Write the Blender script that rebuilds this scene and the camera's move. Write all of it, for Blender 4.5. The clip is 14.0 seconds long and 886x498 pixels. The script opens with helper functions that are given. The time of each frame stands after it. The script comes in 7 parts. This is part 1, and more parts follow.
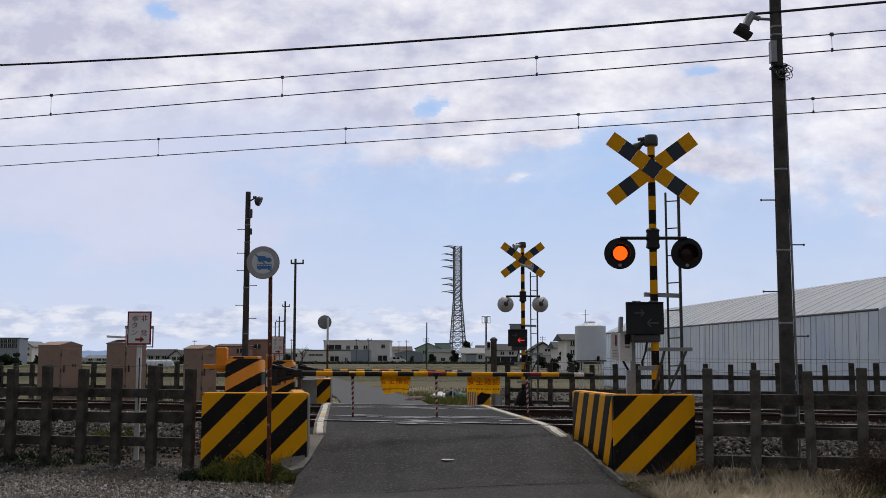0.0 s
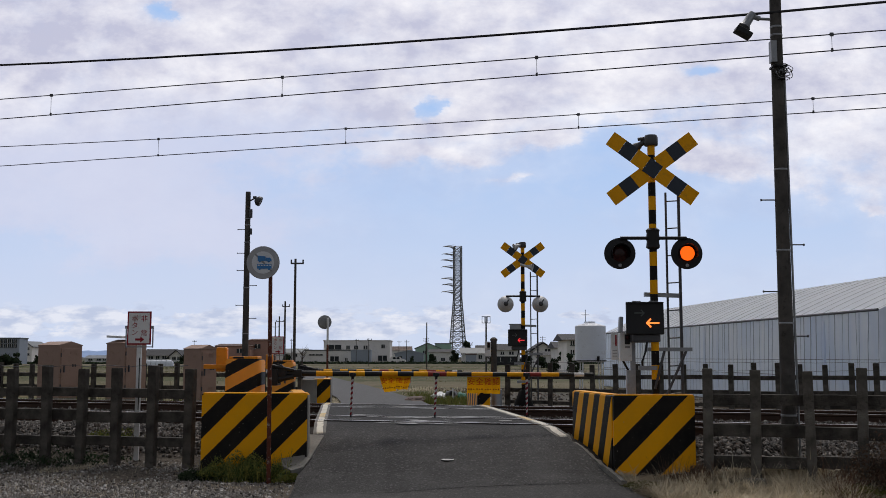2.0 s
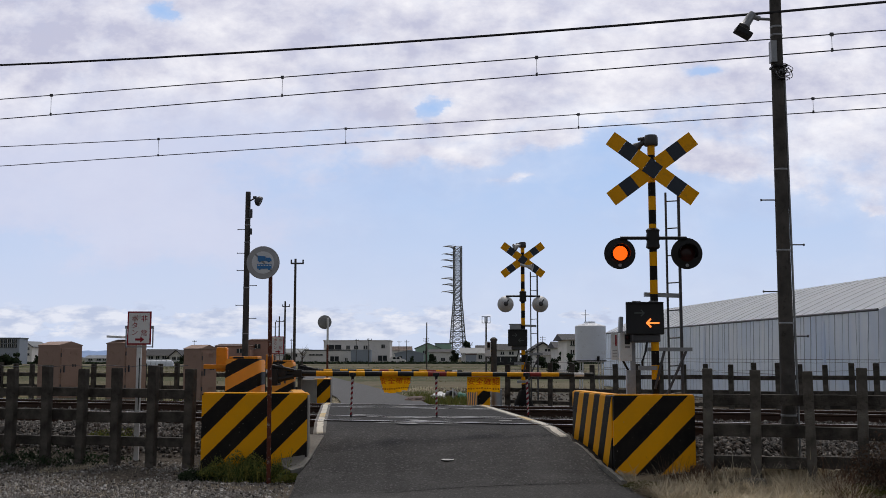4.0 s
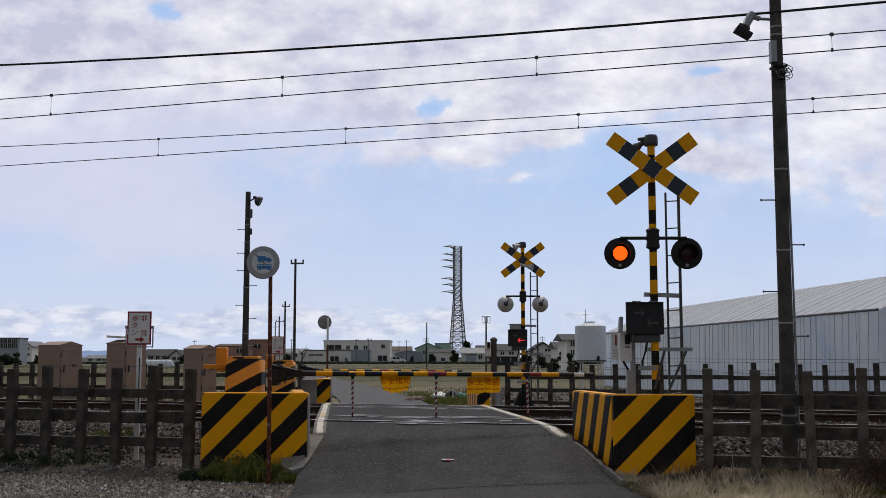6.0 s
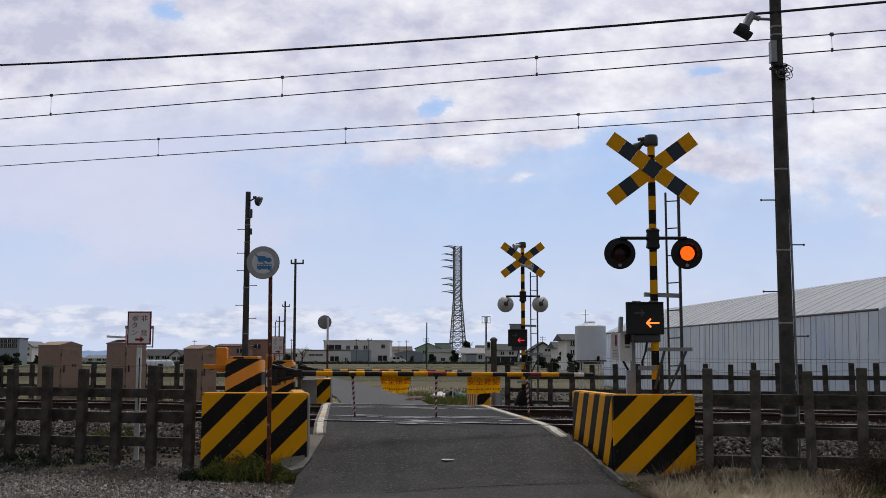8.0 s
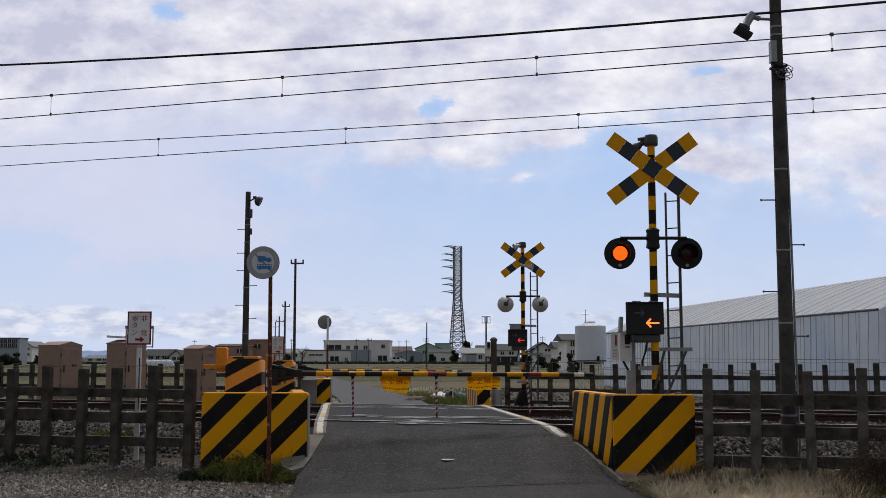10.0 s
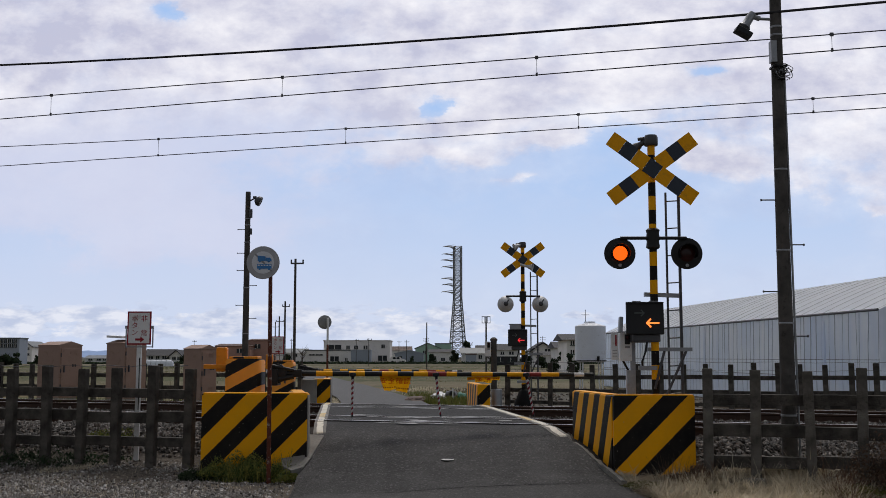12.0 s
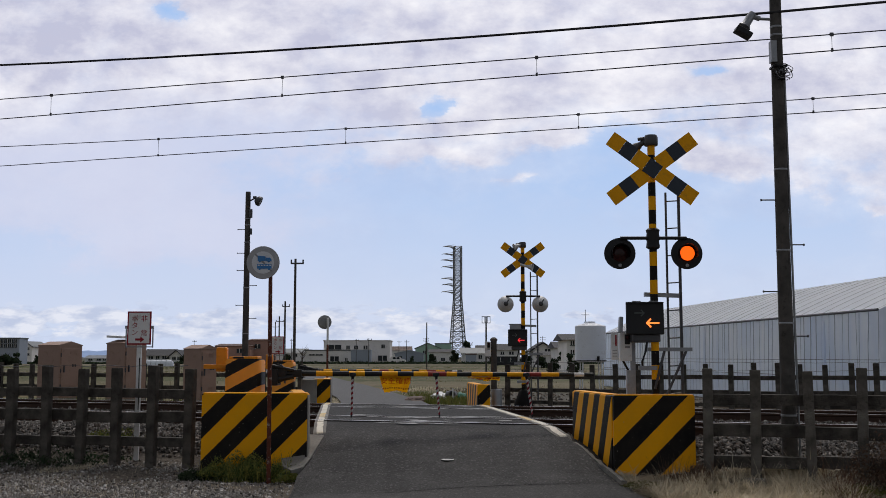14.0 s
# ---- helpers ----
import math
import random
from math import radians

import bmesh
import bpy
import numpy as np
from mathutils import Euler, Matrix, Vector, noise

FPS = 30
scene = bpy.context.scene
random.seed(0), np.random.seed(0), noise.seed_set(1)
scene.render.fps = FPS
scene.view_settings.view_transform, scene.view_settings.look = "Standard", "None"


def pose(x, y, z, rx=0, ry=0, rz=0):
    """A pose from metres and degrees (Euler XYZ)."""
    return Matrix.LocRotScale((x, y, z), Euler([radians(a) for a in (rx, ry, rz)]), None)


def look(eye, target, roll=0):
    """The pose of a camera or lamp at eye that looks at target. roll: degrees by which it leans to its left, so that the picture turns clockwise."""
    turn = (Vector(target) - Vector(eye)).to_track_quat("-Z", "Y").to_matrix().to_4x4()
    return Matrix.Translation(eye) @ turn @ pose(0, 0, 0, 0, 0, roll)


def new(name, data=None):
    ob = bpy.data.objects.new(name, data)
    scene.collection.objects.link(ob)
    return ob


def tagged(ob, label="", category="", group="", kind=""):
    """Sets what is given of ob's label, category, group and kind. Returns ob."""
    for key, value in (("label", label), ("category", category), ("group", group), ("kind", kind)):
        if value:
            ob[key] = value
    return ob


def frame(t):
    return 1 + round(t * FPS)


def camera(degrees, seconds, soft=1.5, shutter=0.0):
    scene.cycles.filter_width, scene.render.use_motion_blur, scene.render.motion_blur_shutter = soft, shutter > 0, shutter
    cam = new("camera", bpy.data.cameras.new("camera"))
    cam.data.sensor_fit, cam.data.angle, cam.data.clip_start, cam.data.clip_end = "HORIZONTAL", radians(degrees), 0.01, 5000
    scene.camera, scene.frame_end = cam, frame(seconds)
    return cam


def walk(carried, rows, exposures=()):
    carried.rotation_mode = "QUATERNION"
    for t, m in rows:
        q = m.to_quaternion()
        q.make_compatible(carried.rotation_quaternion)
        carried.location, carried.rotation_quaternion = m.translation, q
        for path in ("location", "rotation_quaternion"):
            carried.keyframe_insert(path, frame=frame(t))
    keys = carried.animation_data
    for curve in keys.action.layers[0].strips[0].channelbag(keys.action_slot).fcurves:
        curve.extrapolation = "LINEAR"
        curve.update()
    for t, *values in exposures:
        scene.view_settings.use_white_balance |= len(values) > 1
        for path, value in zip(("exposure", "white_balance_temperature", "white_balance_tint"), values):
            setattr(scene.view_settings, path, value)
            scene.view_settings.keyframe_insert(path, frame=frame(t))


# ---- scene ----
# camera: on a tripod, still, tilted up by about six degrees
FOV = 45.93
cam = camera(FOV, 14.0, 0.8)
EYE = (0.0, 0.0, 0.92)
PITCH = math.degrees(math.atan(191 / 1850))
walk(cam, [(0.0, pose(*EYE, 90 + PITCH, 0, 0)), (14.0, pose(*EYE, 90 + PITCH, 0, 0))],
     exposures=[(0.0, 0.0), (14.0, 0.0)])

# plan: z = 0 at the rail tops; the tracks recede to the left with slope S
S = 0.315
N = math.hypot(1, S)
TRACK_DEG = -math.degrees(math.atan(S))
ROAD_DEG = 6.0


def row(d, x):
    """Point at plan distance d on a line parallel to the tracks."""
    return x, d - S * x


# ---------- light ----------
world = bpy.data.worlds.new("world")
scene.world = world
world.use_nodes = True
wn, wl = world.node_tree.nodes, world.node_tree.links
sky = wn.new("ShaderNodeTexSky")
sky.sky_type = "NISHITA"
sky.sun_disc = False
SUN_EL, SUN_AZ = radians(60), radians(8)
sky.sun_elevation, sky.sun_rotation = SUN_EL, SUN_AZ
sky.air_density, sky.dust_density, sky.ozone_density = 1.0, 3.0, 1.0
bg = wn["Background"]
bg.inputs["Strength"].default_value = 0.091
veil = wn.new("ShaderNodeHueSaturation")  # high thin cloud takes most of the blue out of the light
veil.inputs["Saturation"].default_value = 0.30
wl.new(sky.outputs[0], veil.inputs["Color"])
wl.new(veil.outputs[0], bg.inputs[0])

sun_data = bpy.data.lights.new("sun", "SUN")
sun_data.energy, sun_data.angle, sun_data.color = 1.1, radians(14), (1.0, 0.94, 0.86)
sun = new("sun", sun_data)
sun_dir = Vector((math.sin(SUN_AZ) * math.cos(SUN_EL), math.cos(SUN_AZ) * math.cos(SUN_EL), math.sin(SUN_EL)))
sun.matrix_world = look(sun_dir * 50, (0, 0, 0))

# ---------- materials ----------


def nodes_of(name):
    m = bpy.data.materials.new(name)
    m.use_nodes = True
    nt = m.node_tree
    return m, nt.nodes, nt.links, nt.nodes["Principled BSDF"]


def nmath(n, l, op, a, b=None, clamp=False):
    k = n.new("ShaderNodeMath")
    k.operation, k.use_clamp = op, clamp
    for i, v in enumerate((a, b)):
        if v is None:
            continue
        if isinstance(v, (int, float)):
            k.inputs[i].default_value = v
        else:
            l.new(v, k.inputs[i])
    return k.outputs[0]


def nnoise(n, l, vec, scale, detail=4.0, rough=0.55):
    k = n.new("ShaderNodeTexNoise")
    k.inputs["Scale"].default_value, k.inputs["Detail"].default_value, k.inputs["Roughness"].default_value = scale, detail, rough
    if vec is not None:
        l.new(vec, k.inputs["Vector"])
    return k.outputs["Fac"]


def nmix(n, l, fac, a, b, mode="MIX"):
    k = n.new("ShaderNodeMix")
    k.data_type, k.blend_type = "RGBA", mode
    for sock, v in ((k.inputs["Factor"], fac), (k.inputs["A"], a), (k.inputs["B"], b)):
        if isinstance(v, (int, float)):
            sock.default_value = v
        elif isinstance(v, tuple):
            sock.default_value = (*v, 1.0) if len(v) == 3 else v
        else:
            l.new(v, sock)
    return k.outputs["Result"]


def nramp(n, l, fac, lo, hi):
    k = n.new("ShaderNodeMapRange")
    k.inputs["From Min"].default_value, k.inputs["From Max"].default_value = lo, hi
    l.new(fac, k.inputs["Value"])
    return k.outputs["Result"]


def finish(n, l, p, colour, vec, fine, bump, rough, rough_var=0.12):
    l.new(colour, p.inputs["Base Color"])
    g = nnoise(n, l, vec, fine, 3.0)
    r = nmath(n, l, "MULTIPLY_ADD", g, rough_var * 2)
    n_r = r.node
    n_r.inputs[2].default_value = rough - rough_var
    l.new(r, p.inputs["Roughness"])
    if bump:
        b = n.new("ShaderNodeBump")
        b.inputs["Strength"].default_value, b.inputs["Distance"].default_value = bump, 0.01
        l.new(g, b.inputs["Height"])
        l.new(b.outputs[0], p.inputs["Normal"])


def surface(name, a, b=None, rough=0.7, metal=0.0, coarse=2.0, fine=60.0, bump=0.25, dirt=None, dirt_amount=0.35, spread=0.25):
    """A worn plain surface: two tones at a coarse scale, grain at a fine one, dirt in patches."""
    m, n, l, p = nodes_of(name)
    vec = n.new("ShaderNodeTexCoord").outputs["Object"]
    b = b or tuple(c * 0.75 for c in a)
    big = nramp(n, l, nnoise(n, l, vec, coarse, 5.0), 0.5 - spread, 0.5 + spread)
    col = nmix(n, l, big, a, b)
    grain = nramp(n, l, nnoise(n, l, vec, fine, 3.0), 0.3, 0.7)
    col = nmix(n, l, nmath(n, l, "MULTIPLY", grain, 0.25), col, tuple(c * 0.6 for c in a))
    if dirt:
        d = nramp(n, l, nnoise(n, l, vec, coarse * 2.7, 8.0, 0.7), 0.56, 0.66)
        col = nmix(n, l, nmath(n, l, "MULTIPLY", d, dirt_amount, True), col, dirt)
    p.inputs["Metallic"].default_value = metal
    if not metal:
        p.inputs["Specular IOR Level"].default_value = 0.2
    finish(n, l, p, col, vec, fine, bump, rough)
    return m


def bands(name, axis, period, offset, a, b, duty=0.5, rough=0.5, dirt=(0.12, 0.09, 0.06)):
    """Two painted colours in bands across the direction axis of the object's own space."""
    m, n, l, p = nodes_of(name)
    vec = n.new("ShaderNodeTexCoord").outputs["Object"]
    dot = n.new("ShaderNodeVectorMath")
    dot.operation = "DOT_PRODUCT"
    l.new(vec, dot.inputs[0])
    dot.inputs[1].default_value = axis
    wob = nmath(n, l, "MULTIPLY", nnoise(n, l, vec, 25.0, 4.0), 0.012)
    f = nmath(n, l, "ADD", nmath(n, l, "DIVIDE", nmath(n, l, "ADD", dot.outputs["Value"], wob), period), offset)
    step = nmath(n, l, "GREATER_THAN", nmath(n, l, "FRACT", f), duty)
    col = nmix(n, l, step, a, b)
    worn = nramp(n, l, nnoise(n, l, vec, 3.0, 8.0, 0.7), 0.35, 0.75)
    col = nmix(n, l, nmath(n, l, "MULTIPLY", worn, 0.16), col, dirt)
    chips = nramp(n, l, nnoise(n, l, vec, 38.0, 2.0), 0.695, 0.72)
    col = nmix(n, l, nmath(n, l, "MULTIPLY", chips, 0.5, True), col, (0.35, 0.33, 0.30))
    p.inputs["Specular IOR Level"].default_value = 0.12
    finish(n, l, p, col, vec, 70.0, 0.15, rough)
    return m


def glow(name, colour, strength):
    m, n, l, p = nodes_of(name)
    p.inputs["Base Color"].default_value = (*(c * 0.2 for c in colour), 1)
    p.inputs["Emission Color"].default_value = (*colour, 1)
    p.inputs["Emission Strength"].default_value = strength
    return m


YEL = (0.97, 0.43, 0.002)
BLK = (0.008, 0.008, 0.009)
D7 = 0.7071
M_block = bands("block_stripes", (D7, 0, -D7), 0.41, 0.156, YEL, BLK)
M_block_b = bands("block_stripes_b", (D7, 0, -D7), 0.38, 0.10, YEL, BLK)
M_block_side = bands("block_side_stripes", (0, 0.91, 0.41), 0.39, 0.3, YEL, BLK)
M_post_bands = bands("post_bands", (0, 0, 1), 0.34, 0.15, YEL, BLK)
M_machine = bands("machine_stripes", (0.48, 0, -0.88), 0.30, 0.3, (0.95, 0.36, 0.05), BLK)
M_yellow = surface("yellow_paint", YEL, (0.88, 0.38, 0.002), 0.55, 0, 4, 80, 0.1, (0.2, 0.12, 0.05), 0.2)
M_orange = surface("orange_paint", (0.92, 0.34, 0.03), (0.82, 0.28, 0.02), 0.45, 0, 3, 80, 0.1, (0.25, 0.10, 0.03), 0.3)
M_black = surface("black_paint", (0.018, 0.018, 0.02), (0.03, 0.03, 0.032), 0.45, 0, 4, 90, 0.12)
M_iron = surface("black_cast_iron", (0.007, 0.007, 0.0075), (0.012, 0.011, 0.011), 0.85, 0, 6, 60, 0.2)
M_navy = surface("navy_reflective_paint", (0.040, 0.050, 0.068), (0.050, 0.060, 0.078), 0.5, 0, 4, 90, 0.1)
M_galv = surface("galvanised_steel", (0.36, 0.37, 0.39), (0.26, 0.27, 0.29), 0.5, 0.6, 6, 70, 0.15, (0.2, 0.15, 0.1), 0.3)
M_dark_steel = surface("dark_steel", (0.10, 0.10, 0.11), (0.07, 0.07, 0.075), 0.5, 0.5, 6, 70, 0.15)
M_rust = surface("rusted_paint", (0.16, 0.045, 0.025), (0.09, 0.03, 0.02), 0.8, 0, 9, 120, 0.4, (0.55, 0.50, 0.45), 0.8)
M_white = surface("white_paint", (0.85, 0.85, 0.86), (0.74, 0.74, 0.74), 0.5, 0, 3, 80, 0.1, (0.35, 0.25, 0.18), 0.4)
M_sign_grey = surface("faded_sign_rim", (0.32, 0.32, 0.33), (0.26, 0.26, 0.27), 0.55, 0, 5, 90, 0.08)
M_sign_rim = surface("faded_pale_sign_rim", (0.46, 0.46, 0.48), (0.38, 0.38, 0.40), 0.55, 0, 5, 90, 0.08)
M_sign_white = surface("faded_sign_white", (0.76, 0.77, 0.80), (0.68, 0.69, 0.73), 0.55, 0, 3, 90, 0.05)
M_sign_blue = surface("sign_blue", (0.07, 0.25, 0.56), (0.06, 0.21, 0.48), 0.5, 0, 3, 90, 0.05)
M_sign_red = surface("sign_red", (0.36, 0.02, 0.035), (0.28, 0.02, 0.03), 0.5, 0, 3, 90, 0.05)
M_beige = surface("beige_cabinet_paint", (0.40, 0.27, 0.215), (0.34, 0.23, 0.185), 0.6, 0, 2, 60, 0.1, (0.16, 0.10, 0.07), 0.35)
M_pole = surface("pole_concrete", (0.12, 0.11, 0.10), (0.05, 0.047, 0.045), 0.85, 0, 4, 60, 0.5, (0.03, 0.028, 0.026), 0.6, 0.18)
M_fence = surface("fence_concrete", (0.115, 0.103, 0.09), (0.034, 0.030, 0.027), 0.9, 0, 5, 60, 0.9, (0.035, 0.03, 0.027), 0.7, 0.16)
M_fence_pale = surface("pale_fence_concrete", (0.175, 0.16, 0.14), (0.06, 0.053, 0.046), 0.9, 0, 5, 60, 0.9, (0.04, 0.035, 0.03), 0.6, 0.18)
M_conc = surface("light_concrete", (0.36, 0.34, 0.31), (0.25, 0.24, 0.22), 0.9, 0, 3, 60, 0.5, (0.12, 0.11, 0.10), 0.5)
M_rail_side = surface("rail_rust", (0.075, 0.045, 0.034), (0.05, 0.032, 0.026), 0.9, 0.0, 5, 80, 0.4)
M_rail_top = surface("rail_polished", (0.70, 0.69, 0.69), (0.42, 0.40, 0.39), 0.31, 1.0, 8, 90, 0.05)
M_wire = surface("wire_metal", (0.035, 0.035, 0.04), (0.03, 0.03, 0.034), 0.6, 0.0, 0.5, 2, 0.0)
M_lens = surface("unlit_lens", (0.05, 0.012, 0.012), (0.035, 0.01, 0.01), 0.15, 0, 8, 90, 0.05)
M_lit = glow("lit_red_lamp", (1.0, 0.105, 0.004), 1.45)
M_arrow_lit = glow("lit_arrow", (1.0, 0.22, 0.04), 1.7)
M_arrow_far = glow("lit_far_arrow", (0.9, 0.04, 0.05), 0.9)
M_arrow_off = surface("unlit_arrow", (0.11, 0.125, 0.12), (0.09, 0.10, 0.095), 0.5, 0, 8, 80, 0.05)
M_white_back = surface("pale_lamp_back", (0.66, 0.66, 0.67), (0.50, 0.50, 0.51), 0.5, 0.2, 7, 80, 0.1, (0.2, 0.18, 0.16), 0.4)


def asphalt():
    m, n, l, p = nodes_of("worn_asphalt")
    vec = n.new("ShaderNodeTexCoord").outputs["Object"]
    big = nramp(n, l, nnoise(n, l, vec, 0.8, 6.0, 0.6), 0.3, 0.7)
    col = nmix(n, l, big, (0.026, 0.0255, 0.026), (0.045, 0.0435, 0.0435))
    st = n.new("ShaderNodeMapping")
    st.inputs["Scale"].default_value = (2.6, 0.22, 1)
    st.inputs["Rotation"].default_value = (0, 0, radians(-6))
    l.new(vec, st.inputs["Vector"])
    streak = nramp(n, l, nnoise(n, l, st.outputs[0], 1.0, 4.0), 0.42, 0.66)
    col = nmix(n, l, nmath(n, l, "MULTIPLY", streak, 0.35), col, (0.068, 0.066, 0.065))
    v = n.new("ShaderNodeTexVoronoi")
    v.inputs["Scale"].default_value = 62
    l.new(vec, v.inputs["Vector"])
    chip = nramp(n, l, nnoise(n, l, v.outputs["Position"], 37.0, 0.0), 0.60, 0.80)
    col = nmix(n, l, nmath(n, l, "MULTIPLY", chip, 0.55, True), col, (0.17, 0.165, 0.165))
    pit = nramp(n, l, nnoise(n, l, vec, 45.0, 4.0, 0.7), 0.52, 0.66)
    col = nmix(n, l, nmath(n, l, "MULTIPLY", pit, 0.75, True), col, (0.012, 0.012, 0.0125))
    pale = nramp(n, l, nnoise(n, l, vec, 1.7, 5.0, 0.7), 0.52, 0.68)
    col = nmix(n, l, nmath(n, l, "MULTIPLY", pale, 0.35), col, (0.085, 0.083, 0.082))
    sep = n.new("ShaderNodeSeparateXYZ")
    l.new(vec, sep.inputs[0])
    # older, greyer paving on the near side of the cross seam
    col = nmix(n, l, nmath(n, l, "MULTIPLY", nramp(n, l, sep.outputs[1], 11.72, 11.60), 0.22), col, (0.10, 0.097, 0.096))
    # the lane beyond the tracks is a lighter grey
    col = nmix(n, l, nmath(n, l, "MULTIPLY", nramp(n, l, sep.outputs[1], 21.5, 24.5), 0.75), col, (0.125, 0.125, 0.13))
    # the deck between and beside the rails is darker
    dot = n.new("ShaderNodeVectorMath")
    dot.operation = "DOT_PRODUCT"
    l.new(vec, dot.inputs[0])
    dot.inputs[1].default_value = (S, 1, 0)
    deck = nmath(n, l, "MULTIPLY", nramp(n, l, dot.outputs["Value"], 14.3, 14.7), nramp(n, l, dot.outputs["Value"], 21.6, 20.8), True)
    col = nmix(n, l, nmath(n, l, "MULTIPLY", deck, 0.62), col, (0.017, 0.017, 0.0185))
    l.new(col, p.inputs["Base Color"])
    p.inputs["Roughness"].default_value = 0.88
    p.inputs["Specular IOR Level"].default_value = 0.25
    b = n.new("ShaderNodeBump")
    b.inputs["Strength"].default_value, b.inputs["Distance"].default_value = 0.9, 0.008
    l.new(v.outputs["Distance"], b.inputs["Height"])
    l.new(b.outputs[0], p.inputs["Normal"])
    return m


def stone_mat(name, tones, rough=0.9):
    """Loose stones: each island of the mesh has its own tone."""
    m, n, l, p = nodes_of(name)
    rnd = n.new("ShaderNodeNewGeometry").outputs["Random Per Island"]
    ramp = n.new("ShaderNodeValToRGB")
    ramp.color_ramp.interpolation = "LINEAR"
    while len(ramp.color_ramp.elements) < len(tones):
        ramp.color_ramp.elements.new(0.5)
    for i, t in enumerate(tones):
        ramp.color_ramp.elements[i].position = i / (len(tones) - 1)
        ramp.color_ramp.elements[i].color = (*t, 1)
    l.new(rnd, ramp.inputs[0])
    vec = n.new("ShaderNodeTexCoord").outputs["Object"]
    g = nramp(n, l, nnoise(n, l, vec, 60.0, 3.0), 0.3, 0.7)
    col = nmix(n, l, nmath(n, l, "MULTIPLY", g, 0.4), ramp.outputs[0], tuple(c * 0.5 for c in tones[0]))
    l.new(col, p.inputs["Base Color"])
    p.inputs["Roughness"].default_value = rough
    return m


def leaf_mat(name, tones):
    m = stone_mat(name, tones, 0.75)
    n, l = m.node_tree.nodes, m.node_tree.links
    p = n["Principled BSDF"]
    p.inputs["Specular IOR Level"].default_value = 0.2
    tr = n.new("ShaderNodeBsdfTranslucent")
    l.new(p.inputs["Base Color"].links[0].from_socket, tr.inputs["Color"])
    mx = n.new("ShaderNodeMixShader")
    mx.inputs[0].default_value = 0.4
    l.new(p.outputs[0], mx.inputs[1])
    l.new(tr.outputs[0], mx.inputs[2])
    l.new(mx.outputs[0], n["Material Output"].inputs["Surface"])
    return m


M_asphalt = asphalt()
M_ballast = stone_mat("ballast_stone", [(0.034, 0.030, 0.026), (0.095, 0.085, 0.077), (0.17, 0.158, 0.147), (0.09, 0.066, 0.051), (0.34, 0.32, 0.30)])
M_gravel = stone_mat("loose_gravel", [(0.06, 0.052, 0.045), (0.19, 0.172, 0.158), (0.32, 0.30, 0.285), (0.19, 0.155, 0.125), (0.66, 0.64, 0.62)])
M_green = leaf_mat("green_leaf", [(0.06, 0.09, 0.02), (0.11, 0.13, 0.025), (0.18, 0.16, 0.04), (0.08, 0.08, 0.03)])
M_dry = leaf_mat("dry_grass", [(0.62, 0.53, 0.38), (0.76, 0.68, 0.53), (0.44, 0.36, 0.25), (0.84, 0.77, 0.63)])
M_stubble = leaf_mat("field_stubble_straw", [(0.26, 0.22, 0.14), (0.34, 0.29, 0.19), (0.18, 0.16, 0.09), (0.40, 0.35, 0.25)])
M_twig = leaf_mat("dry_stalk", [(0.10, 0.06, 0.04), (0.17, 0.10, 0.065), (0.075, 0.055, 0.045), (0.32, 0.25, 0.18)])
M_dark_leaf = leaf_mat("dark_foliage", [(0.02, 0.035, 0.02), (0.03, 0.05, 0.025), (0.045, 0.06, 0.03)])

# ---------- mesh helpers ----------


def box(bm, c, s, rot=None, bevel=0.0):
    """A box of size s centred at c, optionally turned and bevelled."""
    r = bmesh.ops.create_cube(bm, size=1.0, matrix=Matrix.Translation(c) @ (rot or Matrix.Identity(4)) @ Matrix.Diagonal((*s, 1)))
    if bevel:
        es = list({e for v in r["verts"] for e in v.link_edges})
        bmesh.ops.bevel(bm, geom=es, offset=bevel, segments=2, affect="EDGES", profile=0.7)


def rod(bm, a, b, r0, r1=None, seg=10):
    """A tapered round bar from a to b."""
    a, b = Vector(a), Vector(b)
    m = Matrix.Translation((a + b) / 2) @ (b - a).to_track_quat("Z", "Y").to_matrix().to_4x4()
    bmesh.ops.create_cone(bm, cap_ends=True, segments=seg, radius1=r0, radius2=r0 if r1 is None else r1, depth=(b - a).length, matrix=m)


def tube(bm, pts, r, seg=8):
    """One round bar bent through the points."""
    rings = []
    pts = [Vector(p) for p in pts]
    for i, p in enumerate(pts):
        d = (pts[min(i + 1, len(pts) - 1)] - pts[max(i - 1, 0)]).to_track_quat("Z", "Y")
        rings.append([bm.verts.new(p + d @ Vector((r * math.cos(2 * math.pi * k / seg), r * math.sin(2 * math.pi * k / seg), 0))) for k in range(seg)])
    for a, b in zip(rings, rings[1:]):
        for k in range(seg):
            bm.faces.new((a[k], a[(k + 1) % seg], b[(k + 1) % seg], b[k]))
    bm.faces.new(rings[0][::-1])
    bm.faces.new(rings[-1])


def lathe(bm, prof, m=None, seg=24):
    """A turned body about the local z axis from (radius, height) pairs."""
    rings = []
    for r, z in prof:
        rings.append([bm.verts.new((m or Matrix.Identity(4)) @ Vector((r * math.cos(2 * math.pi * i / seg), r * math.sin(2 * math.pi * i / seg), z))) for i in range(seg)])
    for a, b in zip(rings, rings[1:]):
        for i in range(seg):
            bm.faces.new((a[i], a[(i + 1) % seg], b[(i + 1) % seg], b[i]))
    bm.faces.new(rings[0][::-1])
    bm.faces.new(rings[-1])


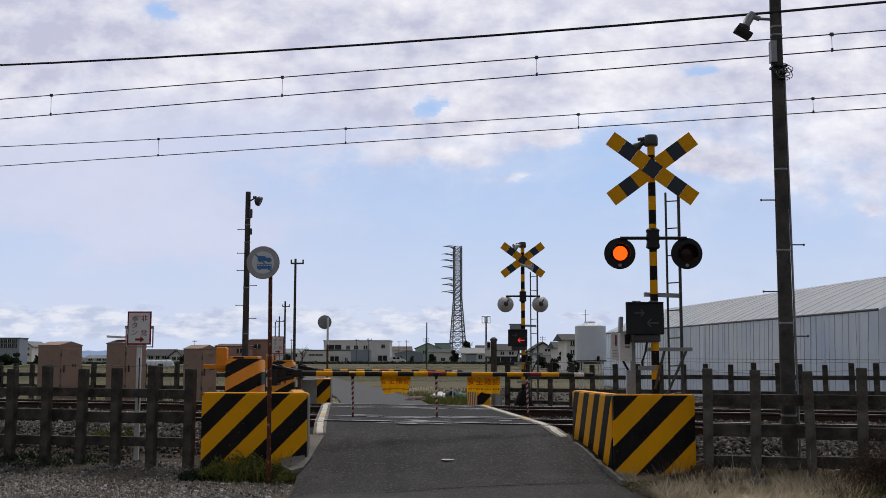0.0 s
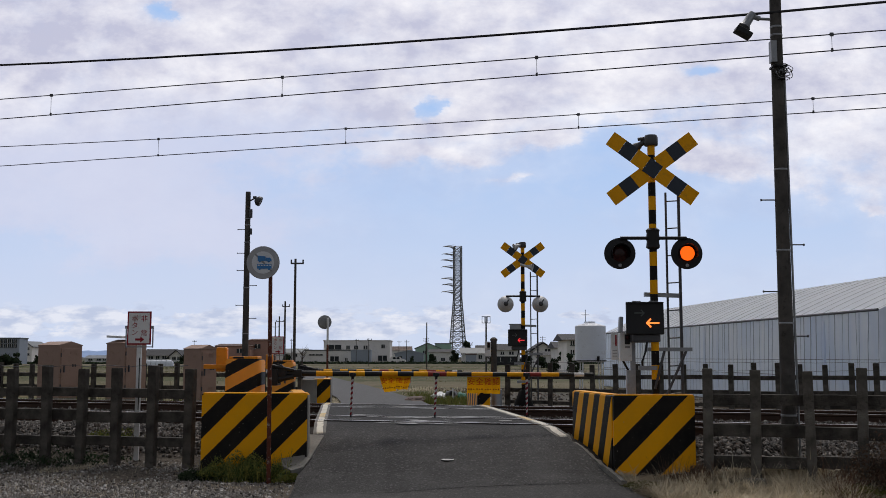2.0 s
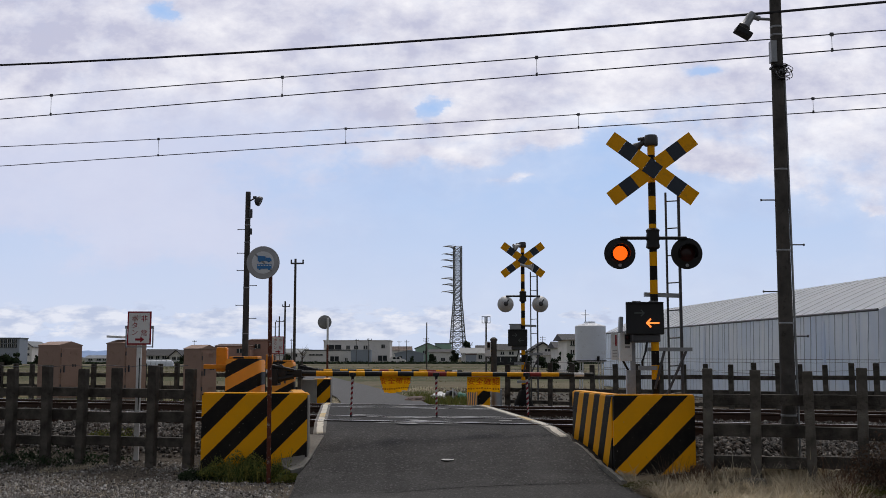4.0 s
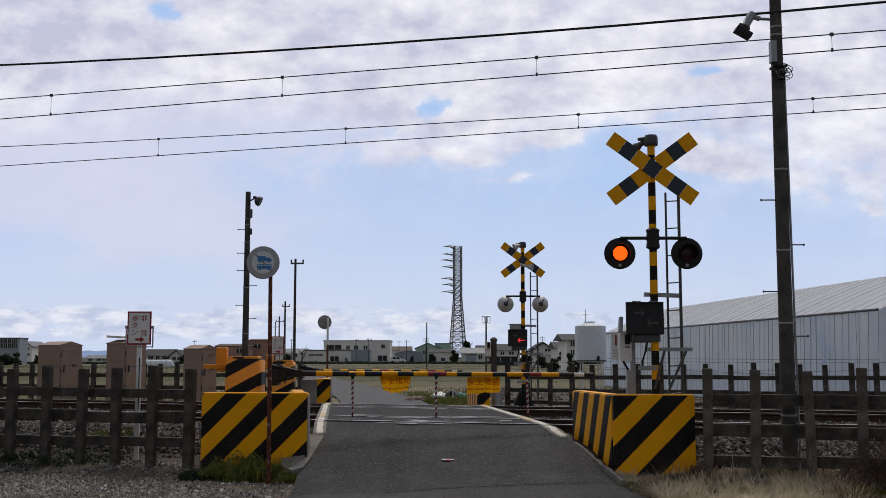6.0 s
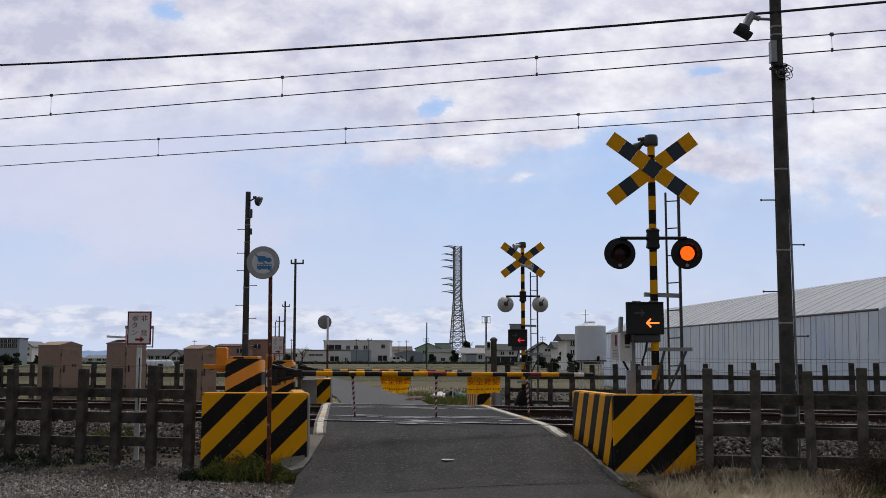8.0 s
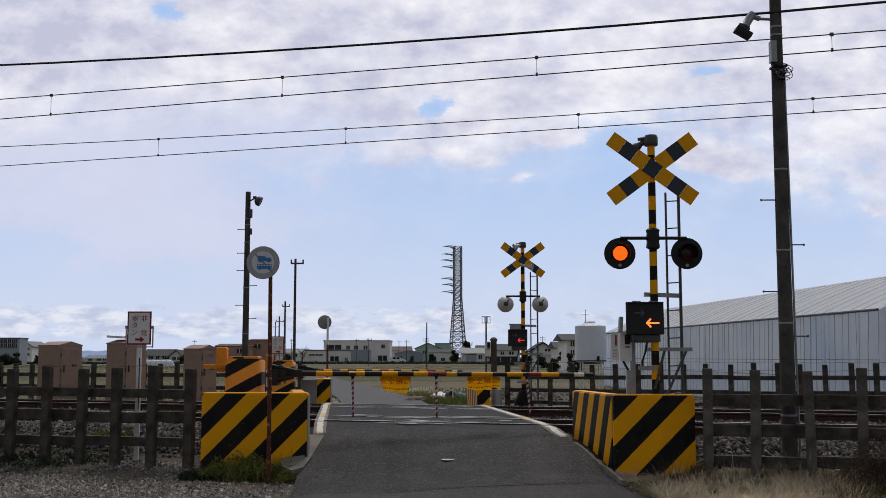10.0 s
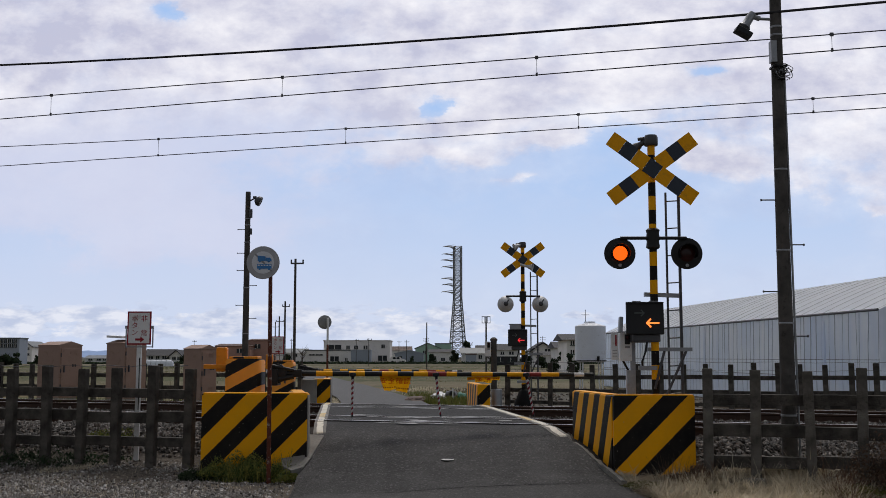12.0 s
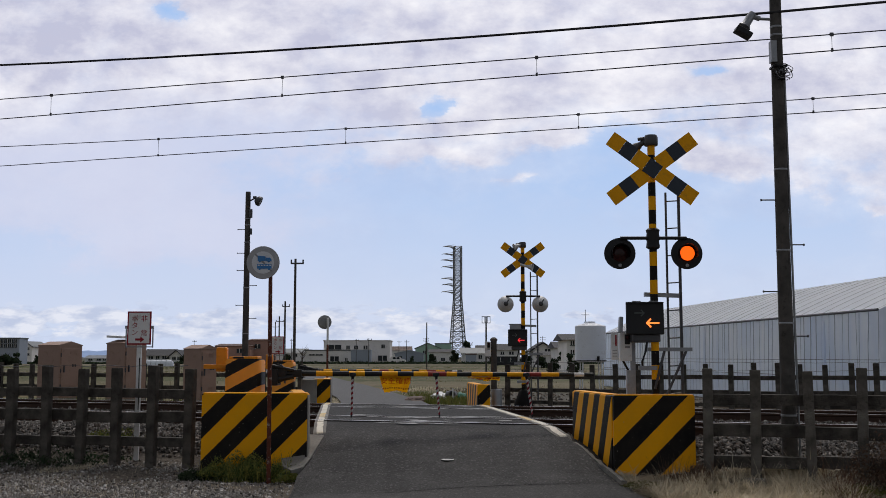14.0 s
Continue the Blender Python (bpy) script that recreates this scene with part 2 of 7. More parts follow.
def prism(bm, outline, depth, m=None):
    """A flat outline in local x, z, given depth along y (from -depth/2 to depth/2)."""
    m = m or Matrix.Identity(4)
    f = [bm.verts.new(m @ Vector((x, -depth / 2, z))) for x, z in outline]
    g = [bm.verts.new(m @ Vector((x, depth / 2, z))) for x, z in outline]
    bm.faces.new(f)
    bm.faces.new(g[::-1])
    k = len(f)
    for i in range(k):
        bm.faces.new((f[(i + 1) % k], f[i], g[i], g[(i + 1) % k]))


def part(name, bm, material, parent=None, label="", smooth=False):
    bmesh.ops.recalc_face_normals(bm, faces=bm.faces)
    me = bpy.data.meshes.new(name)
    if smooth:
        for f in bm.faces:
            f.smooth = True
    bm.to_mesh(me)
    bm.free()
    if smooth:
        me.set_sharp_from_angle(angle=radians(40))
    for mm in (material if isinstance(material, (list, tuple)) else [material]):
        me.materials.append(mm)
    ob = new(name, me)
    ob.parent = parent
    if label:
        ob["label"] = label
    return ob


def thing(name, label, category, x, y, z, rz=0, group=""):
    ob = new(name)
    ob.empty_display_size = 0.2
    ob.matrix_basis = pose(x, y, z, 0, 0, rz)
    return tagged(ob, label, category, group)


def text_part(name, body, size, material, parent, m, depth=0.002, label=""):
    """Lettering in the built-in font, turned into a mesh part."""
    cu = bpy.data.curves.new(name, "FONT")
    cu.body, cu.size, cu.extrude, cu.align_x, cu.align_y = body, size, depth, "CENTER", "CENTER"
    cu.resolution_u = 3
    tmp = new(name, cu)
    bpy.context.view_layer.update()
    me = bpy.data.meshes.new_from_object(tmp)
    bpy.data.objects.remove(tmp)
    bpy.data.curves.remove(cu)
    me.materials.clear()
    me.materials.append(material)
    ob = new(name, me)
    ob.parent, ob.matrix_basis = parent, m
    if label:
        ob["label"] = label
    return ob


def bm_():
    return bmesh.new()


# ---------- ground, road, tracks ----------


def smooth_path(d, stops):
    return float(np.interp(d, [a for a, _ in stops], [b for _, b in stops]))


GROUND = [(-50, -0.60), (12.1, -0.60), (13.0, -0.48), (13.9, -0.20), (14.3, -0.15), (21.2, -0.15), (22.2, -0.30), (24.5, -0.46), (60, -0.46), (5000, -0.46)]
ROAD = [(-50, -0.58), (11.3, -0.58), (12.4, -0.42), (13.6, -0.16), (14.5, -0.03), (15.2, -0.008), (20.6, -0.008), (21.6, -0.08), (24.5, -0.42), (5000, -0.42)]
ROAD_C = [(-20, 3.2), (11, 0.20), (12.5, 0.05), (13.4, -0.02), (20.3, -0.75), (26, -1.22), (32, -1.85), (40, -3.1), (51, -5.0), (70, -8.6), (110, -19), (160, -40)]
ROAD_W = [(-20, 4.0), (11, 3.95), (12.5, 3.5), (13.4, 3.28), (20.3, 2.95), (25, 2.6), (32, 2.45), (160, 2.6)]


def ground_z(x, y):
    d = y + S * x
    z = smooth_path(d, GROUND)
    c, w = smooth_path(y, ROAD_C), smooth_path(y, ROAD_W)
    k = min(1.0, max(0.0, (abs(x - c) - w / 2) / 0.35))
    under = smooth_path(d, ROAD) - 0.07
    if y < 165:
        z = under * (1 - k) + z * k if k < 1 else z
    return z + (0.035 * noise.noise((x * 0.9, y * 0.9, 0)) + 0.02 * noise.noise((x * 3, y * 3, 5))) * (k if y < 165 else 1) * (1 if y < 60 else 3)


def ground_mat():
    m, n, l, p = nodes_of("ground_cover")
    vec = n.new("ShaderNodeTexCoord").outputs["Object"]
    dot = n.new("ShaderNodeVectorMath")
    dot.operation = "DOT_PRODUCT"
    l.new(vec, dot.inputs[0])
    dot.inputs[1].default_value = (S, 1, 0)
    wob = nmath(n, l, "MULTIPLY", nnoise(n, l, vec, 0.7, 5.0), 3.0)
    d = nmath(n, l, "ADD", dot.outputs["Value"], nmath(n, l, "SUBTRACT", wob, 1.5))
    fine = nramp(n, l, nnoise(n, l, vec, 22.0, 6.0, 0.7), 0.35, 0.7)
    dirt = nmix(n, l, fine, (0.05, 0.042, 0.035), (0.17, 0.145, 0.12))
    stone = nmix(n, l, fine, (0.018, 0.016, 0.014), (0.06, 0.05, 0.044))
    patch = nramp(n, l, nnoise(n, l, vec, 0.35, 6.0, 0.65), 0.38, 0.62)
    grass = nmix(n, l, patch, (0.05, 0.065, 0.018), (0.15, 0.115, 0.065))
    strip = n.new("ShaderNodeMapping")
    strip.inputs["Scale"].default_value = (0.012, 0.07, 1.0)
    l.new(vec, strip.inputs["Vector"])
    far = nmix(n, l, nramp(n, l, nnoise(n, l, strip.outputs[0], 1.0, 5.0), 0.42, 0.56), (0.075, 0.08, 0.036), (0.175, 0.15, 0.105))
    far = nmix(n, l, nmath(n, l, "MULTIPLY", nramp(n, l, nnoise(n, l, vec, 1.6, 6.0, 0.7), 0.45, 0.7), 0.5), far, (0.05, 0.045, 0.025))
    col = nmix(n, l, nramp(n, l, d, 12.4, 13.6), dirt, stone)
    col = nmix(n, l, nramp(n, l, d, 22.2, 23.6), col, grass)
    col = nmix(n, l, nramp(n, l, d, 40.0, 60.0), col, far)
    # bare gravel lot beyond the far fence
    xyz = n.new("ShaderNodeSeparateXYZ")
    l.new(vec, xyz.inputs[0])
    edge = nmath(n, l, "ADD", xyz.outputs[0], nmath(n, l, "MULTIPLY", wob, 0.3))
    lot = nmath(n, l, "MULTIPLY", nramp(n, l, edge, 1.7, 2.1), nramp(n, l, d, 23.2, 24.2))
    lot = nmath(n, l, "MULTIPLY", lot, nramp(n, l, d, 46.0, 41.0))
    bare = nmix(n, l, fine, (0.06, 0.054, 0.05), (0.13, 0.12, 0.11))
    col = nmix(n, l, nmath(n, l, "MULTIPLY", lot, 0.85), col, bare)
    p.inputs["Specular IOR Level"].default_value = 0.1
    finish(n, l, p, col, vec, 30.0, 0.8, 0.92, 0.05)
    return m


def build_ground():
    xs = [-3800, -1800, -900, -450, -220, -120, -70, -45, -30, -20, -15] + [x * 0.3 for x in range(-40, 41)] + [15, 20, 30, 45, 70, 120, 220, 450, 900, 1800, 3800]
    ys = [-400, -100, -30, -8, 0, 4, 7] + [8 + 0.25 * i for i in range(0, 80)] + [29, 31, 34, 38, 43, 49, 56, 65, 76, 90, 110, 135, 170, 230, 320, 450, 700, 1100, 1800, 2800, 4800]
    bm = bm_()
    grid = [[bm.verts.new((x, y, ground_z(x, y))) for x in xs] for y in ys]
    for a, b in zip(grid, grid[1:]):
        for i in range(len(xs) - 1):
            bm.faces.new((a[i], a[i + 1], b[i + 1], b[i]))
    ob = part("ground", bm, ground_mat(), smooth=True)
    tagged(ob, "stony dirt verge, ballast bed and flat fields beyond", "ground", kind="structure")


def build_road():
    bm = bm_()
    ys = [-18 + 2 * i for i in range(14)] + [10 + 0.25 * i for i in range(70)] + [28 + 1.5 * i for i in range(90)]
    rows = []
    for y in ys:
        c, w = smooth_path(y, ROAD_C), smooth_path(y, ROAD_W)
        r = []
        for k in range(13):
            f = k / 12
            x = c + (f - 0.5) * w + (0.05 * noise.noise((y * 1.4, k // 12 * 9.0, 3)) if k in (0, 12) else 0)
            z = smooth_path(y + S * x, ROAD) + 0.012 * noise.noise((x * 0.8, y * 0.5, 2)) - (0.06 * max(0, abs(f - 0.5) - 0.47) / 0.03 if y < 12.4 else 0)
            if 14.4 < y + S * x < 21.0:
                z = smooth_path(y + S * x, ROAD)
            r.append(bm.verts.new((x, y, z)))
        rows.append(r)
    for a, b in zip(rows, rows[1:]):
        for i in range(12):
            bm.faces.new((a[i], a[i + 1], b[i + 1], b[i]))
    ob = part("road", bm, M_asphalt, smooth=True)
    tagged(ob, "narrow worn asphalt lane rising over the level crossing", "road", kind="structure")
    return ob


build_ground()
road = build_road()

GAUGE = 1.067
TRACKS = (15.64, 19.74)


def rail_profile():
    return [(-0.062, -0.153), (0.062, -0.153), (0.062, -0.143), (0.010, -0.125), (0.009, -0.045), (0.033, -0.030), (0.033, -0.006), (0.025, 0.0), (-0.025, 0.0), (-0.033, -0.006), (-0.033, -0.030), (-0.009, -0.045), (-0.010, -0.125), (-0.062, -0.143)]


def build_tracks():
    for d in TRACKS:
        t = thing("railway_track", "steel rails on concrete sleepers in grey-brown ballast", "railway track", 0, d, 0, TRACK_DEG, "railway tracks")
        t["kind"] = "structure"
        for s in (-1, 1):
            bm = bm_()
            for a, b in ((-60, 60),):
                f = [bm.verts.new((a, s * (GAUGE / 2 + 0.033) + x, z)) for x, z in rail_profile()]
                g = [bm.verts.new((b, s * (GAUGE / 2 + 0.033) + x, z)) for x, z in rail_profile()]
                k = len(f)
                for i in range(k):
                    bm.faces.new((f[i], f[(i + 1) % k], g[(i + 1) % k], g[i]))
            bm.normal_update()
            r = part("rail", bm, [M_rail_side, M_rail_top], t)
            for poly in r.data.polygons:
                if poly.center.z > -0.002:
                    poly.material_index = 1
        bm = bm_()
        prism(bm, [(-0.12, -0.30), (0.12, -0.30), (0.09, -0.155), (-0.09, -0.155)], 2.0)
        first = part("sleeper", bm, M_conc, t)
        for i in range(-46, 47):
            x = i * 0.62
            if i == 0:
                first.location = (x, 0, 0)
                continue
            o = new("sleeper", first.data)
            o.parent, o.location = t, (x, 0, 0)


build_tracks()

# ---------- concrete guard walls at the crossing corners ----------


def guard_wall(name, x0, x1, y_front, y_back, x_back, z_top, z0, side, label, flip=False):
    """An L of cast concrete: a front face across and a return wall along the road."""
    t = thing(name, label, "guard wall", x0 if side < 0 else x1, y_front, z0, 0, "striped guard walls")
    h, w = z_top - z0, abs(x1 - x0)
    sx = -side
    bm = bm_()
    box(bm, (sx * w / 2, 0.10, h / 2 - 0.2), (w, 0.20, h + 0.4), None, 0.018)
    part("front_panel", bm, M_block if side < 0 else M_block_b, t, "black and yellow diagonal stripes, chipped paint")
    bm = bm_()
    dx, dy = x_back - (x0 if side < 0 else x1), y_back - y_front
    ln = math.hypot(dx, dy)
    rot = Matrix.Rotation(math.atan2(-dx, dy), 4, "Z")
    box(bm, (sx * 0.09, ln / 2 + 0.05, h / 2 - 0.202), (0.18, ln - 0.05, h + 0.4), None, 0.018)
    bmesh.ops.transform(bm, matrix=rot, verts=bm.verts)
    part("side_panel", bm, M_block_side, t)
    bm = bm_()
    box(bm, (sx * 0.09, ln / 2 + 0.12, h + 0.002), (0.15, ln - 0.24, 0.016), None, 0.004)
    bmesh.ops.transform(bm, matrix=rot, verts=bm.verts)
    part("side_coping", bm, M_yellow, t)
    bm = bm_()
    box(bm, (sx * w / 2, 0.10, h + 0.006), (w - 0.03, 0.17, 0.016), None, 0.004)
    part("coping", bm, M_yellow, t, "bright yellow worn top edge")
    if side > 0:
        bm = bm_()
        box(bm, (0.003, 0.10, h / 2 - 0.01), (0.012, 0.19, h - 0.02), None, 0.003)
        part("end_face", bm, M_conc, t, "bare pale concrete end")
    return t


guard_wall("guard_wall", 1.985, 2.935, 12.3, 13.95, 1.715, 0.47, -0.50, -1, "black and yellow striped concrete guard wall beside dry grass")
guard_wall("guard_wall", -3.03, -1.70, 13.25, 14.6, -1.94, 0.46, -0.45, 1, "black and yellow striped concrete guard wall beside the sign post")
guard_wall("guard_wall", 0.74, 1.01, 22.6, 24.6, 0.56, 0.32, -0.30, -1, "striped concrete guard wall at the far crossing corner")
guard_wall("guard_wall", -2.90, -2.52, 23.6, 25.0, -2.64, 0.42, -0.30, 1, "striped concrete guard wall at the far crossing corner")

# ---------- old concrete post fences ----------


def fence(name, d, x0, x1, step, z_top, z_base, rails, size, label, seed, post_tone=None):
    rnd = random.Random(seed)
    t = thing(name, label, "fence", *row(d, (x0 + x1) / 2), 0, TRACK_DEG)
    half = (x1 - x0) / 2 * N
    count = int(2 * half / step) + 1
    for i in range(count):
        x = -half + i * step + rnd.uniform(-0.03, 0.03)
        h = z_top + rnd.uniform(-0.03, 0.03)
        bm = bm_()
        w = size * rnd.uniform(0.93, 1.07)
        box(bm, (0, 0, (h + z_base - 0.3) / 2), (w, size * 0.85, h - z_base + 0.3), None, 0.012)
        o = part("post", bm, post_tone or M_fence, t)
        o.matrix_basis = pose(x, 0, 0, rnd.uniform(-0.6, 0.6), rnd.uniform(-1.0, 1.0), rnd.uniform(-3, 3))
    for z, hh in rails:
        for k in range(0, count - 1, 2):
            bm = bm_()
            a, b = -half + k * step, -half + min(k + 2, count - 1) * step
            box(bm, ((a + b) / 2, size * 0.43 + 0.05, z + rnd.uniform(-0.015, 0.015)), (b - a - 0.01, 0.10, hh), None, 0.01)
            part("rail", bm, M_fence, t)
    return t


fence("fence", 12.65, -8.026, -3.285, 0.5517, 0.785, -0.60, ((0.44, 0.12), (0.13, 0.14), (-0.20, 0.12)), 0.118, "weathered dark concrete fence of square posts and rails", 3)
fence("fence", 13.0, 3.012, 8.30, 0.5545, 0.775, -0.45, ((0.43, 0.12), (0.09, 0.14), (-0.25, 0.13)), 0.108, "weathered concrete fence with thin paler posts, dry stalks below", 5, M_fence_pale)
fence("fence", 25.45, 1.543, 15.60, 0.5075, 0.765, -0.45, ((0.455, 0.095), (0.13, 0.09), (-0.15, 0.08)), 0.112, "dark weathered fence along the far side of the tracks", 7)
fence("fence", 25.45, -21.972, -3.580, 0.5070, 0.745, -0.45, ((0.44, 0.10), (0.12, 0.10)), 0.112, "dark weathered fence behind the signal cabinets", 9)

# ---------- crossing signals ----------


def arrow_mesh(bm, s, way, c, depth=0.006):
    box(bm, c, (s, depth, s * 0.125))
    for sg in (-1, 1):
        box(bm, (c[0] + way * s * 0.34, c[1], c[2] + sg * s * 0.16), (s * 0.48, depth, s * 0.125), Matrix.Rotation(way * sg * radians(45), 4, "Y"))


def crossing_signal(x, y, z0, facing, label, span=1.265):
    t = thing("crossing_signal", label, "crossing signal", x, y, z0, 0, "level crossing signals")
    lit = {}
    bm = bm_()
    rod(bm, (0, 0, 0.1), (0, 0, 3.80), 0.048, 0.045, 20)
    part("post", bm, M_post_bands, t, "black and yellow banded steel post", True)
    bm = bm_()
    lathe(bm, [(0.26, -0.2), (0.25, 0.08), (0.11, 0.46), (0.06, 0.50)], None, 20)
    part("base", bm, M_iron, t, "", True)
    # crossbuck
    for tilt in (-36.5, 36.5):
        arm = new("crossbuck_arm")
        arm.parent = t
        arm.matrix_basis = pose(0, -0.058 - (0.008 if tilt > 0 else 0), 3.507, 0, tilt, 0)
        seg = span / 7
        for k in range(-3, 4):
            if k == 0 and tilt < 0:
                continue
            bm = bm_()
            box(bm, (k * seg, 0, 0), (seg - 0.001, 0.006, span * 0.150), None, 0.001)
            part("panel", bm, M_navy if k % 2 == 0 else M_yellow, arm)
    bm = bm_()
    lathe(bm, [(0.078, 3.80), (0.085, 3.81), (0.085, 3.90), (0.07, 3.93), (0.02, 3.935)], None, 20)
    part("siren_cap", bm, M_dark_steel, t, "", True)
    bm = bm_()
    lathe(bm, [(0.03, 0), (0.034, 0.07), (0.062, 0.14), (0.064, 0.15)], Matrix.Translation((-0.06, 0.04, 3.87)) @ Euler((radians(-15), radians(-125), 0)).to_matrix().to_4x4(), 16)
    rod(bm, (-0.05, 0.02, 3.90), (-0.15, 0.05, 3.89), 0.022)
    part("loudspeaker", bm, M_galv if facing > 0 else M_dark_steel, t, "", True)
    if facing > 0:
        bm = bm_()
        lathe(bm, [(0.025, 0), (0.03, 0.06), (0.05, 0.14), (0.085, 0.20), (0.088, 0.205), (0.03, 0.15)], Matrix.Translation((0.03, -0.10, 3.36)) @ Euler((radians(20), radians(100), 0)).to_matrix().to_4x4(), 18)
        rod(bm, (-0.06, -0.07, 3.40), (0.06, -0.10, 3.36), 0.03, None, 10)
        part("horn", bm, M_white_back, t, "pale grey horn below the crossbuck", True)
        bm = bm_()
        lathe(bm, [(0.03, 0), (0.04, 0.10), (0.075, 0.17), (0.08, 0.175)], Matrix.Translation((-0.05, -0.04, 3.86)) @ Euler((radians(20), radians(-110), 0)).to_matrix().to_4x4(), 18)
        part("horn", bm, M_white_back, t, "", True)
    # lamp bar
    bm = bm_()
    rod(bm, (-0.40, -0.03, 2.66), (0.40, -0.03, 2.66), 0.021, None, 12)
    part("lamp_bar", bm, M_black, t, "", True)
    bm = bm_()
    lathe(bm, [(0.06, 2.53), (0.085, 2.55), (0.075, 2.62), (0.085, 2.66), (0.075, 2.72), (0.085, 2.76), (0.06, 2.78)], None, 16)
    part("clamp", bm, M_black, t, "", True)
    for sx in (-1, 1):
        cx, cz = sx * 0.405, 2.475
        turn = Matrix.Translation((cx, 0, cz)) @ Matrix.Rotation(radians(90), 4, "X")
        if facing < 0:
            bm = bm_()
            lathe(bm, [(0.05, -0.20), (0.09, -0.15), (0.10, -0.04), (0.19, 0.0), (0.19, 0.015), (0.11, 0.018), (0.105, 0.02)], turn, 32)
            lamp = part("lamp_head", bm, M_black, t, "", True)
            bm = bm_()
            k = 20
            ring_a = [(math.cos(radians(-30 + 240 * i / k)) * 0.108, math.sin(radians(-30 + 240 * i / k)) * 0.108) for i in range(k + 1)]
            for (a0, b0), (a1, b1) in zip(ring_a, ring_a[1:]):
                vs = [bm.verts.new((cx + a0, -0.018, cz + b0)), bm.verts.new((cx + a1, -0.018, cz + b1)), bm.verts.new((cx + a1 * 1.02, -0.15, cz + b1 * 1.02)), bm.verts.new((cx + a0 * 1.02, -0.15, cz + b0 * 1.02))]
                bm.faces.new(vs)
            bmesh.ops.solidify(bm, geom=list(bm.faces), thickness=0.004)
            part("hood", bm, M_black, lamp)
            bm = bm_()
            lathe(bm, [(0.10, 0.022), (0.085, 0.030), (0.05, 0.036), (0.005, 0.038)], turn, 28)
            part("lens", bm, M_lens, lamp, "unlit dark red lens", True)
            bm = bm_()
            lathe(bm, [(0.088, 0.0), (0.086, 0.006), (0.05, 0.009), (0.004, 0.010)], Matrix.Rotation(radians(90), 4, "X"), 28)
            lit[sx] = part("light", bm, M_lit, lamp, "glowing orange-red lamp light", True)
            lit[sx].location = (cx, 0.0, cz)
            bm = bm_()
            lathe(bm, [(0.022, 0.016), (0.022, 0.024), (0.012, 0.028)], Matrix.Translation((0, 0, -0.145)) @ turn, 12)
            part("side_light", bm, M_galv, lamp, "", True)
        else:
            bm = bm_()
            lathe(bm, [(0.19, -0.02), (0.19, 0.0), (0.17, 0.03), (0.12, 0.10), (0.06, 0.135), (0.045, 0.14)], turn, 32)
            lamp = part("lamp_head", bm, M_white_back, t, "pale grey domed back of the lamp", True)
            bm = bm_()
            lathe(bm, [(0.05, 0.12), (0.055, 0.18), (0.03, 0.20)], turn, 16)
            rod(bm, (cx, -0.17, cz), (cx + 0.07, -0.10, cz + 0.10), 0.014)
            part("socket", bm, M_dark_steel, lamp, "", True)
    # direction indicator
    ind = new("direction_indicator")
    ind.parent = t
    ind.matrix_basis = pose(-0.135, -0.10, 1.69, -3, 0, 0 if facing < 0 else -14)
    bm = bm_()
    box(bm, (0, 0, 0), (0.45, 0.05, 0.39), None, 0.015)
    part("housing", bm, M_black, ind)
    bm = bm_()
    box(bm, (0.02, 0.115, -0.06), (0.34, 0.17, 0.44), None, 0.02)
    part("rear_box", bm, M_dark_steel, ind)
    bm = bm_()
    box(bm, (0, -0.028, 0.183), (0.44, 0.05, 0.012), None, 0.003)
    part("hood_lip", bm, M_black, ind)
    if facing < 0:
        bm = bm_()
        box(bm, (-0.275, 0.10, -0.07), (0.045, 0.10, 0.19), Matrix.Rotation(radians(4), 4, "Y"), 0.012)
        part("side_plate", bm, M_galv, ind, "pale rounded side plate")
    bm = bm_()
    for k in (-1, 1):
        box(bm, (k * 0.10, -0.02, 0.200), (0.10, 0.03, 0.008))
    part("top_clip", bm, M_galv, ind)
    bm = bm_()
    arrow_mesh(bm, 0.115, 1, (-0.07, -0.027, 0.06))
    part("arrow_right", bm, M_arrow_off, ind)
    bm = bm_()
    arrow_mesh(bm, 0.135, -1, (0.09, -0.027, -0.06))
    part("arrow_left_unlit", bm, M_arrow_off, ind)
    bm = bm_()
    arrow_mesh(bm, 0.15, -1, (0, 0, 0), 0.008)
    lit["arrow"] = part("arrow_left", bm, M_arrow_lit if facing < 0 else M_arrow_far, ind, "glowing arrow pointing left")
    lit["arrow"].location = (0.09, 0.0, -0.06)
    if facing > 0:
        bm = bm_()
        box(bm, (-0.06, 0.10, 0.235), (0.26, 0.22, 0.14), None, 0.015)
        box(bm, (-0.06, 0.10, 0.315), (0.30, 0.24, 0.02), None, 0.006)
        part("control_box", bm, M_galv, ind, "pale grey control box")
    # ladder and work brackets
    lad = new("ladder")
    lad.parent = t
    for xx in (0.190, 0.348):
        bm = bm_()
        rod(bm, (xx, 0.12, 0.25), (xx, 0.12, 3.24), 0.014 if xx < 0.2 else 0.019, None, 8)
        part("stile", bm, M_dark_steel, lad, "", True)
    for i in range(9):
        bm = bm_()
        z = 0.45 + i * 0.335
        rod(bm, (0.190, 0.12, z), (0.348, 0.12, z + 0.01), 0.008, None, 8)
        part("rung", bm, M_dark_steel, lad, "", True)
    bm = bm_()
    box(bm, (0.18, 0.04, 1.32), (0.54, 0.07, 0.045))
    part("step_bracket", bm, M_galv, t)
    bm = bm_()
    box(bm, (0.10, 0.05, 1.975), (0.42, 0.05, 0.05), Matrix.Rotation(radians(2), 4, "Y"))
    part("ladder_bracket", bm, M_galv, t)
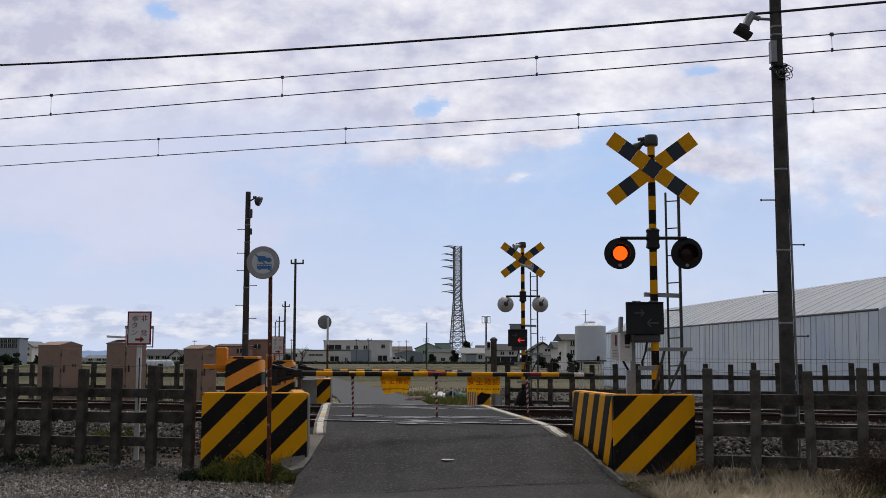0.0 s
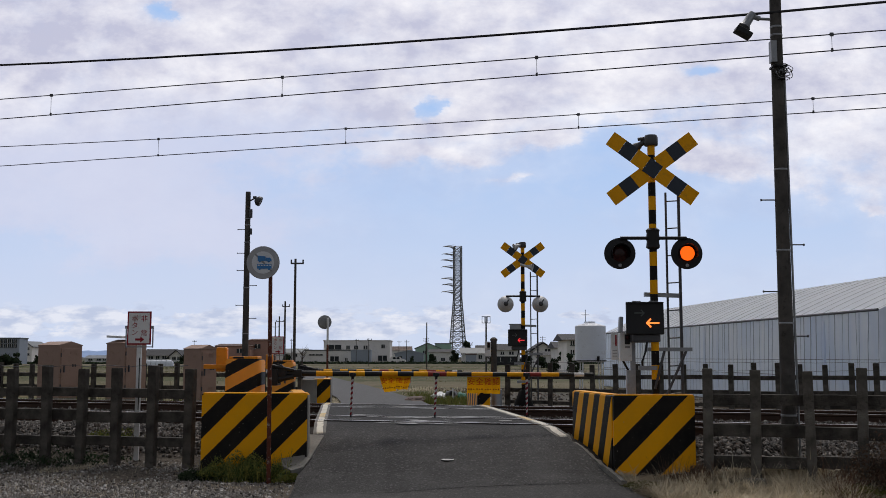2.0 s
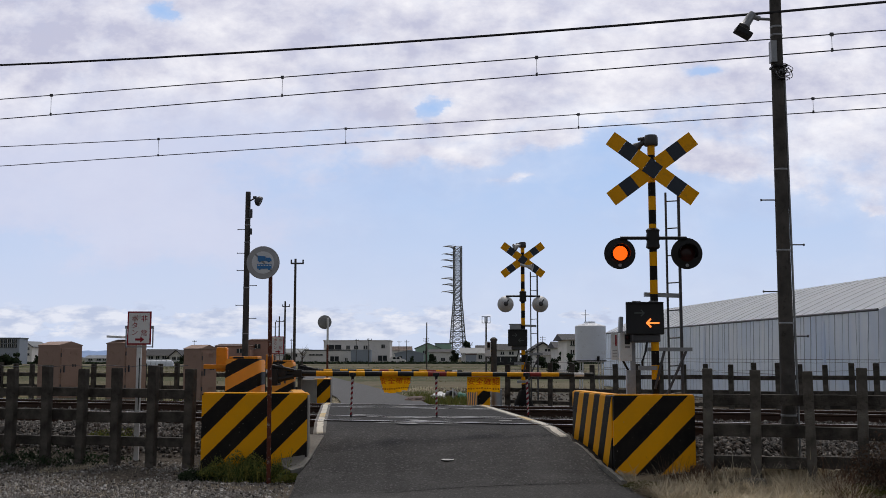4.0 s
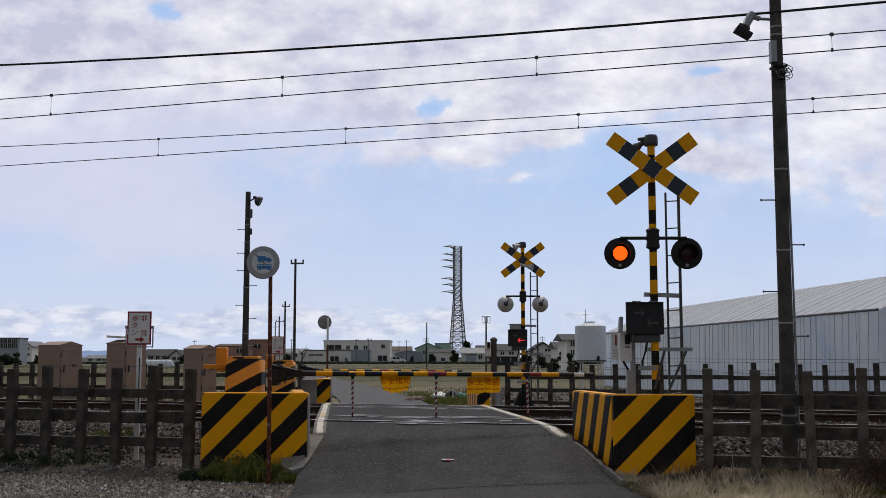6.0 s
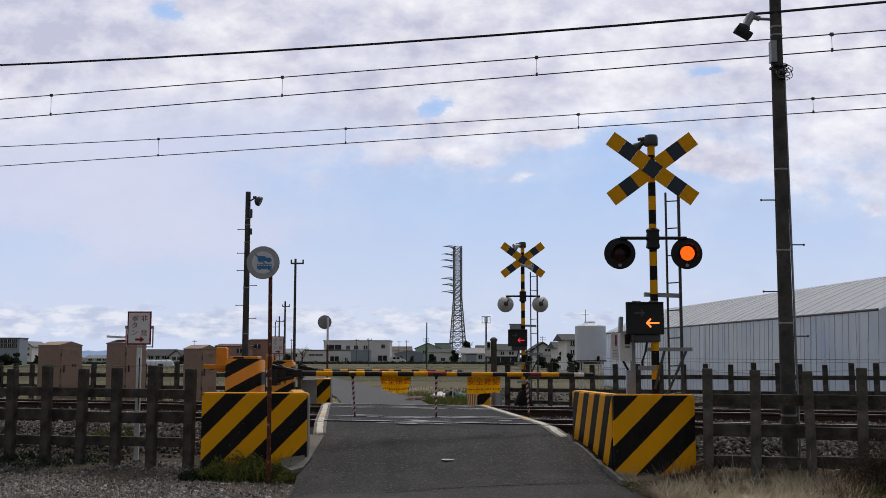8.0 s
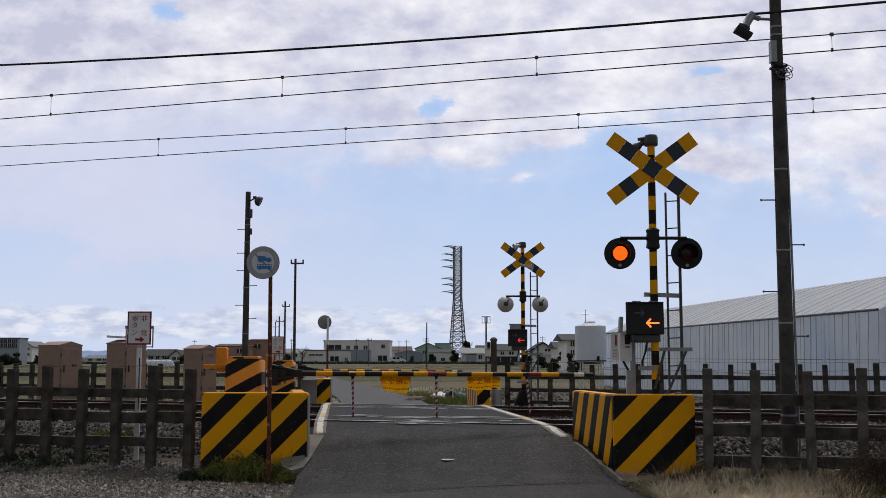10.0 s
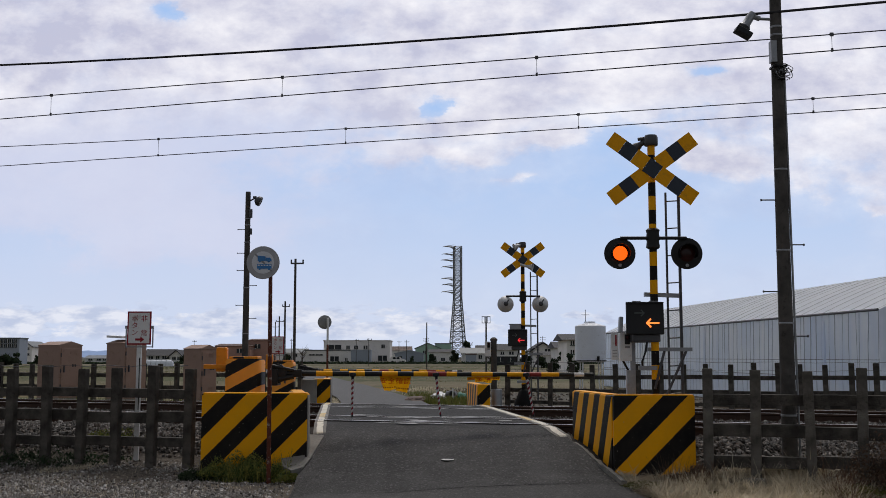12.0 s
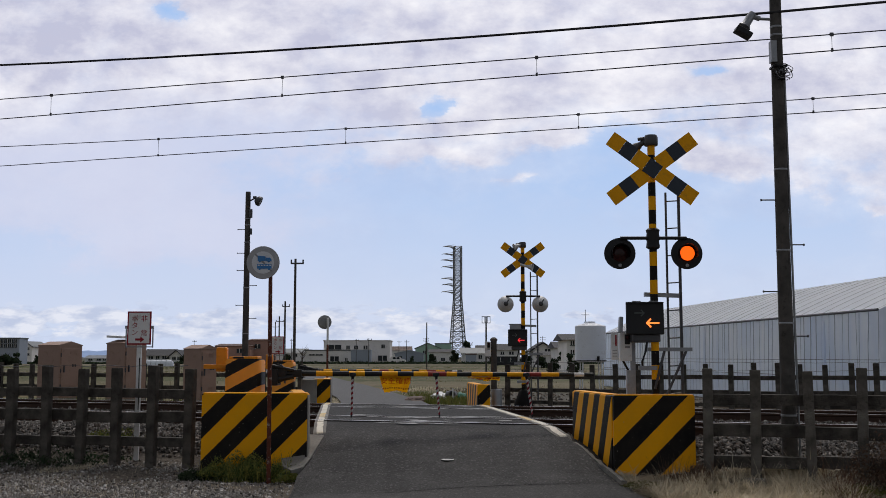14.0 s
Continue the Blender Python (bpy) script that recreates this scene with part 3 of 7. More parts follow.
    for a, b in (((0.38, 0.03, 1.30), (0.10, 0.03, 0.70)), ((0.10, -0.05, 1.30), (-0.02, -0.05, 0.85))):
        bm = bm_()
        rod(bm, a, b, 0.016, None, 8)
        part("brace", bm, M_dark_steel, t)
    bm = bm_()
    box(bm, (0.0, -0.03, 0.68), (0.30, 0.05, 0.06))
    part("cross_bracket", bm, M_galv, t)
    bm = bm_()
    box(bm, (-0.10, -0.04, 1.10), (0.22, 0.05, 0.05))
    part("cross_bracket", bm, M_galv, t)
    bm = bm_()
    pts = [(-0.10, -0.05, 1.45), (-0.13, -0.09, 1.30), (-0.17, -0.08, 1.18), (-0.16, -0.03, 1.10)]
    tube(bm, pts, 0.014)
    part("cable", bm, M_black, t, "", True)
    return t, lit


near_signal, near_lit = crossing_signal(2.545, 12.6, -0.31, -1, "black and yellow crossing signal with crossbuck and red flashing lamps")
far_signal, far_lit = crossing_signal(1.865, 24.4, -0.33, 1, "crossing signal seen from behind with pale lamp backs", 1.18)

# ---------- barrier machines, arms, hanging ropes and banners ----------
ARM_BANDS = [(0.45, "b"), (0.25, "y"), (0.25, "b"), (0.24, "y"), (0.26, "b"), (0.24, "y"), (0.24, "b"), (0.22, "y"), (0.28, "r"), (0.16, "y"), (0.22, "b"), (0.32, "y"), (0.22, "b"), (0.25, "y"), (0.27, "r"), (0.27, "y"), (0.23, "b"), (0.15, "w"), (0.14, "b")]
M_arm_red = surface("faded_red_tape", (0.36, 0.05, 0.045), (0.28, 0.04, 0.03), 0.5, 0, 4, 80, 0.08)


def barrier(x, y, z0, z_arm, length, label, arm_r):
    t = thing("crossing_barrier", label, "crossing barrier", x, y, z0, 0, "crossing barriers")
    h = z_arm - z0
    bm = bm_()
    # flat front that turns back in a round end towards the pole
    plan = [(-0.262, 0.21), (-0.262, -0.21), (0.04, -0.21)] + [(0.04 + 0.155 * math.sin(radians(a)), -0.055 - 0.155 * math.cos(radians(a))) for a in range(15, 91, 15)] + [(0.195, 0.21)]
    low = [bm.verts.new((x_, y_, 0.0)) for x_, y_ in plan]
    mid = [bm.verts.new((x_, y_, h + 0.16)) for x_, y_ in plan]
    top = [bm.verts.new((-0.055 + (x_ + 0.055) * 0.93, y_ * 0.9, h + 0.195)) for x_, y_ in plan]
    for a, b in ((low, mid), (mid, top)):
        for k in range(len(plan)):
            bm.faces.new((a[k], a[(k + 1) % len(plan)], b[(k + 1) % len(plan)], b[k]))
    bm.faces.new(low[::-1])
    bm.faces.new(top)
    part("housing", bm, M_machine, t, "faded orange housing with black diagonal stripes", True)
    bm = bm_()
    box(bm, (-0.035, 0.0, h + 0.212), (0.38, 0.34, 0.035), None, 0.012)
    lid = part("lid", bm, M_orange, t)
    bm = bm_()
    box(bm, (-0.10, -0.172, h + 0.212), (0.14, 0.006, 0.026))
    part("lid_mark", bm, M_black, lid)
    for z_ in (0.35, 0.75):
        bm = bm_()
        box(bm, (0.02, -0.215, h * z_), (0.035, 0.02, 0.07), None, 0.006)
        part("hinge", bm, M_dark_steel, t)
    bm = bm_()
    lathe(bm, [(0.05, -0.30), (0.05, 0.05), (0.13, 0.06), (0.13, 0.12), (0.05, 0.13)], Matrix.Translation((0.40, 0.02, h)) @ Matrix.Rotation(radians(90), 4, "X"), 20)
    box(bm, (0.36, 0.0, h - 0.05), (0.12, 0.3, 0.22), None, 0.01)
    part("pivot", bm, M_black, t, "", True)
    bm = bm_()
    box(bm, (-0.40, 0.10, h + 0.09), (0.44, 0.05, 0.06), None, 0.006)
    part("weight_bar", bm, M_orange, t)
    bm = bm_()
    box(bm, (-0.385, 0.16, h + 0.185), (0.15, 0.12, 0.33), None, 0.025)
    part("counterweight", bm, M_orange, t, "plain orange counterweight")
    bm = bm_()
    for z, w in ((0.10, 0.05), (-0.10, 0.07), (0.0, 0.03)):
        rod(bm, (0.34, -0.12, h + z), (0.62, -0.06, h + z * 0.4), w * 0.5, None, 8)
    box(bm, (0.60, -0.02, h), (0.26, 0.10, 0.10), None, 0.01)
    part("arm_clamp", bm, M_black, t, "", True)
    arm = new("arm")
    arm.parent = t
    arm.matrix_basis = pose(0.52, 0, h, 0, 0.25, 0)
    total = sum(a for a, _ in ARM_BANDS)
    px_ = 0.0
    for ln, c in ARM_BANDS:
        ln *= length / total
        bm = bm_()
        f0, f1 = px_ / length, (px_ + ln) / length
        rod(bm, (px_, 0, 0), (px_ + ln - 0.001, 0, 0), arm_r * (1.08 - 0.35 * f0), arm_r * (1.08 - 0.35 * f1), 14)
        part("band", bm, {"b": M_black, "y": M_yellow, "r": M_arm_red, "w": M_white}[c], arm, "", True)
        px_ += ln
    return t, h


near_barrier, near_h = barrier(-2.62, 14.15, -0.35, 0.70, 4.12, "orange striped barrier machine with its pole lowered across the lane", 0.036)
far_barrier, far_h = barrier(-3.50, 23.4, -0.35, 0.62, 3.4, "orange striped barrier machine with lowered pole, far side", 0.034)

M_rope_a = surface("rope_red", (0.28, 0.03, 0.04), (0.16, 0.02, 0.03), 0.8, 0, 12, 90, 0.2)
M_rope_b = surface("rope_white", (0.62, 0.60, 0.60), (0.5, 0.48, 0.48), 0.8, 0, 12, 90, 0.2)


def hanging_rope(x, ya, z):
    t = thing("hanging_rope", "red and white striped rope hanging from the barrier pole", "rope", x, ya, z, 0, "hanging ropes")
    n_seg = 16
    ln = 0.535
    for k in range(n_seg):
        bm = bm_()
        # slanted joints, like a twisted cord
        f = [0.017 - 0.005 * (k + e) / n_seg for e in (0, 1)]
        rings = []
        for e in (0, 1):
            zr = -(k + e) * ln / n_seg
            rings.append([bm.verts.new((f[e] * math.cos(q * 0.7854), f[e] * math.sin(q * 0.7854), zr + (0.011 * math.cos(q * 0.7854) if 0 < k + e < n_seg else 0))) for q in range(8)])
        for q in range(8):
            bm.faces.new((rings[0][q], rings[0][(q + 1) % 8], rings[1][(q + 1) % 8], rings[1][q]))
        bm.faces.new(rings[0][::-1])
        bm.faces.new(rings[1])
        part("band", bm, M_black if k == n_seg - 1 else M_rope_a if k % 2 == 0 else M_rope_b, t, "", True)
    bm = bm_()
    lathe(bm, [(0.018, -0.03), (0.02, 0.0), (0.045, 0.01), (0.045, 0.05), (0.02, 0.055)], None, 12)
    part("hook", bm, M_black, t, "", True)
    return t


ARM_Y = 14.15
ropes = [hanging_rope((x - 784) / 1850 * ARM_Y * 0.996, ARM_Y - 0.045, 0.655) for x in (625.0, 772.0, 931.0)]


def cloth_mat():
    m, n, l, p = nodes_of("yellow_banner_cloth")
    vec = n.new("ShaderNodeTexCoord").outputs["Object"]
    big = nramp(n, l, nnoise(n, l, vec, 14.0, 5.0), 0.3, 0.7)
    col = nmix(n, l, big, (0.85, 0.52, 0.01), (0.72, 0.40, 0.006))
    finish(n, l, p, col, vec, 120.0, 0.3, 0.7, 0.08)
    tr = n.new("ShaderNodeBsdfTranslucent")
    l.new(col, tr.inputs["Color"])
    mx = n.new("ShaderNodeMixShader")
    mx.inputs[0].default_value = 0.45
    l.new(p.outputs[0], mx.inputs[1])
    l.new(tr.outputs[0], mx.inputs[2])
    l.new(mx.outputs[0], n["Material Output"].inputs["Surface"])
    return m


M_cloth = cloth_mat()
M_banner_red = surface("banner_red_print", (0.62, 0.06, 0.015), (0.52, 0.06, 0.015), 0.7, 0, 9, 90, 0.05)
M_banner_dark = surface("banner_dark_print", (0.30, 0.10, 0.015), (0.24, 0.08, 0.015), 0.7, 0, 9, 90, 0.05)
CHARS = "\u5b89\u5168\u78ba\u8a8d"


def banner(x0, x1, z_top, height, gather=1.0):
    """A cloth banner in eight rigid pieces: four across, two down, hung on the pole."""
    t = thing("warning_banner", "thin yellow cloth banner with red lettering fluttering from the barrier pole", "banner", (x0 + x1) / 2, ARM_Y - 0.05, z_top, 0, "warning banners")
    w = (x1 - x0) / 4
    pieces = []
    for r in range(2):
        hh = height * (0.56 if r == 0 else 0.46)
        for c in range(4):
            bm = bm_()
            nx, nz = 5, 5
            home = (c - 1.5) * w * (1 if r == 0 else (1 + gather) / 2)
            grid = []
            for j in range(nz):
                pull = 1 + (gather - 1) * (r + j / (nz - 1)) / 2
                grid.append([bm.verts.new((((c - 1.5) * w + (i / (nx - 1) - 0.5) * (w + 0.003)) * pull - home, 0.008 * math.sin(1.4 * (i / (nx - 1) + c) * 3) * ((r + j / (nz - 1)) / 2), -j / (nz - 1) * hh)) for i in range(nx)])
            for a, b in zip(grid, grid[1:]):
                for i in range(nx - 1):
                    bm.faces.new((a[i], a[i + 1], b[i + 1], b[i]))
            bmesh.ops.solidify(bm, geom=list(bm.faces), thickness=0.002)
            p = part("cloth_piece", bm, M_cloth, t, "", True)
            if r == 0:
                text_part("lettering", CHARS[c], w * 0.95, M_banner_red, p, pose(0, -0.012, -hh * 0.55, 90, 0, 0), 0.0015, "red character")
            else:
                for k in range(3):
                    bm = bm_()
                    box(bm, ((k - 1) * w * 0.3, -0.011, -hh * 0.42), (w * 0.17, 0.003, hh * (0.22 if (k + c) % 2 else 0.16)))
                    part("print_bar", bm, M_banner_dark, p)
            pieces.append((p, r, c, home, height * 0.55))
    return t, pieces


banner_a, cloth_a = banner(-0.85, -0.425, 0.665, 0.25, 0.72)
banner_b, cloth_b = banner(0.325, 0.765, 0.655, 0.225)

# ---------- poles ----------


def step_bolts(t, items):
    for z, side, r in items:
        bm = bm_()
        rod(bm, (0, 0, z), (side * (r + 0.16), 0, z), 0.008, None, 8)
        rod(bm, (side * (r + 0.155), 0, z), (side * (r + 0.17), 0, z), 0.014, None, 8)
        part("step_bolt", bm, M_dark_steel, t)


def build_near_pole():
    t = thing("lighting_pole", "dark weathered concrete pole with a floodlight and cables", "utility pole", 3.993, 12.2, -0.30, 0)
    bm = bm_()
    rod(bm, (0, 0, -0.3), (0, 0, 6.6), 0.090, 0.062, 20)
    part("shaft", bm, M_pole, t, "", True)
    for z in (0.55, 1.61, 2.46, 3.42, 5.05, 5.15):
        bm = bm_()
        r = 0.090 - 0.0041 * (z + 0.3) + 0.003
        lathe(bm, [(r, z - 0.012), (r + 0.003, z), (r, z + 0.012)], None, 20)
        part("band", bm, M_galv, t)
    step_bolts(t, ((3.06, -1, 0.08), (2.53, 1, 0.08), (1.98, -1, 0.085), (1.46, 1, 0.09)))
    bm = bm_()
    rod(bm, (0.115, -0.01, -0.2), (0.078, -0.01, 4.65), 0.013, None, 10)
    part("conduit", bm, M_galv, t, "grey conduit strapped to the pole", True)
    bm = bm_()
    rod(bm, (-0.05, 0, 5.25), (-0.20, -0.02, 5.25), 0.018, None, 10)
    rod(bm, (-0.20, -0.02, 5.25), (-0.31, -0.03, 5.29), 0.03, None, 12)
    lathe(bm, [(0.04, 0.0), (0.05, 0.05), (0.05, 0.16), (0.075, 0.20)], Matrix.Translation((-0.28, -0.03, 5.32)) @ Euler((0, radians(-148), 0)).to_matrix().to_4x4(), 16)
    fl = part("floodlight", bm, M_galv, t, "grey floodlight tilted down", True)
    bm = bm_()
    box(bm, (-0.405, -0.03, 5.075), (0.205, 0.15, 0.066), Matrix.Rotation(radians(30), 4, "Y"), 0.01)
    part("lamp_head", bm, M_black, fl)
    bm = bm_()
    box(bm, (-0.065, -0.06, 4.83), (0.07, 0.10, 0.26), None, 0.008)
    part("junction_box", bm, M_galv, t, "grey metal junction box")
    rnd = random.Random(2)
    for k in range(13):
        bm = bm_()
        a0 = rnd.uniform(0, 6.28)
        cx, cz, rr = rnd.uniform(-0.06, 0.09), 4.58 + rnd.uniform(-0.09, 0.07), rnd.uniform(0.025, 0.085)
        pts = [(cx + rr * math.cos(a0 + 0.35 * i), -0.085 - 0.004 * k - 0.02 * math.sin(i), cz + rr * 0.8 * math.sin(a0 + 0.33 * i)) for i in range(15)]
        tube(bm, pts, 0.0045, 6)
        part("cable_loop", bm, M_black if k % 2 else M_galv, t)
    bm = bm_()
    box(bm, (0.01, -0.01, 4.66), (0.17, 0.17, 0.025), None, 0.006)
    box(bm, (0.02, -0.075, 4.53), (0.09, 0.05, 0.08), None, 0.02)
    part("cable_clamp", bm, M_black, t)


def build_left_pole():
    t = thing("lighting_pole", "slim dark concrete pole with a small floodlight", "utility pole", -4.52, 24.0, -0.40, 0)
    bm = bm_()
    rod(bm, (0, 0, -0.3), (0, 0, 5.13), 0.082, 0.058, 18)
    part("shaft", bm, M_pole, t, "", True)
    for z in (1.85, 2.9, 3.95, 4.35, 4.5):
        bm = bm_()
        r = 0.082 - 0.0044 * z + 0.004
        lathe(bm, [(r, z - 0.012), (r + 0.004, z), (r, z + 0.012)], None, 16)
        part("band", bm, M_galv, t)
    step_bolts(t, ((2.2, 1, 0.07), (2.5, -1, 0.07), (2.95, 1, 0.07), (3.3, -1, 0.06), (3.7, -1, 0.06), (4.25, -1, 0.06), (1.5, 1, 0.07)))
    bm = bm_()
    rod(bm, (0.04, 0, 4.92), (0.17, -0.02, 4.98), 0.016)
    box(bm, (0.16, -0.02, 5.0), (0.08, 0.06, 0.05), None, 0.01)
    lathe(bm, [(0.05, 0.0), (0.11, 0.06), (0.12, 0.12), (0.11, 0.14)], Matrix.Translation((0.17, -0.02, 4.95)) @ Euler((0, radians(115), 0)).to_matrix().to_4x4(), 16)
    part("floodlight", bm, M_dark_steel, t, "", True)
    bm = bm_()
    box(bm, (0.075, -0.03, 4.62), (0.07, 0.07, 0.20), None, 0.008)
    box(bm, (0.085, -0.03, 4.20), (0.05, 0.06, 0.14), None, 0.006)
    part("junction_box", bm, M_dark_steel, t)


def utility_pole(x, y, top, r, arms):
    t = thing("utility_pole", "distant dark utility pole with crossarms", "utility pole", x, y, -0.5, 0, "distant utility poles")
    bm = bm_()
    rod(bm, (0, 0, -0.2), (0, 0, top + 0.5), r * 1.25, r * 0.85, 12)
    part("shaft", bm, M_pole, t, "", True)
    for z, w in arms:
        bm = bm_()
        box(bm, (0.1, 0, z + 0.5), (w, 0.09, 0.09))
        for k in (-0.45, 0.45):
            rod(bm, (0.1 + k * w, 0, z + 0.5), (0.1 + k * w, 0, z + 0.72), 0.05, None, 6)
        part("crossarm", bm, M_dark_steel, t)
    return t


build_near_pole()
build_left_pole()
utility_pole(-8.50, 60, 6.55, 0.075, ((6.28, 0.75),))
utility_pole(-16.6, 110, 6.75, 0.10, ((6.2, 0.8),))
utility_pole(-25.0, 160, 7.1, 0.11, ((6.3, 1.2),))
utility_pole(-32.0, 200, 7.6, 0.11, ((6.6, 1.2),))
utility_pole(-1.55, 100, 4.2, 0.06, ())
antenna = utility_pole(3.29, 80, 4.0, 0.065, ())
tagged(antenna, "distant slim dark mast with a small cage platform", "mast", "distant utility poles")
for k_ in range(4):
    b_ = bm_()
    rod(b_, (-0.31 + 0.205 * k_, -0.1, 4.0), (-0.31 + 0.205 * k_, -0.1, 4.5), 0.022, None, 6)
    part("cage_bar", b_, M_dark_steel, antenna)
for z_ in (4.0, 4.48):
    b_ = bm_()
    box(b_, (0, 0, z_), (0.66, 0.22, 0.045))
    part("cage_ring", b_, M_dark_steel, antenna)
utility_pole(-10.6, 150, 3.6, 0.05, ((3.3, 0.6),))
utility_pole(-19.0, 230, 4.8, 0.06, ((4.5, 0.8),))
utility_pole(-8.0, 230, 4.6, 0.06, ((4.2, 1.0),))
for x_, y_, top_, arms_ in ((-10.9, 260, 4.9, ((4.6, 0.9),)), (-4.6, 280, 6.0, ((5.7, 1.4), (5.1, 1.4))), (18.7, 260, 5.6, ((5.2, 1.0),)), (-37.5, 260, 5.4, ((5.0, 1.0),)), (-64.0, 270, 5.2, ((4.9, 1.2),)), (27.5, 290, 6.6, ((6.2, 1.4), (5.6, 1.4)))):
    utility_pole(x_, y_, top_, 0.07, arms_)
utility_pole(31.0, 230, 8.6, 0.10, ((7.8, 2.0), (7.0, 2.6)))

# ---------- overhead wires ----------


def wire(name, label, d, z0, slope, bow, r, x0=-30, x1=20):
    """A wire along the tracks at plan distance d."""
    bm = bm_()
    pts = []
    for i in range(32):
        x = x0 + (x1 - x0) * i / 31
        pts.append((*row(d, x), z0 + slope * x + bow * x * x))
    tube(bm, pts, r)
    ob = part(name, bm, M_wire, None, "", True)
    tagged(ob, label, "wire", "overhead wires")
    return ob


def catenary(d, zc, zm, slope, bow, xs):
    wire("contact_wire", "thin dark contact wire above the track", d, zc, 0.0, 0.0, 0.0085)
    wire("messenger_wire", "thin dark messenger wire above the contact wire", d, zm, slope, bow, 0.0085)
    for x in xs:
        t = thing("dropper", "thin wire hanger joining the two overhead wires", "wire hanger", *row(d, x), zc, 0, "wire hangers")
        h = zm + slope * x + bow * x * x - zc
        bm = bm_()
        rod(bm, (0, 0, 0), (0, 0, h), 0.004, None, 6)
        part("link", bm, M_galv, t)
        bm = bm_()
        box(bm, (0, 0, h), (0.05, 0.03, 0.05), None, 0.008)
        part("upper_clip", bm, M_dark_steel, t)
        bm = bm_()
        box(bm, (0, 0, 0.01), (0.03, 0.025, 0.05), None, 0.006)
        part("lower_clip", bm, M_dark_steel, t)


catenary(15.64, 5.092, 5.372, -0.0098, 0.0, (-6.80, -2.585, 1.395, 5.33))
catenary(19.74, 5.122, 5.394, -0.0093, 0.00074, (-5.98, -1.925, 2.50, 6.40))
wire("feeder_cable", "thick black feeder cable crossing over the lane", 13.4, 5.080, -0.0228, 0.00215, 0.016)

# ---------- signs ----------


def build_truck_sign():
    t = thing("road_sign", "faded round sign with blue truck and bus on a rusty post", "road sign", -2.09, 12.75, -0.54, 0)
    bm = bm_()
    rod(bm, (0, 0, -0.2), (-0.02, 0, 2.60), 0.027, 0.024, 14)
    part("post", bm, M_rust, t, "rusted post with peeling white paint", True)
    c = Matrix.Translation((-0.105, -0.04, 2.605)) @ Matrix.Rotation(radians(90), 4, "X")
    bm = bm_()
    lathe(bm, [(0.198, -0.004), (0.202, 0.0), (0.202, 0.004), (0.196, 0.008), (0.15, 0.0085)], c, 40)
    d = part("disc", bm, M_sign_rim, t, "faded grey rim")
    bm = bm_()
    lathe(bm, [(0.137, 0.006), (0.137, 0.0115), (0.135, 0.012)], c, 40)
    part("face", bm, M_sign_white, d)
    ox, oz, oy = -0.105, 2.605, -0.054
    bm = bm_()
    prism(bm, [(-0.065, 0.02), (0.03, 0.02), (0.03, 0.075), (-0.065, 0.085)], 0.005, Matrix.Translation((ox, oy, oz)))
    prism(bm, [(0.033, 0.02), (0.105, 0.015), (0.105, 0.035), (0.085, 0.06), (0.033, 0.06)], 0.005, Matrix.Translation((ox, oy, oz)))
    for k in (-0.04, 0.07):
        lathe(bm, [(0.014, 0), (0.014, 0.006)], Matrix.Translation((ox + k, oy, oz + 0.016)) @ Matrix.Rotation(radians(90), 4, "X"), 12)
    part("truck_symbol", bm, M_sign_blue, d)
    bm = bm_()
    prism(bm, [(-0.07, -0.075), (0.105, -0.075), (0.105, -0.02), (-0.07, -0.02)], 0.005, Matrix.Translation((ox, oy, oz)))
    for k in (-0.04, 0.075):
        lathe(bm, [(0.013, 0), (0.013, 0.006)], Matrix.Translation((ox + k, oy, oz - 0.078)) @ Matrix.Rotation(radians(90), 4, "X"), 12)
    part("bus_symbol", bm, M_sign_blue, d)
    bm = bm_()
    for k in range(5):
        box(bm, (ox - 0.05 + 0.035 * k, oy - 0.003, oz - 0.034), (0.022, 0.002, 0.014))
    part("bus_windows", bm, M_sign_white, d)
    for px0, pz0 in ((-0.075, 0.082), (0.0, 0.006), (0.085, -0.085)):
        bm = bm_()
        box(bm, (ox + px0, oy + 0.001, oz + pz0), (0.06, 0.004, 0.02), Matrix.Rotation(radians(42), 4, "Y"))
        part("slash", bm, M_sign_grey, d)


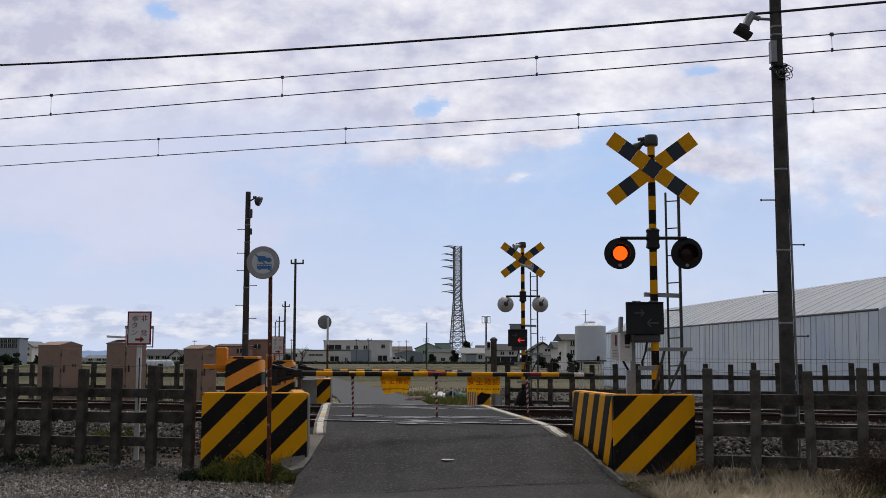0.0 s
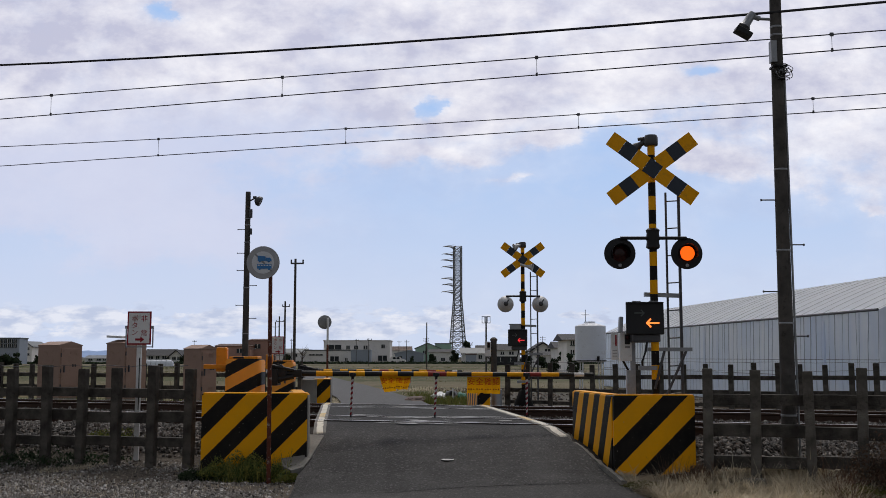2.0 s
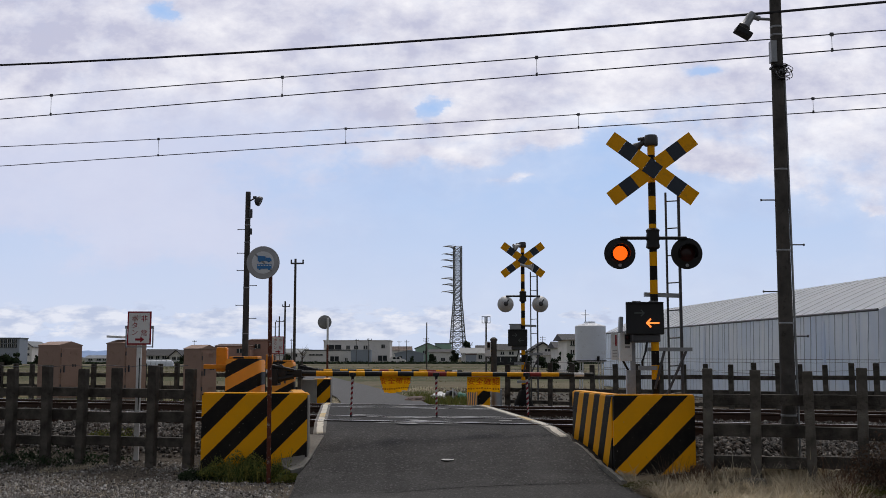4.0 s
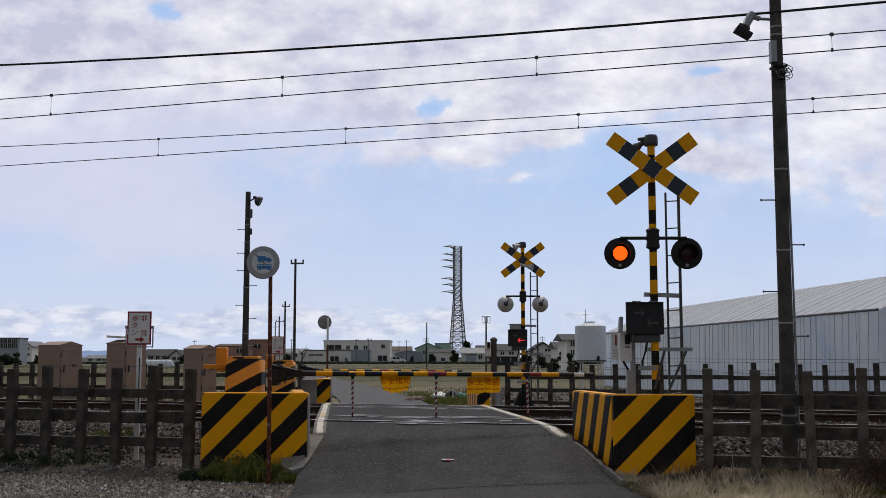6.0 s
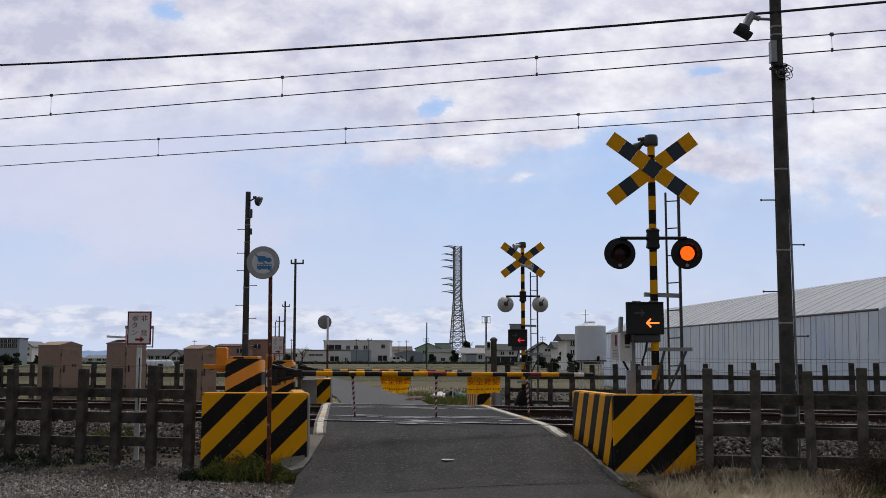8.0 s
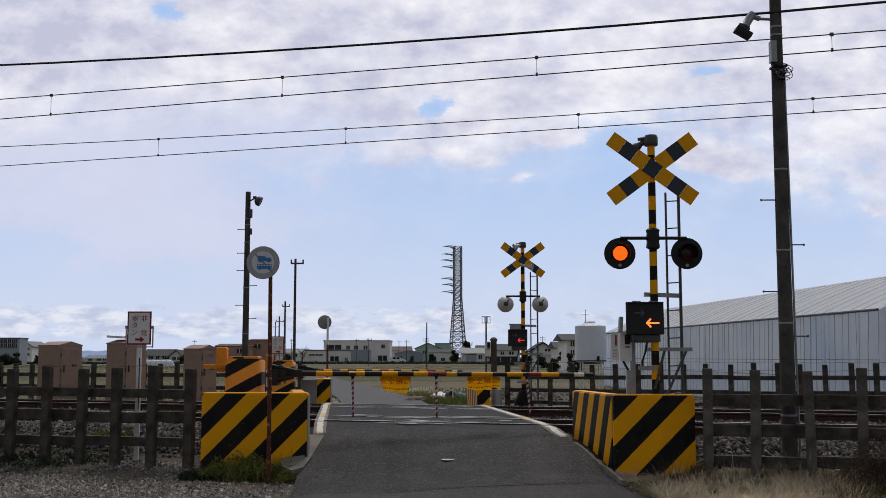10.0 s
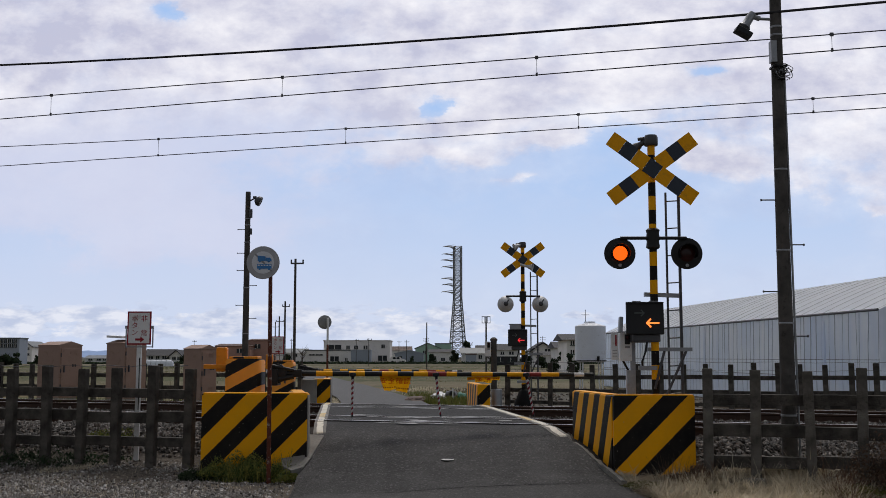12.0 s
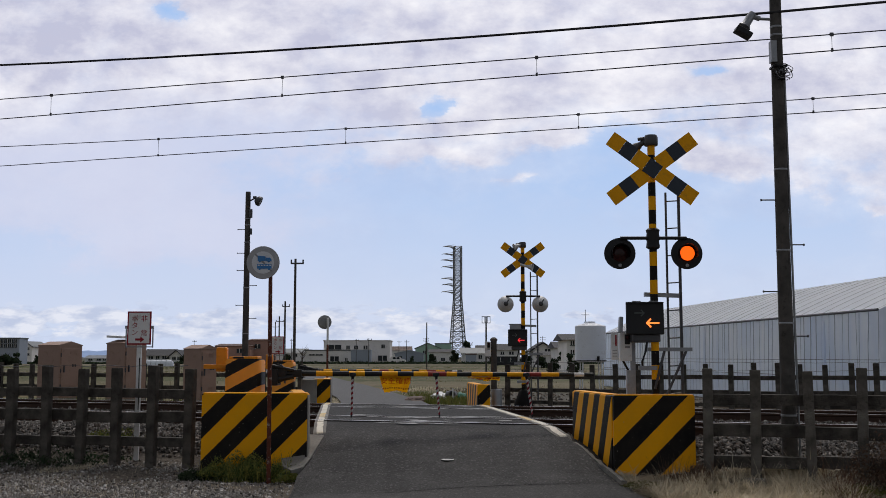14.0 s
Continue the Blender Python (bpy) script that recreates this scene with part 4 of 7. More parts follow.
def button_sign(x, y, z0, z_c, s, label, lettered):
    t = thing("emergency_sign", label, "sign", x, y, z0, 0, "emergency button signs")
    h = z_c - z0
    bm = bm_()
    box(bm, (0, 0.0, (h + 0.1) / 2 - 0.1), (0.065, 0.035, h + 0.1), None, 0.006)
    part("post", bm, M_white, t, "white post with peeling paint")
    bm = bm_()
    box(bm, (0, 0.005, 0.0), (0.012, 0.037, 0.7), None)
    bmesh.ops.translate(bm, verts=bm.verts, vec=(0.012, -0.008, h - 0.75))
    part("post_groove", bm, M_black, t)
    bm = bm_()
    box(bm, (0, -0.03, h), (0.33 * s, 0.016, 0.46 * s), None, 0.004)
    b = part("board", bm, M_sign_red, t, "dark red rim")
    bm = bm_()
    box(bm, (0, -0.0385, h), (0.29 * s, 0.006, 0.42 * s), None, 0.002)
    part("face", bm, M_white, b)
    bm = bm_()
    for k in (-1, 1):
        box(bm, (k * 0.185 * s, -0.01, h - 0.12 * s), (0.014, 0.02, 0.30 * s))
        box(bm, (k * 0.18 * s, -0.02, h + 0.01), (0.03, 0.04, 0.04))
    box(bm, (0, -0.01, h - 0.26 * s), (0.38 * s, 0.02, 0.014))
    part("bracket", bm, M_galv, b)
    if lettered:
        for k, ch in enumerate("\u975e\u5e38"):
            text_part("lettering", ch, 0.095 * s, M_sign_red, b, pose(0.07 * s, -0.043, h + (0.125 - 0.20 * k) * s, 90, 0, 0), 0.001)
        for k, ch in enumerate("\u30dc\u30bf\u30f3"):
            text_part("lettering", ch, 0.095 * s, M_sign_red, b, pose(-0.06 * s, -0.043, h + (0.125 - 0.095 * k) * s, 90, 0, 0), 0.001)
        bm = bm_()
        prism(bm, [(-0.06, -0.14), (0.01, -0.14), (0.01, -0.115), (0.065, -0.155), (0.01, -0.195), (0.01, -0.17), (-0.06, -0.17)], 0.004, Matrix.Translation((0.01, -0.043, h)))
        part("arrow", bm, M_sign_red, b)
    else:
        bm = bm_()
        for k in range(8):
            box(bm, (0.06 if k % 2 else -0.05, -0.043, h + 0.15 - 0.04 * k), (0.05, 0.004, 0.02))
        part("print_bar", bm, M_sign_red, b)


build_truck_sign()
button_sign(-4.12, 14.25, -0.50, 1.31, 0.98, "white emergency button sign with red lettering and arrow", True)
button_sign(-3.98, 25.3, -0.45, 1.20, 0.92, "small white emergency sign beyond the tracks", True)


def button_post(x, y, z0, h, label, far):
    t = thing("emergency_button_post", label, "emergency button", x, y, z0, 0)
    bm = bm_()
    if far:
        rod(bm, (0, 0, -0.2), (0, 0, h - 0.06), 0.07, 0.07, 14)
        lathe(bm, [(0.085, h - 0.06), (0.085, h - 0.02), (0.035, h + 0.02)], None, 14)
    else:
        box(bm, (0.008, 0, 0.48), (0.105, 0.10, 1.36), None, 0.01)
        box(bm, (0.037, 0.005, h / 2 - 0.05), (0.058, 0.06, h), None, 0.006)
    part("column", bm, M_pole if far else M_galv, t, "", True)
    if far:
        bm = bm_()
        lathe(bm, [(0.125, -0.15), (0.125, 0.52), (0.118, 0.535), (0.105, 0.535)], Matrix.Translation((0.06, -0.03, 0.0)), 24)
        part("footing", bm, M_galv, t, "grey steel sleeve round the foot", True)
    bm = bm_()
    bx = -0.137 if far else -0.058
    bz = h - 0.25
    box(bm, (bx, -0.03, bz), (0.14, 0.13, 0.34), None, 0.012)
    b = part("button_box", bm, M_white, t, "white button housing")
    bm = bm_()
    box(bm, (bx + 0.015, -0.098, bz + 0.09), (0.062, 0.015, 0.12), None, 0.012)
    part("lamp_window", bm, M_black, b)
    bm = bm_()
    lathe(bm, [(0.022, 0), (0.022, 0.012), (0.015, 0.018)], Matrix.Translation((bx + 0.015, -0.104, bz + 0.11)) @ Matrix.Rotation(radians(90), 4, "X"), 14)
    part("button", bm, M_lens, b, "dark red button", True)
    bm = bm_()
    box(bm, (bx + 0.015, -0.097, bz - 0.0), (0.06, 0.004, 0.03))
    part("print_bar", bm, M_sign_grey, b)
    if not far:
        bm = bm_()
        box(bm, (bx - 0.125, -0.02, bz + 0.01), (0.085, 0.012, 0.33), None, 0.003)
        n_ = part("notice_plate", bm, M_white, t, "small white notice with red and grey lines")
        bm = bm_()
        box(bm, (bx - 0.11, -0.028, bz + 0.08), (0.02, 0.004, 0.13))
        part("print_bar", bm, M_sign_red, n_)
        for k in range(3):
            bm = bm_()
            box(bm, (bx - 0.125, -0.028, bz - 0.04 - 0.035 * k), (0.055, 0.004, 0.008))
            part("print_bar", bm, M_sign_grey, n_)
    bm = bm_()
    rod(bm, (bx - 0.03, -0.02, bz - 0.16), (0.0, 0.0, bz - 0.32), 0.014, None, 8)
    part("conduit", bm, M_black, t)


button_post(2.27, 12.78, -0.40, 1.69, "white emergency button box on a grey steel column", False)
button_post(1.17, 24.2, -0.35, 1.70, "far emergency button box on a dark round column", True)


def build_mirror():
    t = thing("traffic_mirror", "round convex mirror seen from behind on a red and white post", "traffic mirror", -4.95, 45.0, -0.45, 0)
    bm = bm_()
    rod(bm, (0, 0, -0.2), (0, 0, 2.45), 0.045, None, 12)
    part("post", bm, M_rust, t, "faded red lower post", True)
    bm = bm_()
    rod(bm, (0, 0, 1.9), (0, 0, 3.05), 0.047, None, 12)
    part("upper_post", bm, M_white, t, "", True)
    bm = bm_()
    lathe(bm, [(0.29, 0.0), (0.30, 0.03), (0.25, 0.06), (0.12, 0.09), (0.03, 0.095)], Matrix.Translation((-0.15, 0.16, 2.86)) @ Matrix.Rotation(radians(90), 4, "X"), 32)
    part("mirror_back", bm, M_sign_grey, t, "", True)


build_mirror()

# ---------- signal cabinets ----------


def cabinet(x, y, w, dep, h, rz, label):
    t = thing("signal_cabinet", label, "cabinet", x, y, -0.22, rz, "trackside cabinets")
    bm = bm_()
    box(bm, (0, 0, 0.04), (w * 1.02, dep * 1.02, 0.16), None, 0.01)
    part("plinth", bm, M_conc, t)
    bm = bm_()
    box(bm, (0, 0, 0.12 + h / 2), (w, dep, h), None, 0.012)
    part("body", bm, M_beige, t)
    bm = bm_()
    prism(bm, [(-w / 2 - 0.012, h + 0.12), (w / 2 + 0.012, h + 0.12), (w / 2 + 0.012, h + 0.14), (0, h + 0.23), (-w / 2 - 0.012, h + 0.14)], dep + 0.02)
    part("roof", bm, M_beige, t)
    bm = bm_()
    box(bm, (0, -dep / 2 - 0.008, 0.12 + h / 2), (w * 0.88, 0.018, h * 0.90), None, 0.006)
    door = part("door", bm, M_beige, t)
    bm = bm_()
    box(bm, (-w * 0.33, -dep / 2 - 0.03, 0.12 + h * 0.55), (0.03, 0.04, 0.16), None, 0.005)
    part("handle", bm, M_dark_steel, door)
    for z in (0.2, 0.85):
        bm = bm_()
        for k in range(4):
            box(bm, (w * 0.1, -dep / 2 - 0.02, 0.12 + h * z + k * 0.022), (w * 0.30, 0.014, 0.010))
        part("louvre", bm, M_beige, door)
    bm = bm_()
    for k in range(3):
        box(bm, (w * 0.05 + k * 0.05, -dep / 2 - 0.02, 0.12 + h * 0.62), (0.032, 0.004, 0.06))
    part("print_bar", bm, M_black, door)
    for k in (0.2, 0.5, 0.8):
        bm = bm_()
        rod(bm, (-w * 0.45, -dep / 2 - 0.012, 0.1 + h * k), (-w * 0.45, -dep / 2 - 0.012, 0.2 + h * k), 0.014, None, 8)
        part("hinge", bm, M_dark_steel, door)
    return t


cabinet(-9.69, 26.6, 0.74, 0.74, 1.30, 64, "beige steel trackside cabinet with hinged door")
visored = cabinet(-7.83, 26.0, 0.74, 0.60, 1.34, 62, "tall beige steel trackside cabinet with a visor roof")
cabinet(-5.82, 25.2, 0.50, 0.60, 1.20, 56, "beige trackside cabinet beside the barrier machine")
bm = bm_()
box(bm, (0.04, 0.12, 1.63), (0.72, 0.50, 0.055), Matrix.Rotation(radians(3), 4, "X"), 0.008)
part("visor", bm, M_white, visored, "pale flat visor above the cabinet")

buttress = thing("concrete_buttress", "plain grey concrete block beside the far barrier", "concrete block", -3.0, 23.55, -0.4, 0)
bm = bm_()
box(bm, (0, 0.2, 0.42), (0.36, 0.4, 0.80), None, 0.02)
part("block", bm, M_conc, buttress)

# ---------- sky backdrop ----------


def sky_mat():
    """Blue sky with broken cloud on a far sheet: u across and w up are tangents of the view from the lane."""
    m = bpy.data.materials.new("cloudy_sky")
    m.use_nodes = True
    n, l = m.node_tree.nodes, m.node_tree.links
    n.remove(n["Principled BSDF"])
    vec = n.new("ShaderNodeTexCoord").outputs["Object"]
    sp = n.new("ShaderNodeSeparateXYZ")
    l.new(vec, sp.inputs[0])
    u = nmath(n, l, "DIVIDE", sp.outputs[0], sp.outputs[1])
    w = nmath(n, l, "DIVIDE", sp.outputs[2], sp.outputs[1])
    flat = n.new("ShaderNodeCombineXYZ")
    l.new(u, flat.inputs[0])
    l.new(nmath(n, l, "MULTIPLY", w, 1.5), flat.inputs[1])
    fv = flat.outputs[0]
    n1 = nnoise(n, l, fv, 5.0, 8.0, 0.6)
    n2 = nnoise(n, l, fv, 14.0, 8.0, 0.62)
    n3 = nnoise(n, l, fv, 2.6, 3.0, 0.5)
    wu = nmath(n, l, "MULTIPLY_ADD", n2, 0.10)
    wu.node.inputs[2].default_value = -0.05
    uu = nmath(n, l, "ADD", u, wu)
    ww = nmath(n, l, "ADD", w, nmath(n, l, "MULTIPLY", nmath(n, l, "SUBTRACT", n1, 0.5), 0.10))

    def blob(cu, cw, ru, rw):
        a = nmath(n, l, "POWER", nmath(n, l, "ABSOLUTE", nmath(n, l, "DIVIDE", nmath(n, l, "SUBTRACT", uu, cu), ru)), 2.0)
        b = nmath(n, l, "POWER", nmath(n, l, "ABSOLUTE", nmath(n, l, "DIVIDE", nmath(n, l, "SUBTRACT", ww, cw), rw)), 2.0)
        return nmath(n, l, "POWER", 2.718, nmath(n, l, "MULTIPLY", nmath(n, l, "ADD", a, b), -1.0))

    # cloud cover: thick above, thin in the middle
    cover = nramp(n, l, ww, 0.10, 0.27)
    for cu, cw, ru, rw, s in SKY_BLOBS:
        cover = nmath(n, l, "ADD", cover, nmath(n, l, "MULTIPLY", blob(cu, cw, ru, rw), s))
    n6 = nnoise(n, l, fv, 34.0, 7.0, 0.6)
    for nz, k in ((n1, 1.0), (n2, 0.85), (n6, 0.4)):
        cover = nmath(n, l, "ADD", cover, nmath(n, l, "MULTIPLY", nmath(n, l, "SUBTRACT", nz, 0.5), k))
    thin = nramp(n, l, cover, -0.25, 1.0)
    thick = nramp(n, l, cover, 0.42, 0.70)
    fac = nmath(n, l, "ADD", nmath(n, l, "MULTIPLY", thin, 0.55), nmath(n, l, "MULTIPLY", thick, 0.45), True)
    blue = nmix(n, l, nramp(n, l, w, 0.05, 0.25), (0.60, 0.685, 0.87), (0.36, 0.55, 0.89))
    n4 = nnoise(n, l, fv, 9.0, 7.0, 0.6)
    # billows: the side towards the sun is bright, the underside grey
    push = n.new("ShaderNodeVectorMath")
    push.inputs[1].default_value = (-0.012, 0.022, 0.0)
    l.new(fv, push.inputs[0])
    relief = nmath(n, l, "SUBTRACT", nnoise(n, l, fv, 13.0, 7.0, 0.6), nnoise(n, l, push.outputs[0], 13.0, 7.0, 0.6))
    shade = nmath(n, l, "ADD", nmath(n, l, "MULTIPLY", n4, 0.5), nmath(n, l, "MULTIPLY", n3, 0.5))
    shade = nramp(n, l, nmath(n, l, "ADD", shade, nmath(n, l, "MULTIPLY", relief, 0.55)), 0.38, 0.64)
    white = nmix(n, l, shade, (0.55, 0.56, 0.71), (0.93, 0.92, 0.97))
    # the cloud to the left is a thin even veil
    veil = nmath(n, l, "MULTIPLY", nramp(n, l, u, 0.0, -0.16), nramp(n, l, ww, 0.27, 0.20), True)
    white = nmix(n, l, nmath(n, l, "MULTIPLY", veil, 0.9, True), white, (0.62, 0.66, 0.84))
    col = nmix(n, l, fac, blue, white)
    # rows of small cumulus low over the horizon, seen nearly edge on
    low = n.new("ShaderNodeCombineXYZ")
    l.new(nmath(n, l, "MULTIPLY", u, 15.0), low.inputs[0])
    l.new(nmath(n, l, "MULTIPLY", w, 40.0), low.inputs[1])
    n5 = nnoise(n, l, low.outputs[0], 1.0, 7.0, 0.62)
    band = nmath(n, l, "POWER", 2.718, nmath(n, l, "MULTIPLY", nmath(n, l, "POWER", nmath(n, l, "ABSOLUTE", nmath(n, l, "DIVIDE", nmath(n, l, "SUBTRACT", w, 0.033), 0.016)), 2.0), -1.0))
    left = nramp(n, l, u, 0.16, -0.05)
    puff = nramp(n, l, nmath(n, l, "ADD", n5, nmath(n, l, "MULTIPLY", nmath(n, l, "MULTIPLY", band, left), 0.20)), 0.57, 0.63)
    puff = nmath(n, l, "MULTIPLY", puff, nramp(n, l, band, 0.15, 0.6), True)
    top = nramp(n, l, nnoise(n, l, low.outputs[0], 2.3, 4.0), 0.40, 0.60)
    col = nmix(n, l, nmath(n, l, "MULTIPLY", puff, 0.75), col, nmix(n, l, top, (0.50, 0.56, 0.73), (0.84, 0.85, 0.92)))
    e = n.new("ShaderNodeEmission")
    l.new(col, e.inputs["Color"])
    e.inputs["Strength"].default_value = SKY_GLOW
    l.new(e.outputs[0], n["Material Output"].inputs["Surface"])
    return m


SKY_GLOW = 1.0
SKY_BLOBS = (
    (-0.016, 0.247, 0.019, 0.011, -1.2), (0.248, 0.279, 0.022, 0.009, -0.8), (-0.278, 0.347, 0.022, 0.012, -1.2), (0.151, 0.202, 0.032, 0.014, -0.6),
    (0.063, 0.131, 0.130, 0.049, -0.5), (-0.122, 0.164, 0.108, 0.022, -0.25), (0.351, 0.109, 0.081, 0.019, -0.5), (0.124, 0.164, 0.049, 0.022, -0.4),
    (0.036, 0.234, 0.054, 0.013, 0.55), (-0.074, 0.242, 0.049, 0.015, 0.5), (-0.027, 0.200, 0.051, 0.007, 0.75), (0.072, 0.174, 0.030, 0.005, 0.6),
    (0.266, 0.182, 0.041, 0.013, 1), (0.386, 0.164, 0.059, 0.022, 0.38), (0.412, 0.141, 0.016, 0.006, 0.5), (0.110, 0.210, 0.032, 0.010, 0.6),
    (-0.330, 0.164, 0.216, 0.059, 0.6), (-0.263, 0.109, 0.178, 0.038, 0.4), (0.338, 0.206, 0.054, 0.014, 0.05), (0.119, 0.265, 0.108, 0.016, 0.3),
    (0.219, 0.265, 0.016, 0.022, 0.1),
)


def build_backdrop():
    bm = bm_()
    # the sheet leans over the place like a cloud deck; its origin is at the camera's height
    prof = [(4300, -260), (4150, 0), (3800, 230), (3000, 420), (2000, 560), (1300, 640), (900, 660)]
    xs = [-3600, -2400, -1200, 0, 1200, 2400, 3600]
    grid = [[bm.verts.new((x * (0.35 + 0.65 * y / 4300), y, z)) for x in xs] for y, z in prof]
    for a, b in zip(grid, grid[1:]):
        for i in range(len(xs) - 1):
            bm.faces.new((a[i], a[i + 1], b[i + 1], b[i]))
    ob = part("backdrop", bm, sky_mat(), smooth=True)
    ob.location = EYE
    return tagged(ob, "pale blue spring sky with drifting broken white cloud", "sky", kind="structure")


backdrop = build_backdrop()

# ---------- greenhouse, tank and far buildings ----------


def film(name, a, b, through_light):
    """Weathered plastic film that lets light through; streaks run down it."""
    m, n, l, p = nodes_of(name)
    vec = n.new("ShaderNodeTexCoord").outputs["Object"]
    mp = n.new("ShaderNodeMapping")
    mp.inputs["Scale"].default_value = (0.3, 3.2, 0.25)
    l.new(vec, mp.inputs["Vector"])
    streak = nramp(n, l, nnoise(n, l, mp.outputs[0], 1.0, 6.0, 0.65), 0.3, 0.7)
    patch = nramp(n, l, nnoise(n, l, vec, 0.45, 4.0), 0.35, 0.65)
    col = nmix(n, l, nmath(n, l, "MULTIPLY", nmath(n, l, "ADD", streak, patch), 0.5), a, b)
    sep = n.new("ShaderNodeSeparateXYZ")
    l.new(vec, sep.inputs[0])
    skirt = nmath(n, l, "LESS_THAN", nmath(n, l, "ADD", sep.outputs[2], nmath(n, l, "MULTIPLY", streak, 0.06)), 0.95)
    col = nmix(n, l, nmath(n, l, "MULTIPLY", skirt, 0.3), col, (0.50, 0.56, 0.66))
    finish(n, l, p, col, vec, 14.0, 0.2, 0.4)
    tr = n.new("ShaderNodeBsdfTranslucent")
    l.new(col, tr.inputs["Color"])
    mx = n.new("ShaderNodeMixShader")
    mx.inputs[0].default_value = through_light
    l.new(p.outputs[0], mx.inputs[1])
    l.new(tr.outputs[0], mx.inputs[2])
    l.new(mx.outputs[0], n["Material Output"].inputs["Surface"])
    return m


M_film = film("greenhouse_film", (0.96, 0.98, 1.0), (0.70, 0.79, 0.94), 0.68)
M_film_roof = film("greenhouse_roof_film", (0.92, 0.95, 1.0), (0.84, 0.88, 0.95), 0.50)
M_rib = surface("thin_grey_rib", (0.58, 0.61, 0.68), (0.34, 0.37, 0.42), 0.6, 0, 3, 40, 0.1)
M_roof_rib = surface("pale_roof_rib", (0.60, 0.61, 0.64), (0.52, 0.53, 0.56), 0.6, 0, 3, 40, 0.1)
M_hoop = surface("greenhouse_hoop", (0.09, 0.09, 0.10), (0.06, 0.06, 0.065), 0.5, 0.3, 3, 40, 0.1)


def build_greenhouse():
    """Long film tunnel whose side runs parallel to the lane beyond the far fence."""
    t = thing("greenhouse", "long white film greenhouse with curved roof and thin ribs", "greenhouse", 10.25, 24.6, -0.5, math.degrees(math.atan(0.098)))
    L, e, w, r = 26.0, 2.53, 3.2, 1.22
    # side wall, slightly bowed in panels
    rnd = random.Random(4)
    bm = bm_()
    n_y, n_z = 130, 6
    g = [[bm.verts.new((0.05 * (j / n_z) ** 2 + 0.007 * math.sin(i * 1.2 + 0.6 * math.sin(i * 0.21)) * math.sin(math.pi * j / n_z) + rnd.uniform(-0.008, 0.008), i * L / n_y, e * j / n_z)) for j in range(n_z + 1)] for i in range(n_y + 1)]
    for a, b in zip(g, g[1:]):
        for j in range(n_z):
            bm.faces.new((a[j], a[j + 1], b[j + 1], b[j]))
    part("side_wall", bm, M_film, t, "greyish translucent film wall", True)
    bm = bm_()
    n_a = 12
    prof = [(w * 2 * k / n_a, e + r * (1 - abs(1 - 2 * k / n_a) ** 1.25)) for k in range(n_a + 1)]
    g = [[bm.verts.new((x, i * L / n_y, z + 0.004 * math.sin(i * 1.2) + rnd.uniform(-0.001, 0.001))) for x, z in prof] for i in range(n_y + 1)]
    for a, b in zip(g, g[1:]):
        for j in range(n_a):
            bm.faces.new((a[j], a[j + 1], b[j + 1], b[j]))
    part("roof", bm, M_film_roof, t, "pale film roof with sagging folds", True)
    for y in (0.0, L):
        bm = bm_()
        f = [bm.verts.new((x, y, z)) for x, z in prof] + [bm.verts.new((2 * w, y, 0)), bm.verts.new((0, y, 0))]
        bm.faces.new(f)
        part("end_wall", bm, M_film, t)
    for z, rr in ((e, 0.032), (0.92, 0.008), (1.35, 0.006)):
        bm = bm_()
        rod(bm, (-0.03, 0, z), (-0.03, L, z), rr, None, 8)
        part("purlin" if z < e else "eave_pipe", bm, M_hoop, t)
    n_rib = 74
    for i in range(n_rib):
        y = (i + 0.5 + rnd.uniform(-0.22, 0.22)) * L / n_rib
        bm = bm_()
        rr, drift = rnd.uniform(0.005, 0.013), 0.0
        pts = []
        for k in range(8):
            drift += rnd.uniform(-0.035, 0.035)
            f = k / 7
            pts.append((0.045 * f * f - 0.006, y + drift * (1 - 0.5 * f), e * f))
        tube(bm, pts, rr, 6)
        part("wall_rib", bm, M_rib, t)
        if i % 2 == 0:
            bm = bm_()
            pr = [(x, z + 0.003) for x, z in prof[:7]]
            for (x0, z0), (x1, z1) in zip(pr, pr[1:]):
                rod(bm, (x0, y, z0), (x1, y, z1), 0.009, None, 6)
            part("roof_rib", bm, M_roof_rib, t)
    for i in (2, 9, 15, 20):
        bm = bm_()
        box(bm, (-0.035, i * 1.3 + 0.2, 1.2), (0.02, 0.12, 2.3))
        part("wall_post", bm, M_film, t)


def build_tank():
    t = thing("water_tank", "white cylindrical tank on thin steel legs", "water tank", 5.62, 40.0, -0.48, 0)
    bm = bm_()
    lathe(bm, [(0.50, 1.20), (0.585, 1.26), (0.585, 2.56), (0.56, 2.585), (0.30, 2.66), (0.20, 2.68), (0.19, 2.74), (0.05, 2.75)], None, 32)
    part("shell", bm, M_tank, t, "", True)
    for k in range(4):
        a = radians(45 + 90 * k)
        bm = bm_()
        rod(bm, (0.55 * math.cos(a), 0.55 * math.sin(a), 0), (0.48 * math.cos(a), 0.48 * math.sin(a), 1.28), 0.028, None, 8)
        part("leg", bm, M_white, t)
    bm = bm_()
    lathe(bm, [(0.59, 1.24), (0.60, 1.26), (0.59, 1.28)], None, 32)
    part("band", bm, M_dark_steel, t)
    bm = bm_()
    rod(bm, (0.2, -0.58, 1.25), (0.2, -0.64, 1.42), 0.05, None, 10)
    part("valve", bm, M_black, t)
    bm = bm_()
    rod(bm, (-0.18, 0, 2.7), (-0.18, 0, 3.2), 0.012, None, 6)
    box(bm, (-0.18, 0, 3.0), (0.3, 0.02, 0.02))
    part("mast", bm, M_dark_steel, t)


